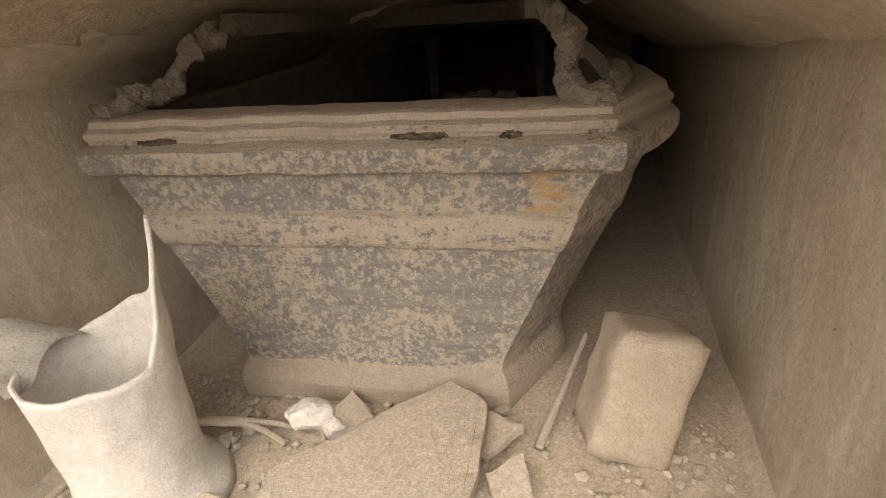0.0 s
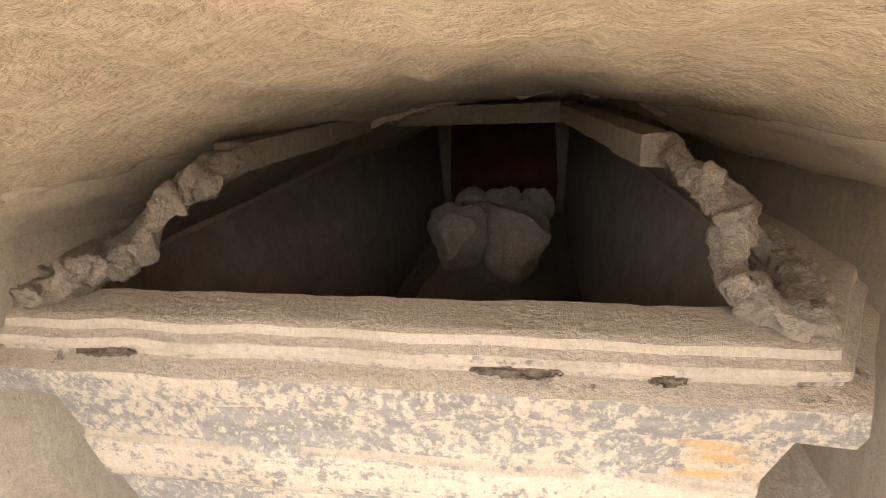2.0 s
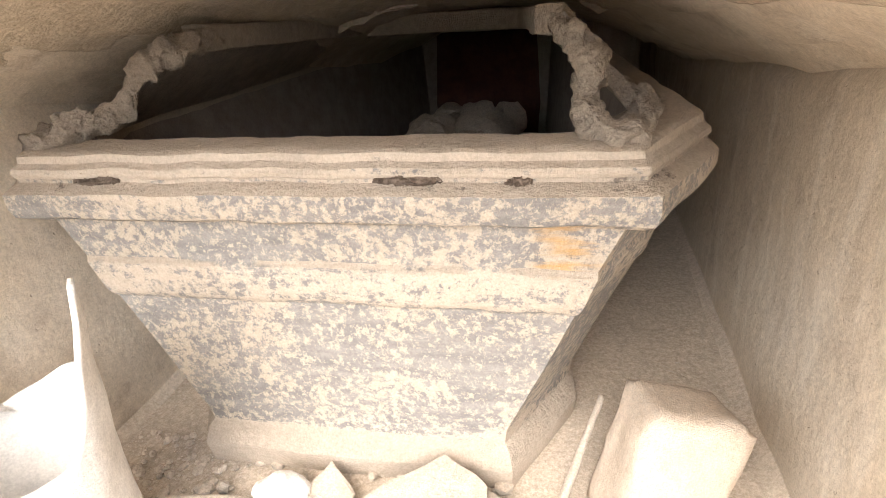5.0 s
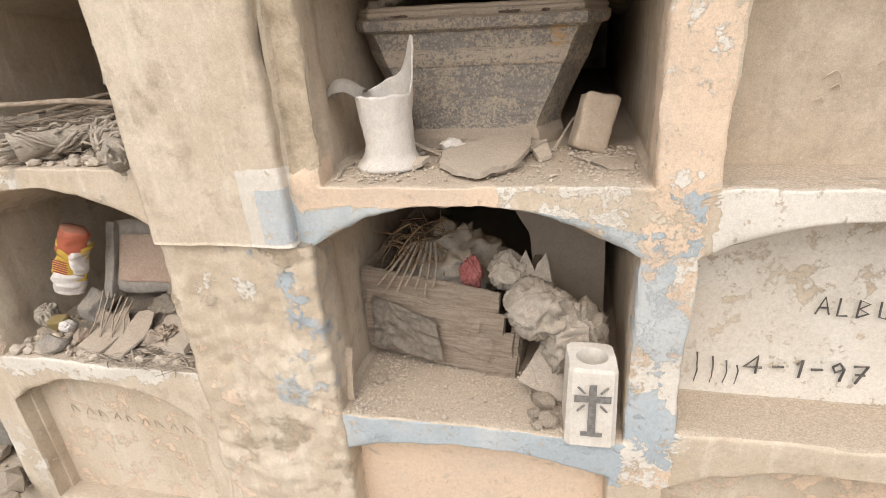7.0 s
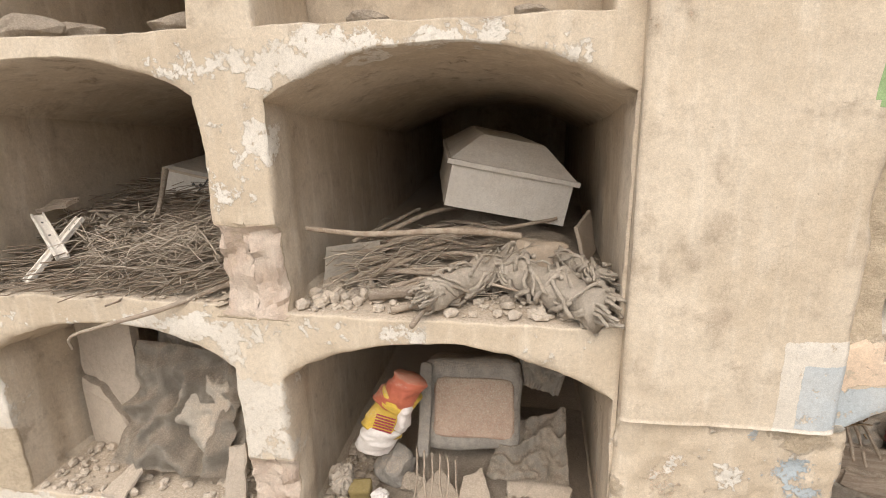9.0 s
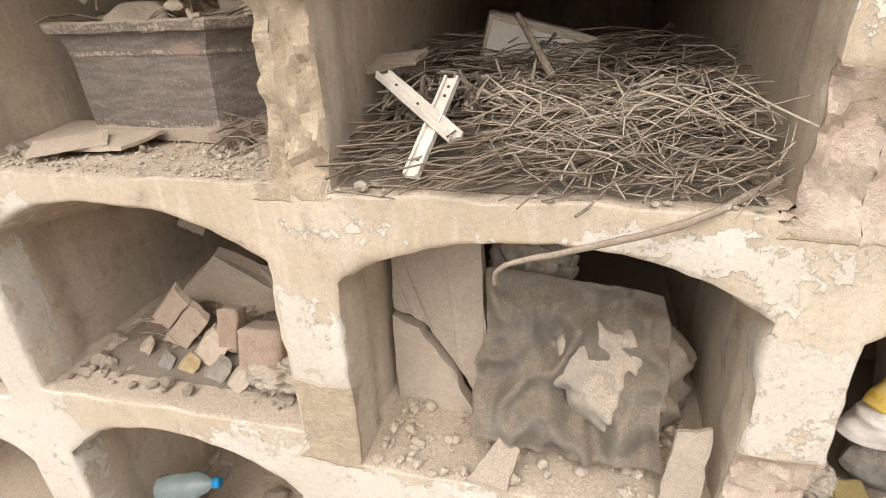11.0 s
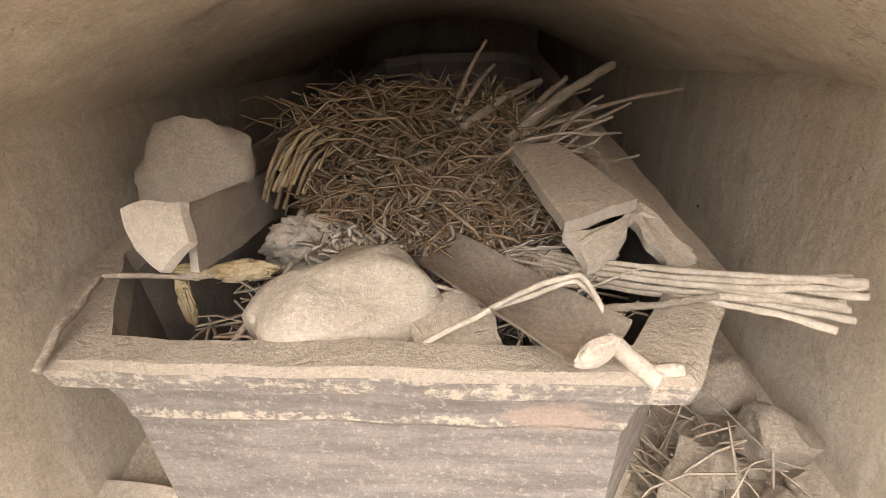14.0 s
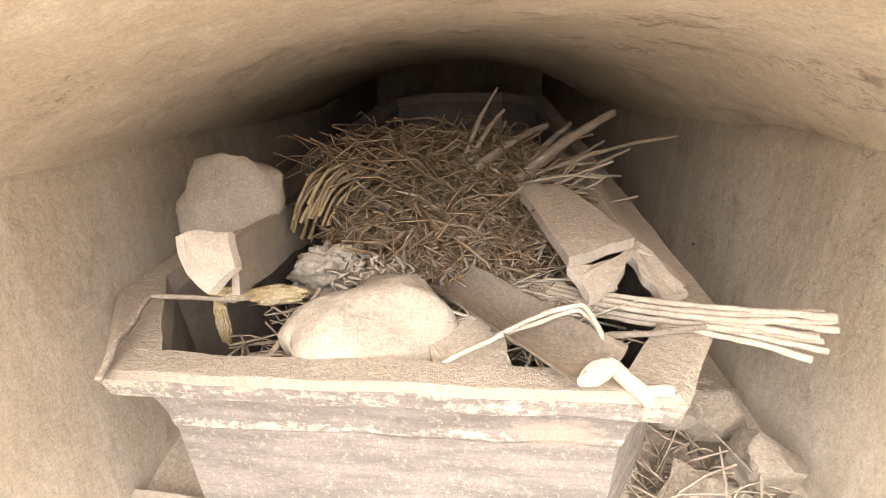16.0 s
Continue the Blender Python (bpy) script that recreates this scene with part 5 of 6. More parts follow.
# ---- niche with the small white coffin ----
def white_coffin():
    thing = empty("small_coffin", pose(-0.812, 0.40, 1.462, 0, 12.5, 12), "small closed white coffin, stained, tilted on debris", "coffin")
    w, d, h = 0.165, 0.55, 0.105
    bm = bmesh.new()
    plate(bm, [(-w + 0.008, 0, 0), (w - 0.008, 0, 0), (w - 0.02, d, 0), (-w + 0.02, d, 0)], h, (0, 0, 1), 0.0015, 1, 12)
    part("body", bm, WHITE_WOOD, thing)
    bm = bmesh.new()
    plate(bm, [(-w - 0.006, -0.012, h + 0.002), (w + 0.006, -0.012, h + 0.002), (w - 0.01, d + 0.01, h + 0.002), (-w + 0.01, d + 0.01, h + 0.002)], 0.012, (0, 0, 1), 0.0015, 2, 12)
    part("lid_rim", bm, WHITE_WOOD, thing)
    bm = bmesh.new()
    low = [bm.verts.new(p) for p in ((-w, -0.006, h + 0.014), (w, -0.006, h + 0.014), (w - 0.015, d, h + 0.014), (-w + 0.015, d, h + 0.014))]
    top = [bm.verts.new(p) for p in ((-0.085, 0.085, h + 0.082), (0.085, 0.085, h + 0.082), (0.075, d - 0.09, h + 0.082), (-0.075, d - 0.09, h + 0.082))]
    for i in range(4):
        bm.faces.new((low[i], low[(i + 1) % 4], top[(i + 1) % 4], top[i]))
    bm.faces.new(top)
    bm.faces.new(low[::-1])
    bmesh.ops.bevel(bm, geom=bm.edges[:], offset=0.003, segments=2, affect="EDGES")
    part("lid", bm, WHITE_WOOD, thing)


white_coffin()
mound("debris_heap", (-0.84, 0.62, 1.342), (0.29, 0.42, 0.115), SOIL, "heap of earth and debris under the small coffin", "heap", 3.0, "stuff")
block("broken_brick", (-0.735, 0.245, 1.352), (0.115, 0.10, 0.088), PALE_BLOCK, "dusty broken brick in front of the small coffin", "brick", (-8, 12, 25), 0.006)
shard("curled_panel", [(-0.62, 0.30, 1.36), (-0.585, 0.42, 1.37), (-0.60, 0.44, 1.47), (-0.64, 0.34, 1.45)], 0.008, SHARD, "curled pale panel leaning in the corner", "panel", lift=(1, 0, 0), seed=18)
shard("grey_tile", [(-1.215, 0.16, 1.347), (-1.10, 0.24, 1.347), (-1.105, 0.26, 1.43), (-1.21, 0.18, 1.435)], 0.004, GREY_CLOTH, "grey dusty pane leaning on the wall", "pane", lift=(0, -1, 0.2), ragged=0.001, seed=19)
bouquet("dried_bouquet", (-0.945, 0.02, 1.385), (-0.775, 0.235, 1.40), 0.034, "dusty wrapped dried bouquet with a spiral end", 1)
bouquet("dried_bouquet", (-0.605, 0.00, 1.378), (-0.785, 0.165, 1.395), 0.042, "thick dusty wrapped dried bouquet overhanging the ledge", 2)
bouquet("dried_bouquet", (-0.60, 0.055, 1.42), (-0.715, 0.30, 1.395), 0.026, "thin dusty wrapped dried bouquet lying across another", 3)
stick("long_stick", ((-1.225, 0.11, 1.497), (-1.10, 0.15, 1.475), (-0.92, 0.20, 1.472), (-0.765, 0.24, 1.452)), 0.0055, 0.0085, STEM, "long pale bent stick lying over the debris", "stick", seed=1)
stick("thick_stick", ((-1.08, 0.07, 1.362), (-0.96, 0.10, 1.37), (-0.86, 0.15, 1.378)), 0.012, 0.013, OLD_WOOD, "thick dry stick on the niche floor", "stick", seed=2)
stick("thick_stick", ((-1.02, 0.02, 1.352), (-0.97, 0.045, 1.356), (-0.91, 0.08, 1.362)), 0.007, 0.009, STEM, "thick dry stick on the niche floor", "stick", seed=4)
rng = random.Random(11)
for n in range(40):
    x, y, a = rng.uniform(-1.12, -0.80), rng.uniform(0.12, 0.42), rng.gauss(0.35, 0.55)
    l, z = rng.uniform(0.08, 0.19), 1.36 + 0.10 * max(0, (y - 0.1) / 0.35) * rng.uniform(0.4, 1.0)
    c, s = math.cos(a) * l, math.sin(a) * l
    stick("dry_stick", ((x - c, y - s, z - 0.012), (x, y, z + rng.uniform(-0.005, 0.02)), (x + c, y + s, z + rng.uniform(-0.02, 0.02))), rng.uniform(0.0035, 0.0085), rng.uniform(0.0025, 0.006), STEM, "dry pale stick in the niche debris", "stick", "dry sticks by the small coffin", 6, seed=n)
straws("dry_straw", 420, lambda r: (r.uniform(-1.16, -0.75), r.uniform(0.10, 0.42), 1.350 + r.random() ** 2 * 0.09), 0.13, 0.0018, PALE_STRAW, "bleached straw and thin twigs under the sticks", 4, "straw", 0.3, 0.25, 0.3, 1.2)
gravel("grit", -1.22, -0.6, 0.02, 0.3, 1.340, 1500, 0.018, GRIT, "grit and crumbs on the niche floor", 25)
for n, (x, y, s) in enumerate(((-1.17, 0.12, 0.026), (-1.12, 0.09, 0.022), (-1.13, 0.20, 0.03), (-0.86, 0.18, 0.028), (-0.79, 0.09, 0.02), (-0.90, 0.30, 0.035))):
    rock("stone", (x, y, 1.342 + s * 0.5), (s, s * 0.9, s * 0.7), ROCK, "pale broken stone among the sticks", "stone", "stones by the small coffin", seed=60 + n)

# ---- niche with the printed bag and the brick lump ----
def printed_bag():
    thing = empty("plastic_bag", pose(-1.12, 0.17, 0.90, 0, 18, 0) @ Matrix.Scale(0.74, 4), "crumpled yellow and red printed plastic bag on stones", "bag")
    def skin(name, material, z0, z1, x0, x1, label, wide, seed):
        bm = bmesh.new()
        rows, cols, grid = 26, 30, []
        for j in range(rows + 1):
            row = []
            for i in range(cols):
                a = 2 * math.pi * i / cols
                t = j / rows
                z = z0 + (z1 - z0) * t
                cx = x0 + (x1 - x0) * t
                p = Vector((cx + wide[0] * (1 - 0.15 * t) * math.cos(a), wide[1] * math.sin(a) * (0.7 + 0.3 * math.sin(t * 3.1)), z))
                f = 1 - 2 * abs(noise.noise(p * 13 + Vector((seed, 0, 0))))
                g = 1 - 2 * abs(noise.noise(p * 34 + Vector((0, seed, 0))))
                row.append(bm.verts.new(p * 1.0 + Vector((math.cos(a), math.sin(a), 0)) * (0.012 * f + 0.006 * g) + wob(p, 9, 0.02, seed)))
            grid.append(row)
        for j in range(rows):
            for i in range(cols):
                bm.faces.new((grid[j][i], grid[j][(i + 1) % cols], grid[j + 1][(i + 1) % cols], grid[j + 1][i]))
        bm.faces.new(grid[0][::-1])
        bm.faces.new(grid[-1])
        return part(name, bm, material, thing, label, True)
    skin("bag_body", YELLOW, 0.09, 0.25, 0.0, 0.03, "yellow plastic with red print", (0.058, 0.04), 1.0)
    skin("bag_top", RED, 0.19, 0.32, 0.005, 0.035, "red printed upper part", (0.050, 0.043), 2.0)
    skin("bag_end", WHITE_PLASTIC, -0.005, 0.11, -0.015, 0.005, "white printed end", (0.056, 0.04), 3.0)
    skin("bag_side", WHITE_PLASTIC, 0.12, 0.27, 0.052, 0.062, "white printed edge", (0.013, 0.03), 4.0)
    for n in range(6):
        bm = bmesh.new()
        z = 0.118 + 0.011 * n
        beam(bm, (-0.03, -0.052, z), (0.035, -0.052, z + 0.004), 0.003, 0.0035, 0.0005, 5, n)
        part("print_line", bm, MAROON, thing, "dark printed line")


printed_bag()


def brick_lump():
    thing = empty("masonry_lump", pose(-0.888, 0.30, 0.845, -24, 0, 2), "lump of masonry with exposed pinkish brick face", "masonry lump")
    a = block("mortar_body", (0, 0, 0), (0.255, 0.20, 0.235), CONCRETE, "grey mortar", "", (0, 0, 0), 0.007, parent=thing, seed=2)
    a.matrix_basis = pose(0, 0, 0)
    b = block("brick_face", (0, 0, 0), (0.205, 0.02, 0.15), BRICK, "pinkish brick face", "", (0, 0, 0), 0.003, parent=thing, seed=3)
    b.matrix_basis = pose(0.008, -0.098, 0.035)
    c = block("mortar_edge", (0, 0, 0), (0.03, 0.03, 0.24), CONCRETE, "", "", (0, 0, 0), 0.004, parent=thing, seed=4)
    c.matrix_basis = pose(-0.118, -0.105, -0.02)


brick_lump()
mound("debris_heap", (-0.86, 0.36, 0.76), (0.30, 0.26, 0.10), SOIL, "heap of earth and rubble in the lower niche", "heap", 5.0, "stuff")
rock("concrete_lump", (-1.075, 0.20, 0.835), (0.062, 0.055, 0.062), CONCRETE, "grey lump of broken concrete under the bag", "stone", seed=71)
rock("concrete_lump", (-1.115, 0.05, 0.785), (0.045, 0.04, 0.032), CONCRETE, "grey lump of broken concrete near the ledge", "stone", seed=72)
rock("stone", (-1.19, 0.10, 0.785), (0.035, 0.03, 0.025), ROCK, "pale stone on the niche floor", "stone", seed=73)
rock("stone", (-1.06, 0.10, 0.785), (0.03, 0.028, 0.025), BRICK, "small reddish brick crumb", "stone", seed=74)
rock("stone", (-1.03, 0.17, 0.80), (0.04, 0.035, 0.035), ROCK, "pale stone beside the masonry lump", "stone", seed=75)
block("olive_tin", (-1.155, 0.13, 0.79), (0.055, 0.04, 0.045), OLIVE, "small olive yellow tin lying among stones", "tin", (20, 0, 8), 0.002)
crumpled("paper_flower", (-1.205, 0.13, 0.83), (0.032, 0.03, 0.032), CLOTH, "dusty crumpled paper flower", "paper flower", seed=3.1)
crumpled("paper_scrap", (-1.095, 0.095, 0.82), (0.02, 0.018, 0.016), WHITE_PLASTIC, "crumpled white paper scrap", "paper", seed=5.1)
shard("plaster_plate", [(-1.03, 0.05, 0.775), (-0.93, 0.03, 0.772), (-0.90, 0.13, 0.80), (-0.96, 0.20, 0.83), (-1.0, 0.15, 0.81)], 0.008, SHARD, "flat dusty plaster plate on the rubble", "plaster plate", "plaster plates", seed=21)
shard("plaster_plate", [(-0.91, 0.03, 0.772), (-0.85, 0.02, 0.775), (-0.82, 0.10, 0.80), (-0.85, 0.20, 0.84), (-0.90, 0.17, 0.83)], 0.007, SHARD, "flat dusty plaster plate on the rubble", "plaster plate", "plaster plates", seed=22)
shard("plaster_plate", [(-0.78, 0.06, 0.79), (-0.66, 0.05, 0.785), (-0.63, 0.16, 0.82), (-0.70, 0.22, 0.84), (-0.79, 0.17, 0.82)], 0.018, SHARD, "flat dusty plaster plate on the rubble", "plaster plate", "plaster plates", seed=23)
sheet("stiff_cloth", ((-0.84, 0.16, 0.84), (-0.64, 0.16, 0.84), (-0.64, 0.30, 0.96), (-0.80, 0.30, 0.90)), GREY_CLOTH, "stiff dusty cloth draped over the rubble", "cloth", 1.0, 0.022, 8)
sheet("printed_sack", ((-0.76, 0.34, 1.02), (-0.66, 0.32, 1.00), (-0.60, 0.34, 1.22), (-0.76, 0.36, 1.24)), GREY_CLOTH, "dusty printed sack hanging in the corner", "sack", 3.0, 0.018, 7)
crumpled("dusty_leaves", (-0.755, 0.10, 0.80), (0.045, 0.04, 0.03), STEM, "clump of dusty dry leaves", "leaves", seed=7.7, folds=14, deep=0.6)
straws("dry_straw", 160, lambda r: (r.uniform(-0.92, -0.60), r.uniform(0.0, 0.10), 0.768 + r.random() * 0.015), 0.13, 0.0019, PALE_STRAW, "bleached straw on the niche ledge", 6, "straw", 0.2, 0.1, 0.1, 0.9)
for n in range(6):
    x = -1.02 + 0.02 * n
    stick("dry_twig", ((x, 0.19, 0.90 - 0.006 * n), (x + 0.01, 0.13, 0.84), (x + 0.03 * (n % 2), 0.08, 0.79)), 0.003, 0.002, STEM, "thin dry stem hanging over rubble", "stem", "dry stems on rubble", 5, seed=n)
gravel("grit", -1.25, -0.6, 0.02, 0.35, 0.760, 1800, 0.02, GRIT, "grit and rubble crumbs in the niche", 26)

# ---- niche with the twig heap and the white box ----
def twig_place(r):
    x, y = r.uniform(-1.96, -1.40), r.uniform(0.04, 0.75)
    return (x, y, 1.366 + (0.02 + 0.14 * min(1, y / 0.5)) * r.random() ** 0.7)


straws("twig_heap", 1500, twig_place, 0.26, 0.0021, STEM, "heap of dry brown twigs and stalks", 7, "twigs", 0.22, 0.18, 0.75, 0.55)
straws("twig_heap", 700, lambda r: (r.uniform(-1.75, -1.40), r.uniform(0.02, 0.4), 1.37 + 0.12 * r.random() ** 1.2), 0.15, 0.0016, PALE_STRAW, "fine bleached twigs on the heap", 8, "twigs", 0.5, 0.5)
straws("root_fringe", 170, lambda r: (r.uniform(-1.97, -1.70), r.uniform(0.20, 0.30), 1.44 + r.uniform(-0.03, 0.04)), 0.12, 0.0042, PALE_STRAW, "drooping pale thick stalks at the heap front", 9, "stalks", 0.25, 1.0, 1.4, 0.5)
mound("twig_base", (-1.69, 0.45, 1.362), (0.29, 0.42, 0.11), SOIL, "earth and dust beneath the twig heap", "heap", 8.0, "stuff")


def white_box():
    thing = empty("white_box", pose(-1.742, 0.505, 1.452, 0, 15, 10), "small white painted box with a dark sprig motif", "box")
    w, h, d = 0.116, 0.098, 0.34
    bm = bmesh.new()
    plate(bm, [(-w, 0, 0), (w, 0, 0), (w, d, 0), (-w, d, 0)], h, (0, 0, 1), 0.001, 1, 8)
    part("body", bm, WHITE_WOOD, thing)
    for name, x0, x1, z0, z1 in (("trim", -w, w, 0, 0.007), ("trim", -w, w, h - 0.007, h), ("trim", -w, -w + 0.007, 0, h), ("trim", w - 0.007, w, 0, h)):
        bm = bmesh.new()
        plate(bm, [(x0, -0.001, z0), (x1, -0.001, z0), (x1, -0.001, z1), (x0, -0.001, z1)], 0.003, (0, -1, 0), 0.0004, 1, 4)
        part(name, bm, PALE_BLOCK, thing)
    bm = bmesh.new()
    tube(bm, [(-0.03, -0.004, 0.02), (-0.008, -0.004, 0.045), (0.012, -0.004, 0.075), (0.018, -0.004, 0.09)], 0.0022, 5)
    tube(bm, [(-0.008, -0.004, 0.045), (0.014, -0.004, 0.044)], 0.0018, 5)
    tube(bm, [(0.002, -0.004, 0.06), (-0.02, -0.004, 0.066)], 0.0018, 5)
    part("sprig", bm, INK, thing, "dark painted sprig")
    for x, z in ((-0.03, 0.018), (-0.012, 0.024), (0.016, 0.044), (-0.021, 0.067), (0.02, 0.092), (0.026, 0.075), (0.0, 0.07)):
        bm = bmesh.new()
        bmesh.ops.create_icosphere(bm, subdivisions=1, radius=0.006, matrix=Matrix.LocRotScale((x, -0.003, z), None, (1, 0.35, 1)))
        part("sprig_leaf", bm, INK, thing)


white_box()


def moulding(name, a, b, wide, label, holes):
    a, b = Vector(a), Vector(b)
    thing = empty(name, Matrix.Translation(a), label, "moulding", "white mouldings")
    bm = bmesh.new()
    beam(bm, a, b, wide, 0.006, 0.0006, 12)
    ahead = (b - a).normalized()
    across = ahead.cross(Vector((0, 0, 1))).normalized()
    for s in (-1, 1):
        off = across * (s * wide * 0.45) + across.cross(ahead) * 0.005
        beam(bm, a + off, b + off, 0.004, 0.008, 0.0005, 12)
    keep(part("profile", bm, WHITE_WOOD), thing)
    for t in holes:
        bm = bmesh.new()
        p = a.lerp(b, t) + across.cross(ahead) * 0.004
        bmesh.ops.create_icosphere(bm, subdivisions=1, radius=0.0028, matrix=Matrix.Translation(p))
        keep(part("nail_hole", bm, INK), thing)


moulding("white_moulding", (-1.861, 0.02, 1.383), (-1.833, 0.17, 1.495), 0.022, "narrow white moulding leaning on the twig heap", (0.15, 0.8, 0.9))
moulding("white_moulding", (-1.945, 0.16, 1.503), (-1.808, 0.07, 1.426), 0.026, "white moulding lying across the twig heap", (0.2, 0.5))
shard("wood_scrap", [(-1.985, 0.20, 1.50), (-1.90, 0.20, 1.515), (-1.89, 0.24, 1.525), (-1.98, 0.25, 1.515)], 0.01, OLD_WOOD, "flat broken wood scrap on the twigs", "wood scrap", seed=25)
stick("brown_cane", ((-1.764, 0.42, 1.577), (-1.7245, 0.335, 1.532), (-1.685, 0.25, 1.487)), 0.006, 0.007, OLD_WOOD, "smooth brown cane leaning over the twigs", "cane", seed=1)
stick("hanging_twig", ((-1.385, 0.06, 1.385), (-1.50, -0.02, 1.352), (-1.62, -0.045, 1.32), (-1.72, -0.04, 1.285), (-1.735, -0.03, 1.25)), 0.006, 0.003, STEM, "dry stem hanging over the ledge", "stem", seed=2)
gravel("grit", -1.97, -1.39, 0.0, 0.2, 1.360, 300, 0.012, GRIT, "grit on the niche ledge", 27)

# ---- niche with the broken panel and the tarpaulin ----
shard("cracked_slab", [(-1.985, 0.20, 0.82), (-1.80, 0.17, 0.82), (-1.86, 0.19, 0.92), (-1.93, 0.205, 1.0), (-1.985, 0.21, 1.02)], 0.03, SHARD, "lower piece of a cracked plaster closing panel", "panel", "broken closing panel", (0, 1, 0), 0.005, 1)
shard("cracked_slab", [(-1.985, 0.22, 1.035), (-1.925, 0.215, 1.01), (-1.85, 0.20, 0.93), (-1.80, 0.185, 0.85), (-1.79, 0.2, 1.0), (-1.80, 0.21, 1.25), (-1.985, 0.23, 1.25)], 0.03, SHARD, "upper piece of a cracked plaster closing panel", "panel", "broken closing panel", (0, 1, 0), 0.005, 2)
sheet("tarpaulin", ((-1.80, 0.10, 0.84), (-1.46, 0.08, 0.84), (-1.46, 0.24, 1.10), (-1.78, 0.26, 1.12)), GREY_CLOTH, "grey stiff tarpaulin bundled in the niche", "tarpaulin", 2.0, 0.05, 6)
crumpled("tarpaulin", (-1.56, 0.26, 0.93), (0.15, 0.13, 0.13), GREY_CLOTH, "grey stiff tarpaulin bundled in the niche", "tarpaulin", seed=9.1, folds=5, deep=0.35)
crumpled("old_sack", (-1.71, 0.34, 1.08), (0.08, 0.07, 0.10), CLOTH, "crumpled patterned old sack behind the tarpaulin", "sack", seed=7.2)
shard("fallen_tile", [(-1.79, 0.0, 0.825), (-1.72, -0.01, 0.825), (-1.70, 0.05, 0.86), (-1.74, 0.07, 0.87)], 0.008, SHARD, "pale plaster tile on the ledge", "tile piece", seed=26)
shard("fallen_tile", [(-1.47, 0.03, 0.825), (-1.41, 0.02, 0.825), (-1.40, 0.05, 0.98), (-1.45, 0.06, 0.96)], 0.008, SHARD, "pale plaster tile leaning on the jamb", "tile piece", lift=(0, -1, 0.2), seed=27)
gravel("grit", -1.97, -1.4, 0.0, 0.25, 0.818, 600, 0.016, GRIT, "grit and crumbs on the niche floor", 28)
rock("concrete_lump", (-1.78, 0.12, 0.36), (0.19, 0.16, 0.17), CONCRETE, "large rough lump of grey concrete", "stone", seed=81, div=4)
rock("concrete_lump", (-1.55, 0.22, 0.32), (0.12, 0.12, 0.13), CONCRETE, "large rough lump of grey concrete", "stone", seed=82, div=4)
block("broken_brick", (-1.86, 0.30, 0.50), (0.16, 0.12, 0.09), OLD_WOOD, "dark dusty broken brick on rubble", "brick", (10, 12, 20), 0.006)
gravel("rubble", -2.0, -1.4, -0.1, 0.5, 0.20, 320, 0.06, ROCK, "broken rubble on the lowest niche floor", 29)
gravel("rubble", -2.4, -1.2, -0.6, -0.02, 0.055, 260, 0.03, ROCK, "stones strewn on the ground", 30)

# ---- niche with the dark fronted coffin ----
shard("cardboard_sheet", [(-2.715, 0.285, 1.395), (-2.695, 0.135, 1.384), (-2.56, 0.105, 1.380), (-2.52, 0.18, 1.384), (-2.55, 0.255, 1.392)], 0.006, CARDBOARD, "dusty torn cardboard sheet on the floor", "cardboard", "cardboard sheets", ragged=0.002, seed=31)
shard("cardboard_sheet", [(-2.575, 0.22, 1.388), (-2.55, 0.10, 1.382), (-2.43, 0.102, 1.384), (-2.42, 0.205, 1.392)], 0.007, CARDBOARD, "dusty corrugated cardboard sheet on the floor", "cardboard", "cardboard sheets", ragged=0.003, seed=32)
shard("cardboard_sheet", [(-2.622, 0.098, 1.394), (-2.580, 0.038, 1.383), (-2.474, 0.118, 1.392), (-2.522, 0.172, 1.402)], 0.005, CARDBOARD, "pale rectangular cardboard piece lying on top", "cardboard", "cardboard sheets", ragged=0.0012, seed=33)
shard("wood_plank", [(-2.288, 0.158, 1.392), (-2.255, 0.150, 1.39), (-2.165, 0.285, 1.405), (-2.20, 0.30, 1.41)], 0.014, OLD_WOOD, "short weathered plank beside the coffin", "plank", seed=34)
shard("wood_lath", [(-2.217, 0.203, 1.388), (-2.215, 0.188, 1.386), (-2.118, 0.168, 1.386), (-2.115, 0.183, 1.39)], 0.006, SHARD, "thin pale lath among stones", "lath", ragged=0.001, seed=35)
for n, (x, y, z, s) in enumerate(((-2.14, 0.235, 1.40, 0.026), (-2.15, 0.128, 1.386, 0.024), (-2.185, 0.214, 1.386, 0.018), (-2.115, 0.30, 1.42, 0.036), (-2.135, 0.365, 1.42, 0.04), (-2.185, 0.345, 1.44, 0.026), (-2.20, 0.135, 1.384, 0.012), (-2.125, 0.205, 1.388, 0.018), (-2.165, 0.28, 1.40, 0.022), (-2.17, 0.40, 1.40, 0.035), (-2.105, 0.26, 1.40, 0.02), (-2.65, 0.08, 1.384, 0.016), (-2.62, 0.075, 1.382, 0.012), (-2.68, 0.10, 1.384, 0.014), (-2.41, 0.13, 1.382, 0.009))):
    rock("stone", (x, y, z), (s, s * 0.9, s * 0.8), ROCK, "pale broken stone beside the dark coffin", "stone", "stones by the dark coffin", seed=90 + n)
straws("dry_straw", 120, lambda r: (r.uniform(-2.27, -2.12), r.uniform(0.12, 0.42), 1.385 + r.random() * 0.04), 0.10, 0.0018, STEM, "dry twigs among the stones", 12, "straw", 0.2, 0.6)
gravel("grit", -2.69, -2.11, 0.01, 0.24, 1.370, 3600, 0.0048, GRIT, "fine grit and crumbs on the niche floor", 31)
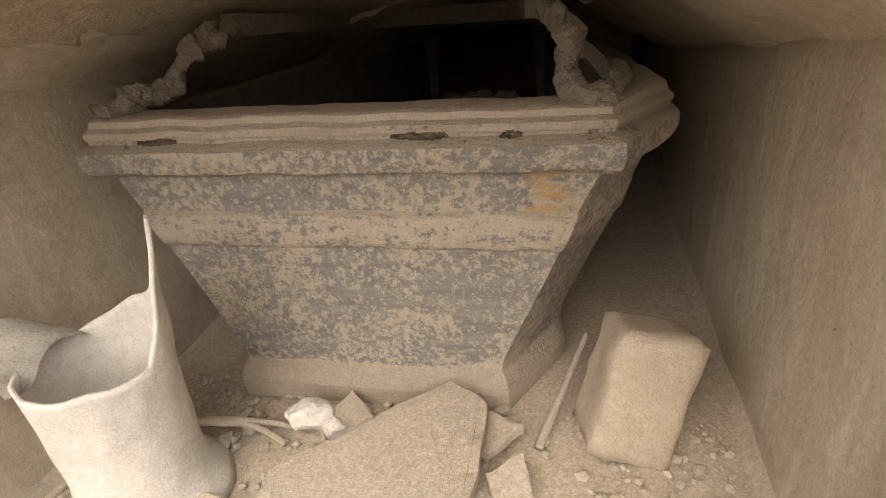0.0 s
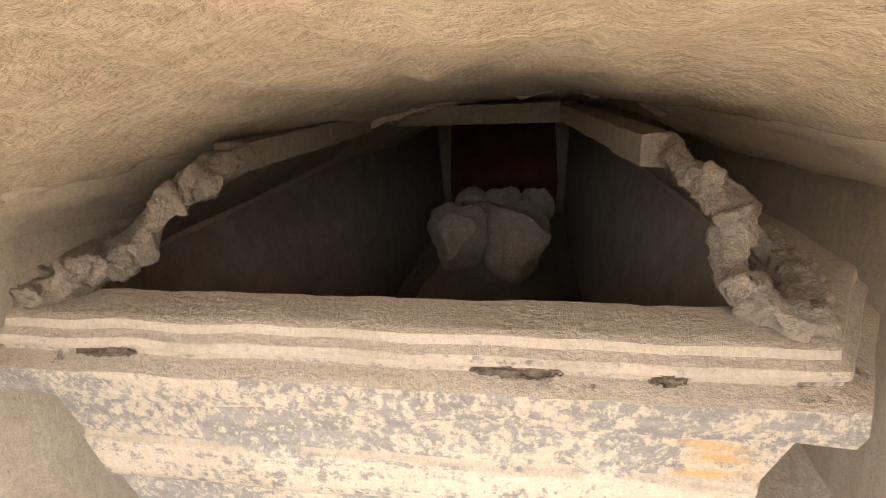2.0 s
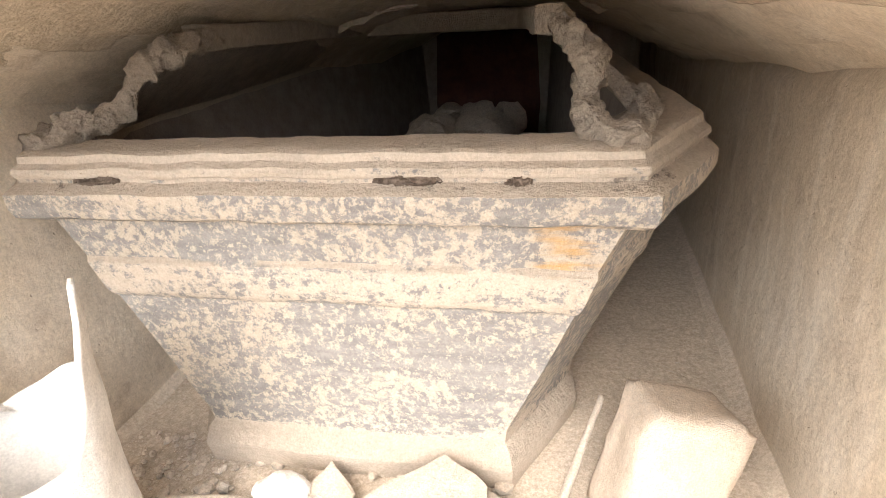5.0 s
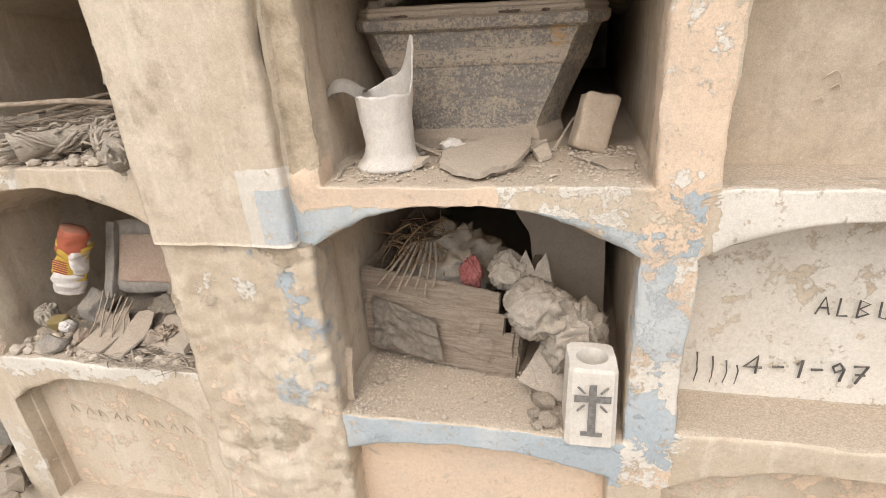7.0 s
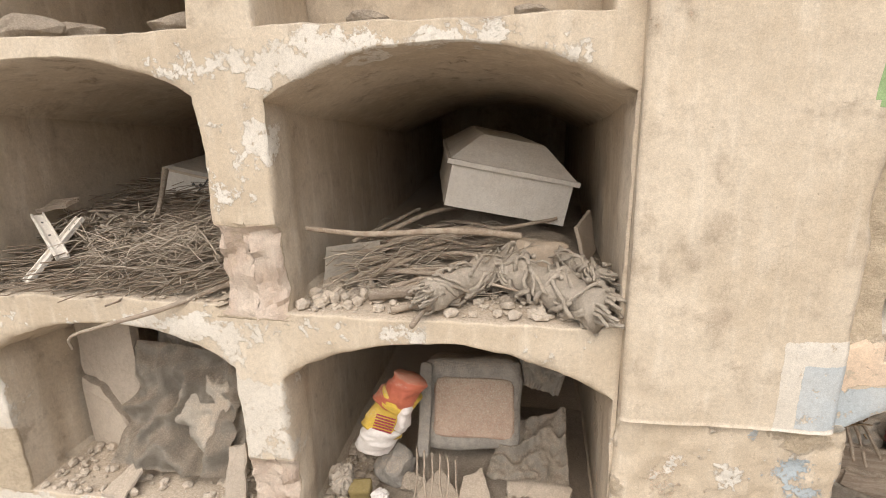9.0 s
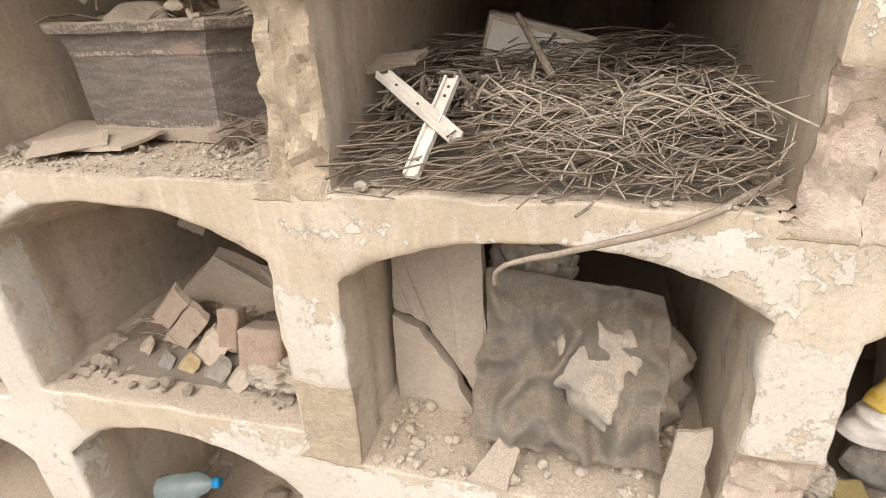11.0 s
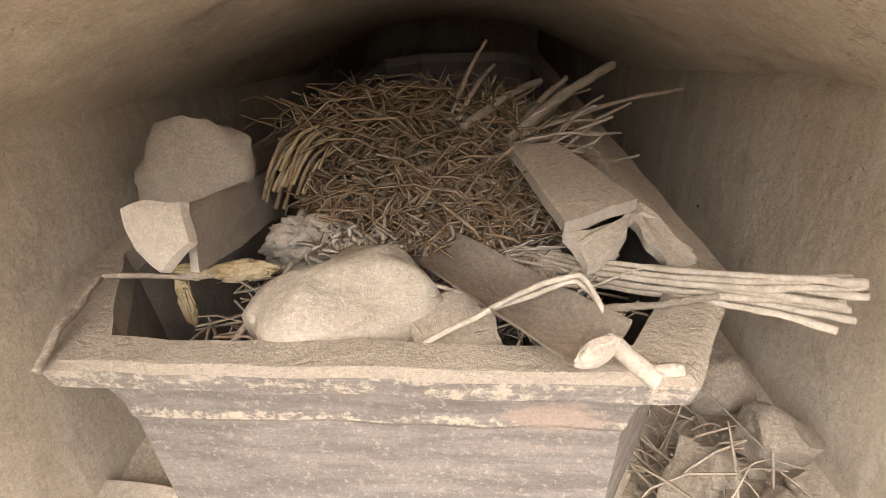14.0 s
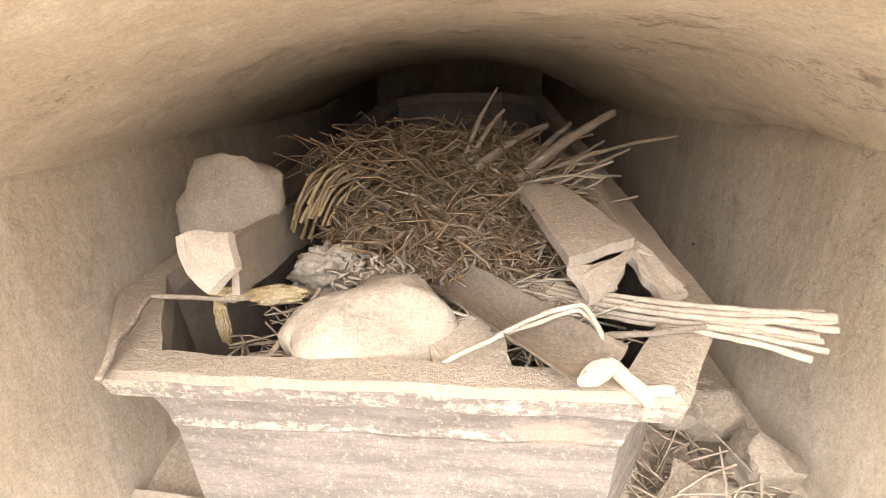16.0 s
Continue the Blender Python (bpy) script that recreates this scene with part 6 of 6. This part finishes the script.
gravel("grit", -2.28, -2.11, 0.1, 0.35, 1.372, 420, 0.010, GRIT, "fine grit and crumbs on the niche floor", 32)

rock("large_stone", (-2.466, 0.265, 1.578), (0.068, 0.044, 0.054), SMOOTH_STONE, "large pale rounded stone lying in the coffin", "stone", seed=2.7, turn=18, cut=0.8, div=4)
rock("large_stone", (-2.630, 0.432, 1.632), (0.058, 0.046, 0.058), SMOOTH_STONE, "pale angular stone resting on the coffin edge", "stone", seed=3.9, turn=10, cut=0.6, div=4)
mound("coffin_fill", (-2.44, 0.68, 1.40), (0.128, 0.38, 0.16), STRAW, "dark earth and plant waste filling the coffin", "heap", 4.0, "stuff")
mound("coffin_fill", (-2.45, 0.375, 1.43), (0.130, 0.13, 0.10), SOIL, "dusty earth in the coffin foot", "heap", 6.0, "stuff")
mound("coffin_fill", (-2.550, 0.345, 1.40), (0.030, 0.09, 0.15), SOIL, "dusty earth in the coffin foot", "heap", 7.0, "stuff")
mound("coffin_fill", (-2.350, 0.345, 1.40), (0.030, 0.09, 0.15), SOIL, "dusty earth in the coffin foot", "heap", 8.0, "stuff")


def nest(r):
    a, d = r.uniform(0, 6.283), math.sqrt(r.random())
    x, y = -2.395 + 0.135 * d * math.cos(a), 0.47 + 0.14 * d * math.sin(a)
    return (x, y, 1.545 + (0.030 + 0.30 * max(0.0, y - 0.33) + 0.018 * math.cos((x + 2.395) * 11)) * r.random() ** 0.4)


straws("straw_nest", 2600, nest, 0.085, 0.0011, STRAW, "tangled brown dried flower stalks heaped in the coffin", 13, "dried stalks", 0.6, 1.1)
straws("straw_nest", 500, nest, 0.075, 0.0016, STEM, "dusty dried stalks tangled through the heap", 18, "dried stalks", 0.4, 1.3)
straws("straw_nest", 650, lambda r: (r.uniform(-2.44, -2.29), r.uniform(0.27, 0.42), 1.560 + 0.035 * r.random()), 0.09, 0.0016, PALE_STRAW, "dusty pale dried stalks in the coffin", 14, "dried stalks", 0.3, 0.5)
straws("straw_nest", 360, lambda r: (r.gauss(-2.475, 0.035), r.gauss(0.53, 0.03), 1.640 + 0.03 * r.random()), 0.11, 0.0014, STRAW, "long withered flower stems drooping over the heap", 15, "dried stalks", 0.6, 0.8, 0.3, 1.5)
straws("dry_leaves", 320, nest, 0.03, 0.0034, STRAW, "small curled dry leaves among the stalks", 16, "leaves", 0.6, 0.9)
straws("dry_flowers", 150, lambda r: (r.gauss(-2.467, 0.016), r.gauss(0.335, 0.012), 1.590 + 0.016 * r.random()), 0.020, 0.0026, PALE_STRAW, "withered pale flower heads on the heap", 17, "flowers", 0.8, 0.9)
straws("side_twigs", 60, lambda r: (r.uniform(-2.58, -2.50), r.uniform(0.24, 0.36), 1.545 + 0.02 * r.random()), 0.09, 0.0018, STEM, "thin dry twigs in the coffin corner", 19, "twigs", 0.3, 0.3)
rng = random.Random(9)
for n in range(16):
    x, z = -2.548 + rng.uniform(-0.022, 0.022), 1.632 + rng.uniform(-0.014, 0.014)
    stick("withered_flower", ((x + 0.045, 0.50, z + 0.022), (x + 0.014, 0.458, z + 0.014), (x - 0.004, 0.434, z - 0.012 - 0.008 * (n % 3))), 0.0013, 0.0022, STRAW if n % 3 else YELLOW_LEAF, "cut end of a withered flower stem", "stem", "withered flower bunch", 7, seed=n)
rng = random.Random(21)
for n in range(9):
    z = 1.594 + 0.0042 * n
    stick("long_stalk", ((-2.150 + rng.uniform(-0.016, 0.008), 0.222 + 0.004 * (n % 4), z), (-2.215, 0.243 + 0.004 * (n % 3), 1.600 + 0.0022 * n), (-2.285, 0.285 + 0.006 * (n % 3), 1.590 + 0.0016 * n), (-2.36, 0.33 + 0.005 * n, 1.585)), 0.0027, 0.002, PALE_STRAW, "long pale dry stem jutting over the coffin rim", "stem", "bundle of long stems", 8, seed=n)
for n, off in enumerate((0.0, 0.004)):
    stick("bent_straw", ((-2.423, 0.215 + off, 1.588), (-2.374, 0.22 + off, 1.616 - off), (-2.330, 0.225, 1.634 - off), (-2.316, 0.225, 1.634 - off), (-2.306, 0.21, 1.620), (-2.297, 0.20, 1.604)), 0.0018, 0.0016, PALE_STRAW, "folded pale straw over the coffin rim", "straw", "folded straws", seed=3 + n)
stick("reddish_twig", ((-2.317, 0.24, 1.600), (-2.27, 0.24, 1.603), (-2.227, 0.24, 1.609)), 0.0026, 0.0022, OLD_WOOD, "thin reddish stem on the coffin rim", "stem", seed=3)
stick("short_stick", ((-2.302, 0.197, 1.608), (-2.296, 0.190, 1.604), (-2.283, 0.178, 1.597)), 0.005, 0.0055, PALE_STRAW, "short cut stem stub on the rim", "stem", seed=5)
stick("short_stick", ((-2.285, 0.182, 1.600), (-2.270, 0.182, 1.602)), 0.004, 0.0035, PALE_STRAW, "short cut stem stub on the rim", "stem", seed=6)
stick("knotted_twig", ((-2.634, 0.195, 1.600), (-2.637, 0.222, 1.606), (-2.640, 0.250, 1.608), (-2.643, 0.285, 1.611)), 0.0030, 0.0024, STEM, "knotted twig lying along the coffin edge", "twig", seed=7, ragged=0.002)
stick("thin_twig", ((-2.643, 0.285, 1.611), (-2.585, 0.30, 1.599), (-2.55, 0.31, 1.595), (-2.521, 0.32, 1.591)), 0.0022, 0.0018, STEM, "thin twig across the coffin corner", "twig", seed=8)
stick("thin_twig", ((-2.550, 0.255, 1.566), (-2.538, 0.28, 1.578), (-2.518, 0.32, 1.596)), 0.0028, 0.002, STEM, "thin twig leaning out of the coffin", "twig", seed=9)
crumpled("yellow_leaf", (-2.550, 0.305, 1.600), (0.026, 0.007, 0.0075), YELLOW_LEAF, "curled yellowed leaf on a twig", "leaf", seed=2.0)
crumpled("yellow_leaf", (-2.600, 0.305, 1.573), (0.006, 0.005, 0.022), YELLOW_LEAF, "yellowed leaf hanging from a twig", "leaf", seed=3.0)
crumpled("yellow_leaf", (-2.590, 0.306, 1.600), (0.014, 0.006, 0.006), YELLOW_LEAF, "curled yellowed leaf on a twig", "leaf", seed=5.0)
for n, (a, b, r) in enumerate((((-2.335, 0.49, 1.635), (-2.200, 0.62, 1.683), 0.0065), ((-2.33, 0.5, 1.635), (-2.255, 0.61, 1.672), 0.004), ((-2.394, 0.52, 1.650), (-2.349, 0.62, 1.715), 0.0026), ((-2.385, 0.52, 1.65), (-2.340, 0.61, 1.69), 0.003), ((-2.379, 0.50, 1.648), (-2.284, 0.62, 1.668), 0.005), ((-2.30, 0.42, 1.615), (-2.20, 0.36, 1.588), 0.0022), ((-2.30, 0.5, 1.645), (-2.111, 0.62, 1.652), 0.0026), ((-2.33, 0.46, 1.625), (-2.215, 0.37, 1.595), 0.0022))):
    m = (Vector(a) + Vector(b)) / 2 + Vector((0, 0, 0.006))
    stick("dry_cane", (a, m, b), r, r * 0.8, STEM, "dry cane standing out of the heap", "cane", "canes in the heap", 7, seed=n)
rng = random.Random(33)
for n in range(26):
    a = (rng.uniform(-2.36, -2.28), rng.uniform(0.45, 0.56), rng.uniform(1.60, 1.64))
    b = (a[0] + rng.uniform(0.03, 0.11), a[1] + rng.uniform(-0.02, 0.10), a[2] + rng.uniform(-0.005, 0.04))
    stick("dry_stalk", (a, ((a[0] + b[0]) / 2, (a[1] + b[1]) / 2, (a[2] + b[2]) / 2 + 0.006), b), 0.0022, 0.0015, STEM, "dry stalk spreading from the heap", "stalk", "stalks in the heap", 5, seed=n)


def half_pipe():
    thing = empty("half_pipe", pose(-2.362, 0.250, 1.606), "pale split half pipe with a broken end", "pipe piece")
    a, b = Vector((-0.046, 0.075, -0.010)), Vector((0.046, -0.070, 0.006))
    ahead = (b - a).normalized()
    side = ahead.cross(Vector((0, 0, 1))).normalized()
    over = side.cross(ahead)
    bm = bmesh.new()
    rows = []
    for i in range(13):
        c = a.lerp(b, i / 12)
        row = []
        for k in range(13):
            ang = math.pi * (1.02 + 0.96 * k / 12)
            p = c + side * (math.cos(ang) * 0.025) + over * (math.sin(ang) * 0.013 + 0.014)
            row.append(bm.verts.new(p + wob(p, 40, 0.0012, 1)))
        rows.append(row)
    for r0, r1 in zip(rows, rows[1:]):
        for k in range(12):
            bm.faces.new((r0[k], r0[k + 1], r1[k + 1], r1[k]))
    bmesh.ops.solidify(bm, geom=bm.faces[:], thickness=0.0045)
    part("shell", bm, SHARD, thing, smooth=True)
    bm = bmesh.new()
    bmesh.ops.create_icosphere(bm, subdivisions=3, radius=1.0)
    for v in bm.verts:
        p = v.co
        p = p + wob(p, 3, 0.2, 2)
        v.co = b + side * p.x * 0.016 + ahead * p.y * 0.005 + over * (p.z * 0.008 + 0.005)
    part("plaster_plug", bm, SHARD, thing, "crumbly white plaster plug")


half_pipe()
shard("lid_fragment", [(-2.337, 0.46, 1.632), (-2.291, 0.46, 1.632), (-2.249, 0.34, 1.624), (-2.312, 0.30, 1.624)], 0.010, SHARD, "flat pale broken piece of coffin lid", "lid fragment", "lid fragments", seed=40, ragged=0.002)
shard("lid_fragment", [(-2.312, 0.30, 1.616), (-2.249, 0.34, 1.614), (-2.275, 0.295, 1.604), (-2.300, 0.28, 1.604)], 0.008, SHARD, "ragged pale edge piece of coffin lid", "lid fragment", "lid fragments", seed=41, ragged=0.005)
shard("lid_fragment", [(-2.255, 0.34, 1.607), (-2.243, 0.35, 1.614), (-2.211, 0.30, 1.595), (-2.239, 0.29, 1.599)], 0.008, SHARD, "ragged pale edge piece of coffin lid", "lid fragment", "lid fragments", seed=42, ragged=0.005)
crumpled("teal_tassel", (-2.404, 0.245, 1.580), (0.008, 0.006, 0.007), TEAL, "small faded teal tassel", "tassel", seed=1.0, folds=16, deep=0.6, div=4)
shard("green_scrap", [(-2.432, 0.204, 1.583), (-2.420, 0.204, 1.583), (-2.422, 0.210, 1.588), (-2.430, 0.210, 1.588)], 0.002, GREEN_PLASTIC, "small green plastic scrap inside the rim", "plastic scrap", seed=43, ragged=0.001)
crumpled("patterned_scrap", (-2.518, 0.38, 1.582), (0.036, 0.025, 0.024), GREY_CLOTH, "crumpled grey patterned fabric scrap", "fabric", seed=6.0)
shard("inner_board", [(-2.41, 0.20, 1.575), (-2.36, 0.205, 1.575), (-2.37, 0.28, 1.59), (-2.43, 0.27, 1.59)], 0.006, SHARD, "dusty flat board inside the coffin", "board", seed=44)

# ---- lower niches and ledges at the end of the block ----
shard("leaning_slab", [(-2.619, 0.3, 0.93), (-2.543, 0.4, 1.024), (-2.391, 0.4, 0.972), (-2.316, 0.32, 0.939), (-2.428, 0.26, 0.908)], 0.03, SHARD, "large smooth slab leaning on the rubble", "slab", lift=(0, 1, 0.4), seed=51)
shard("leaning_slab", [(-2.68, 0.45, 1.08), (-2.62, 0.52, 1.24), (-2.52, 0.52, 1.20), (-2.60, 0.44, 1.06)], 0.02, SHARD, "broken slab leaning at the back", "slab", lift=(0, 1, 0.4), seed=52)
mound("debris_heap", (-2.41, 0.36, 0.885), (0.29, 0.28, 0.06), SOIL, "heap of earth, bricks and plaster rubble", "heap", 11.0, "stuff")
block("brick", (-2.252, 0.13, 0.89), (0.100, 0.07, 0.115), BRICK, "reddish hollow brick standing in rubble", "brick", (-14, 2, 3), 0.005)
block("brick", (-2.351, 0.16, 0.925), (0.048, 0.04, 0.10), BRICK, "dusty narrow brick tile standing in rubble", "brick", (-12, 4, 3), 0.004)
for n, (x, y, z, s, m) in enumerate(((-2.40, 0.13, 0.90, 0.06, PALE_BLOCK), (-2.48, 0.17, 0.93, 0.06, BRICK), (-2.54, 0.20, 0.96, 0.055, BRICK), (-2.44, 0.10, 0.886, 0.035, YELLOW_LEAF), (-2.36, 0.09, 0.886, 0.04, CONCRETE), (-2.30, 0.08, 0.886, 0.04, SHARD), (-2.50, 0.10, 0.886, 0.032, CONCRETE), (-2.57, 0.13, 0.90, 0.03, BRICK))):
    shard("rubble_piece", [(x - s, y, z), (x + s * 0.2, y - s * 0.3, z - 0.004), (x + s, y + s * 0.2, z + s * 0.9), (x + s * 0.1, y + s * 0.6, z + s * 1.3)], 0.02, m, "angular broken masonry piece", "masonry piece", "masonry rubble", (-0.3, 0.9, 0.3), 0.004, 60 + n).location.z -= 0.012
crumpled("dry_leaves", (-2.18, 0.27, 1.0), (0.06, 0.06, 0.07), STEM, "clump of crumpled dusty dry leaves", "leaves", seed=4.0, folds=11, deep=0.5)
crumpled("dusty_sheet", (-2.20, 0.12, 0.915), (0.07, 0.05, 0.03), GREY_CLOTH, "crumpled dusty sheet beside the brick", "sheet", seed=6.0, folds=8, deep=0.4)
straws("dry_leaves", 220, lambda r: (r.uniform(-2.62, -2.2), r.uniform(0.16, 0.30), 0.915 + 0.04 * r.random()), 0.045, 0.0022, STEM, "dry curled leaves strewn over the rubble", 44, "leaves", 0.7, 0.8)
gravel("rubble", -2.70, -2.13, 0.04, 0.4, 0.883, 420, 0.024, ROCK, "small rubble and crumbs in the niche", 33)


def paint_can(at, r, h, label_material, label, seed):
    thing = empty("paint_can", pose(*at, 0, 0, seed * 40), label, "paint can", "old paint cans")
    def drum(name, rings, material, lab=""):
        bm = bmesh.new()
        n = 36
        made = [[bm.verts.new((q * math.cos(6.2832 * k / n), q * math.sin(6.2832 * k / n), z)) for k in range(n)] for q, z in rings]
        for r0, r1 in zip(made, made[1:]):
            for k in range(n):
                bm.faces.new((r0[k], r0[(k + 1) % n], r1[(k + 1) % n], r1[k]))
        bm.faces.new(made[0][::-1])
        bm.faces.new(made[-1])
        return part(name, bm, material, thing, lab, True)
    drum("body", [(r, 0), (r * 1.02, 0.004), (r, 0.01), (r, h - 0.012), (r * 1.03, h - 0.008), (r * 1.03, h), (r * 0.95, h), (r * 0.95, h - 0.008)], TIN)
    drum("paper_label", [(r + 0.0005, h * 0.30), (r + 0.0012, h * 0.30), (r + 0.0012, h * 0.86), (r + 0.0005, h * 0.86)], label_material, "coloured paper label")
    drum("white_band", [(r + 0.0005, h * 0.08), (r + 0.0012, h * 0.08), (r + 0.0012, h * 0.295), (r + 0.0005, h * 0.295)], WHITE_PLASTIC, "white lower label")
    drum("lid", [(r * 0.94, h - 0.007), (r * 0.94, h - 0.003), (r * 0.8, h - 0.002), (r * 0.78, h - 0.005)], RUST, "rusty lid")
    return thing


can = paint_can((-2.935, 0.075, 0.848), 0.052, 0.195, CAN_BLUE, "old paint can with blue and white label", 0.4)
paint_can((-3.07, 0.17, 0.848), 0.054, 0.20, CAN_YELLOW, "old rusty paint can with yellow stained label", 1.2)
for n, x in enumerate((-0.010, 0.012, 0.03)):
    bm = bmesh.new()
    beam(bm, (x, -0.0535, 0.105), (x, -0.0535, 0.140), 0.006, 0.004, 0.0003, 4)
    part("label_bar", bm, WHITE_PLASTIC, can, "white label bar").matrix_basis = pose(0, 0, 0, 0, 0, -16 + 10 * n)
gravel("rubble", -3.4, -2.87, 0.1, 0.6, 0.845, 60, 0.03, ROCK, "stones at the back of the niche", 34)
rock("concrete_lump", (-2.62, 0.10, 0.36), (0.09, 0.08, 0.075), CONCRETE, "rounded pale lump of concrete under a bottle", "stone", seed=83)


def bottle():
    thing = empty("plastic_bottle", pose(-2.58, 0.14, 0.47, 0, 80, 10), "clear bluish plastic bottle lying on a stone", "bottle")
    n = Nodes("bluish_plastic", 0.25)
    n.bsdf.inputs["Transmission Weight"].default_value = 0.6
    mat = n.done(n.mix(n.noise(20), (0.35, 0.5, 0.55), (0.5, 0.6, 0.6)))
    for name, rings, m in (("body", ((0.03, -0.08), (0.034, -0.075), (0.034, -0.02), (0.031, -0.01), (0.034, 0), (0.034, 0.03), (0.02, 0.06), (0.012, 0.07), (0.012, 0.08)), mat), ("cap", ((0.014, 0.078), (0.014, 0.094), (0.012, 0.096)), CAN_BLUE)):
        bm = bmesh.new()
        made = [[bm.verts.new((q * math.cos(0.31416 * k), q * math.sin(0.31416 * k), z)) for k in range(20)] for q, z in rings]
        for r0, r1 in zip(made, made[1:]):
            for k in range(20):
                bm.faces.new((r0[k], r0[(k + 1) % 20], r1[(k + 1) % 20], r1[k]))
        bm.faces.new(made[0][::-1])
        bm.faces.new(made[-1])
        part(name, bm, m, thing, "", True)


bottle()
gravel("rubble", -2.75, -2.1, -0.05, 0.5, 0.26, 200, 0.05, ROCK, "broken rubble on the lowest niche floor", 35)
for n, (x, y, s) in enumerate(((-1.80, 0.12, 0.05), (-1.72, 0.16, 0.04), (-1.45, 0.10, 0.035), (-1.05, 0.08, 0.025), (-0.75, 0.06, 0.02))):
    rock("stone", (x, y, 1.895 + s * 0.5), (s * 1.6, s, s * 0.7), ROCK, "pale rubble stone on the upper ledge", "stone", "stones on the upper ledge", seed=120 + n)
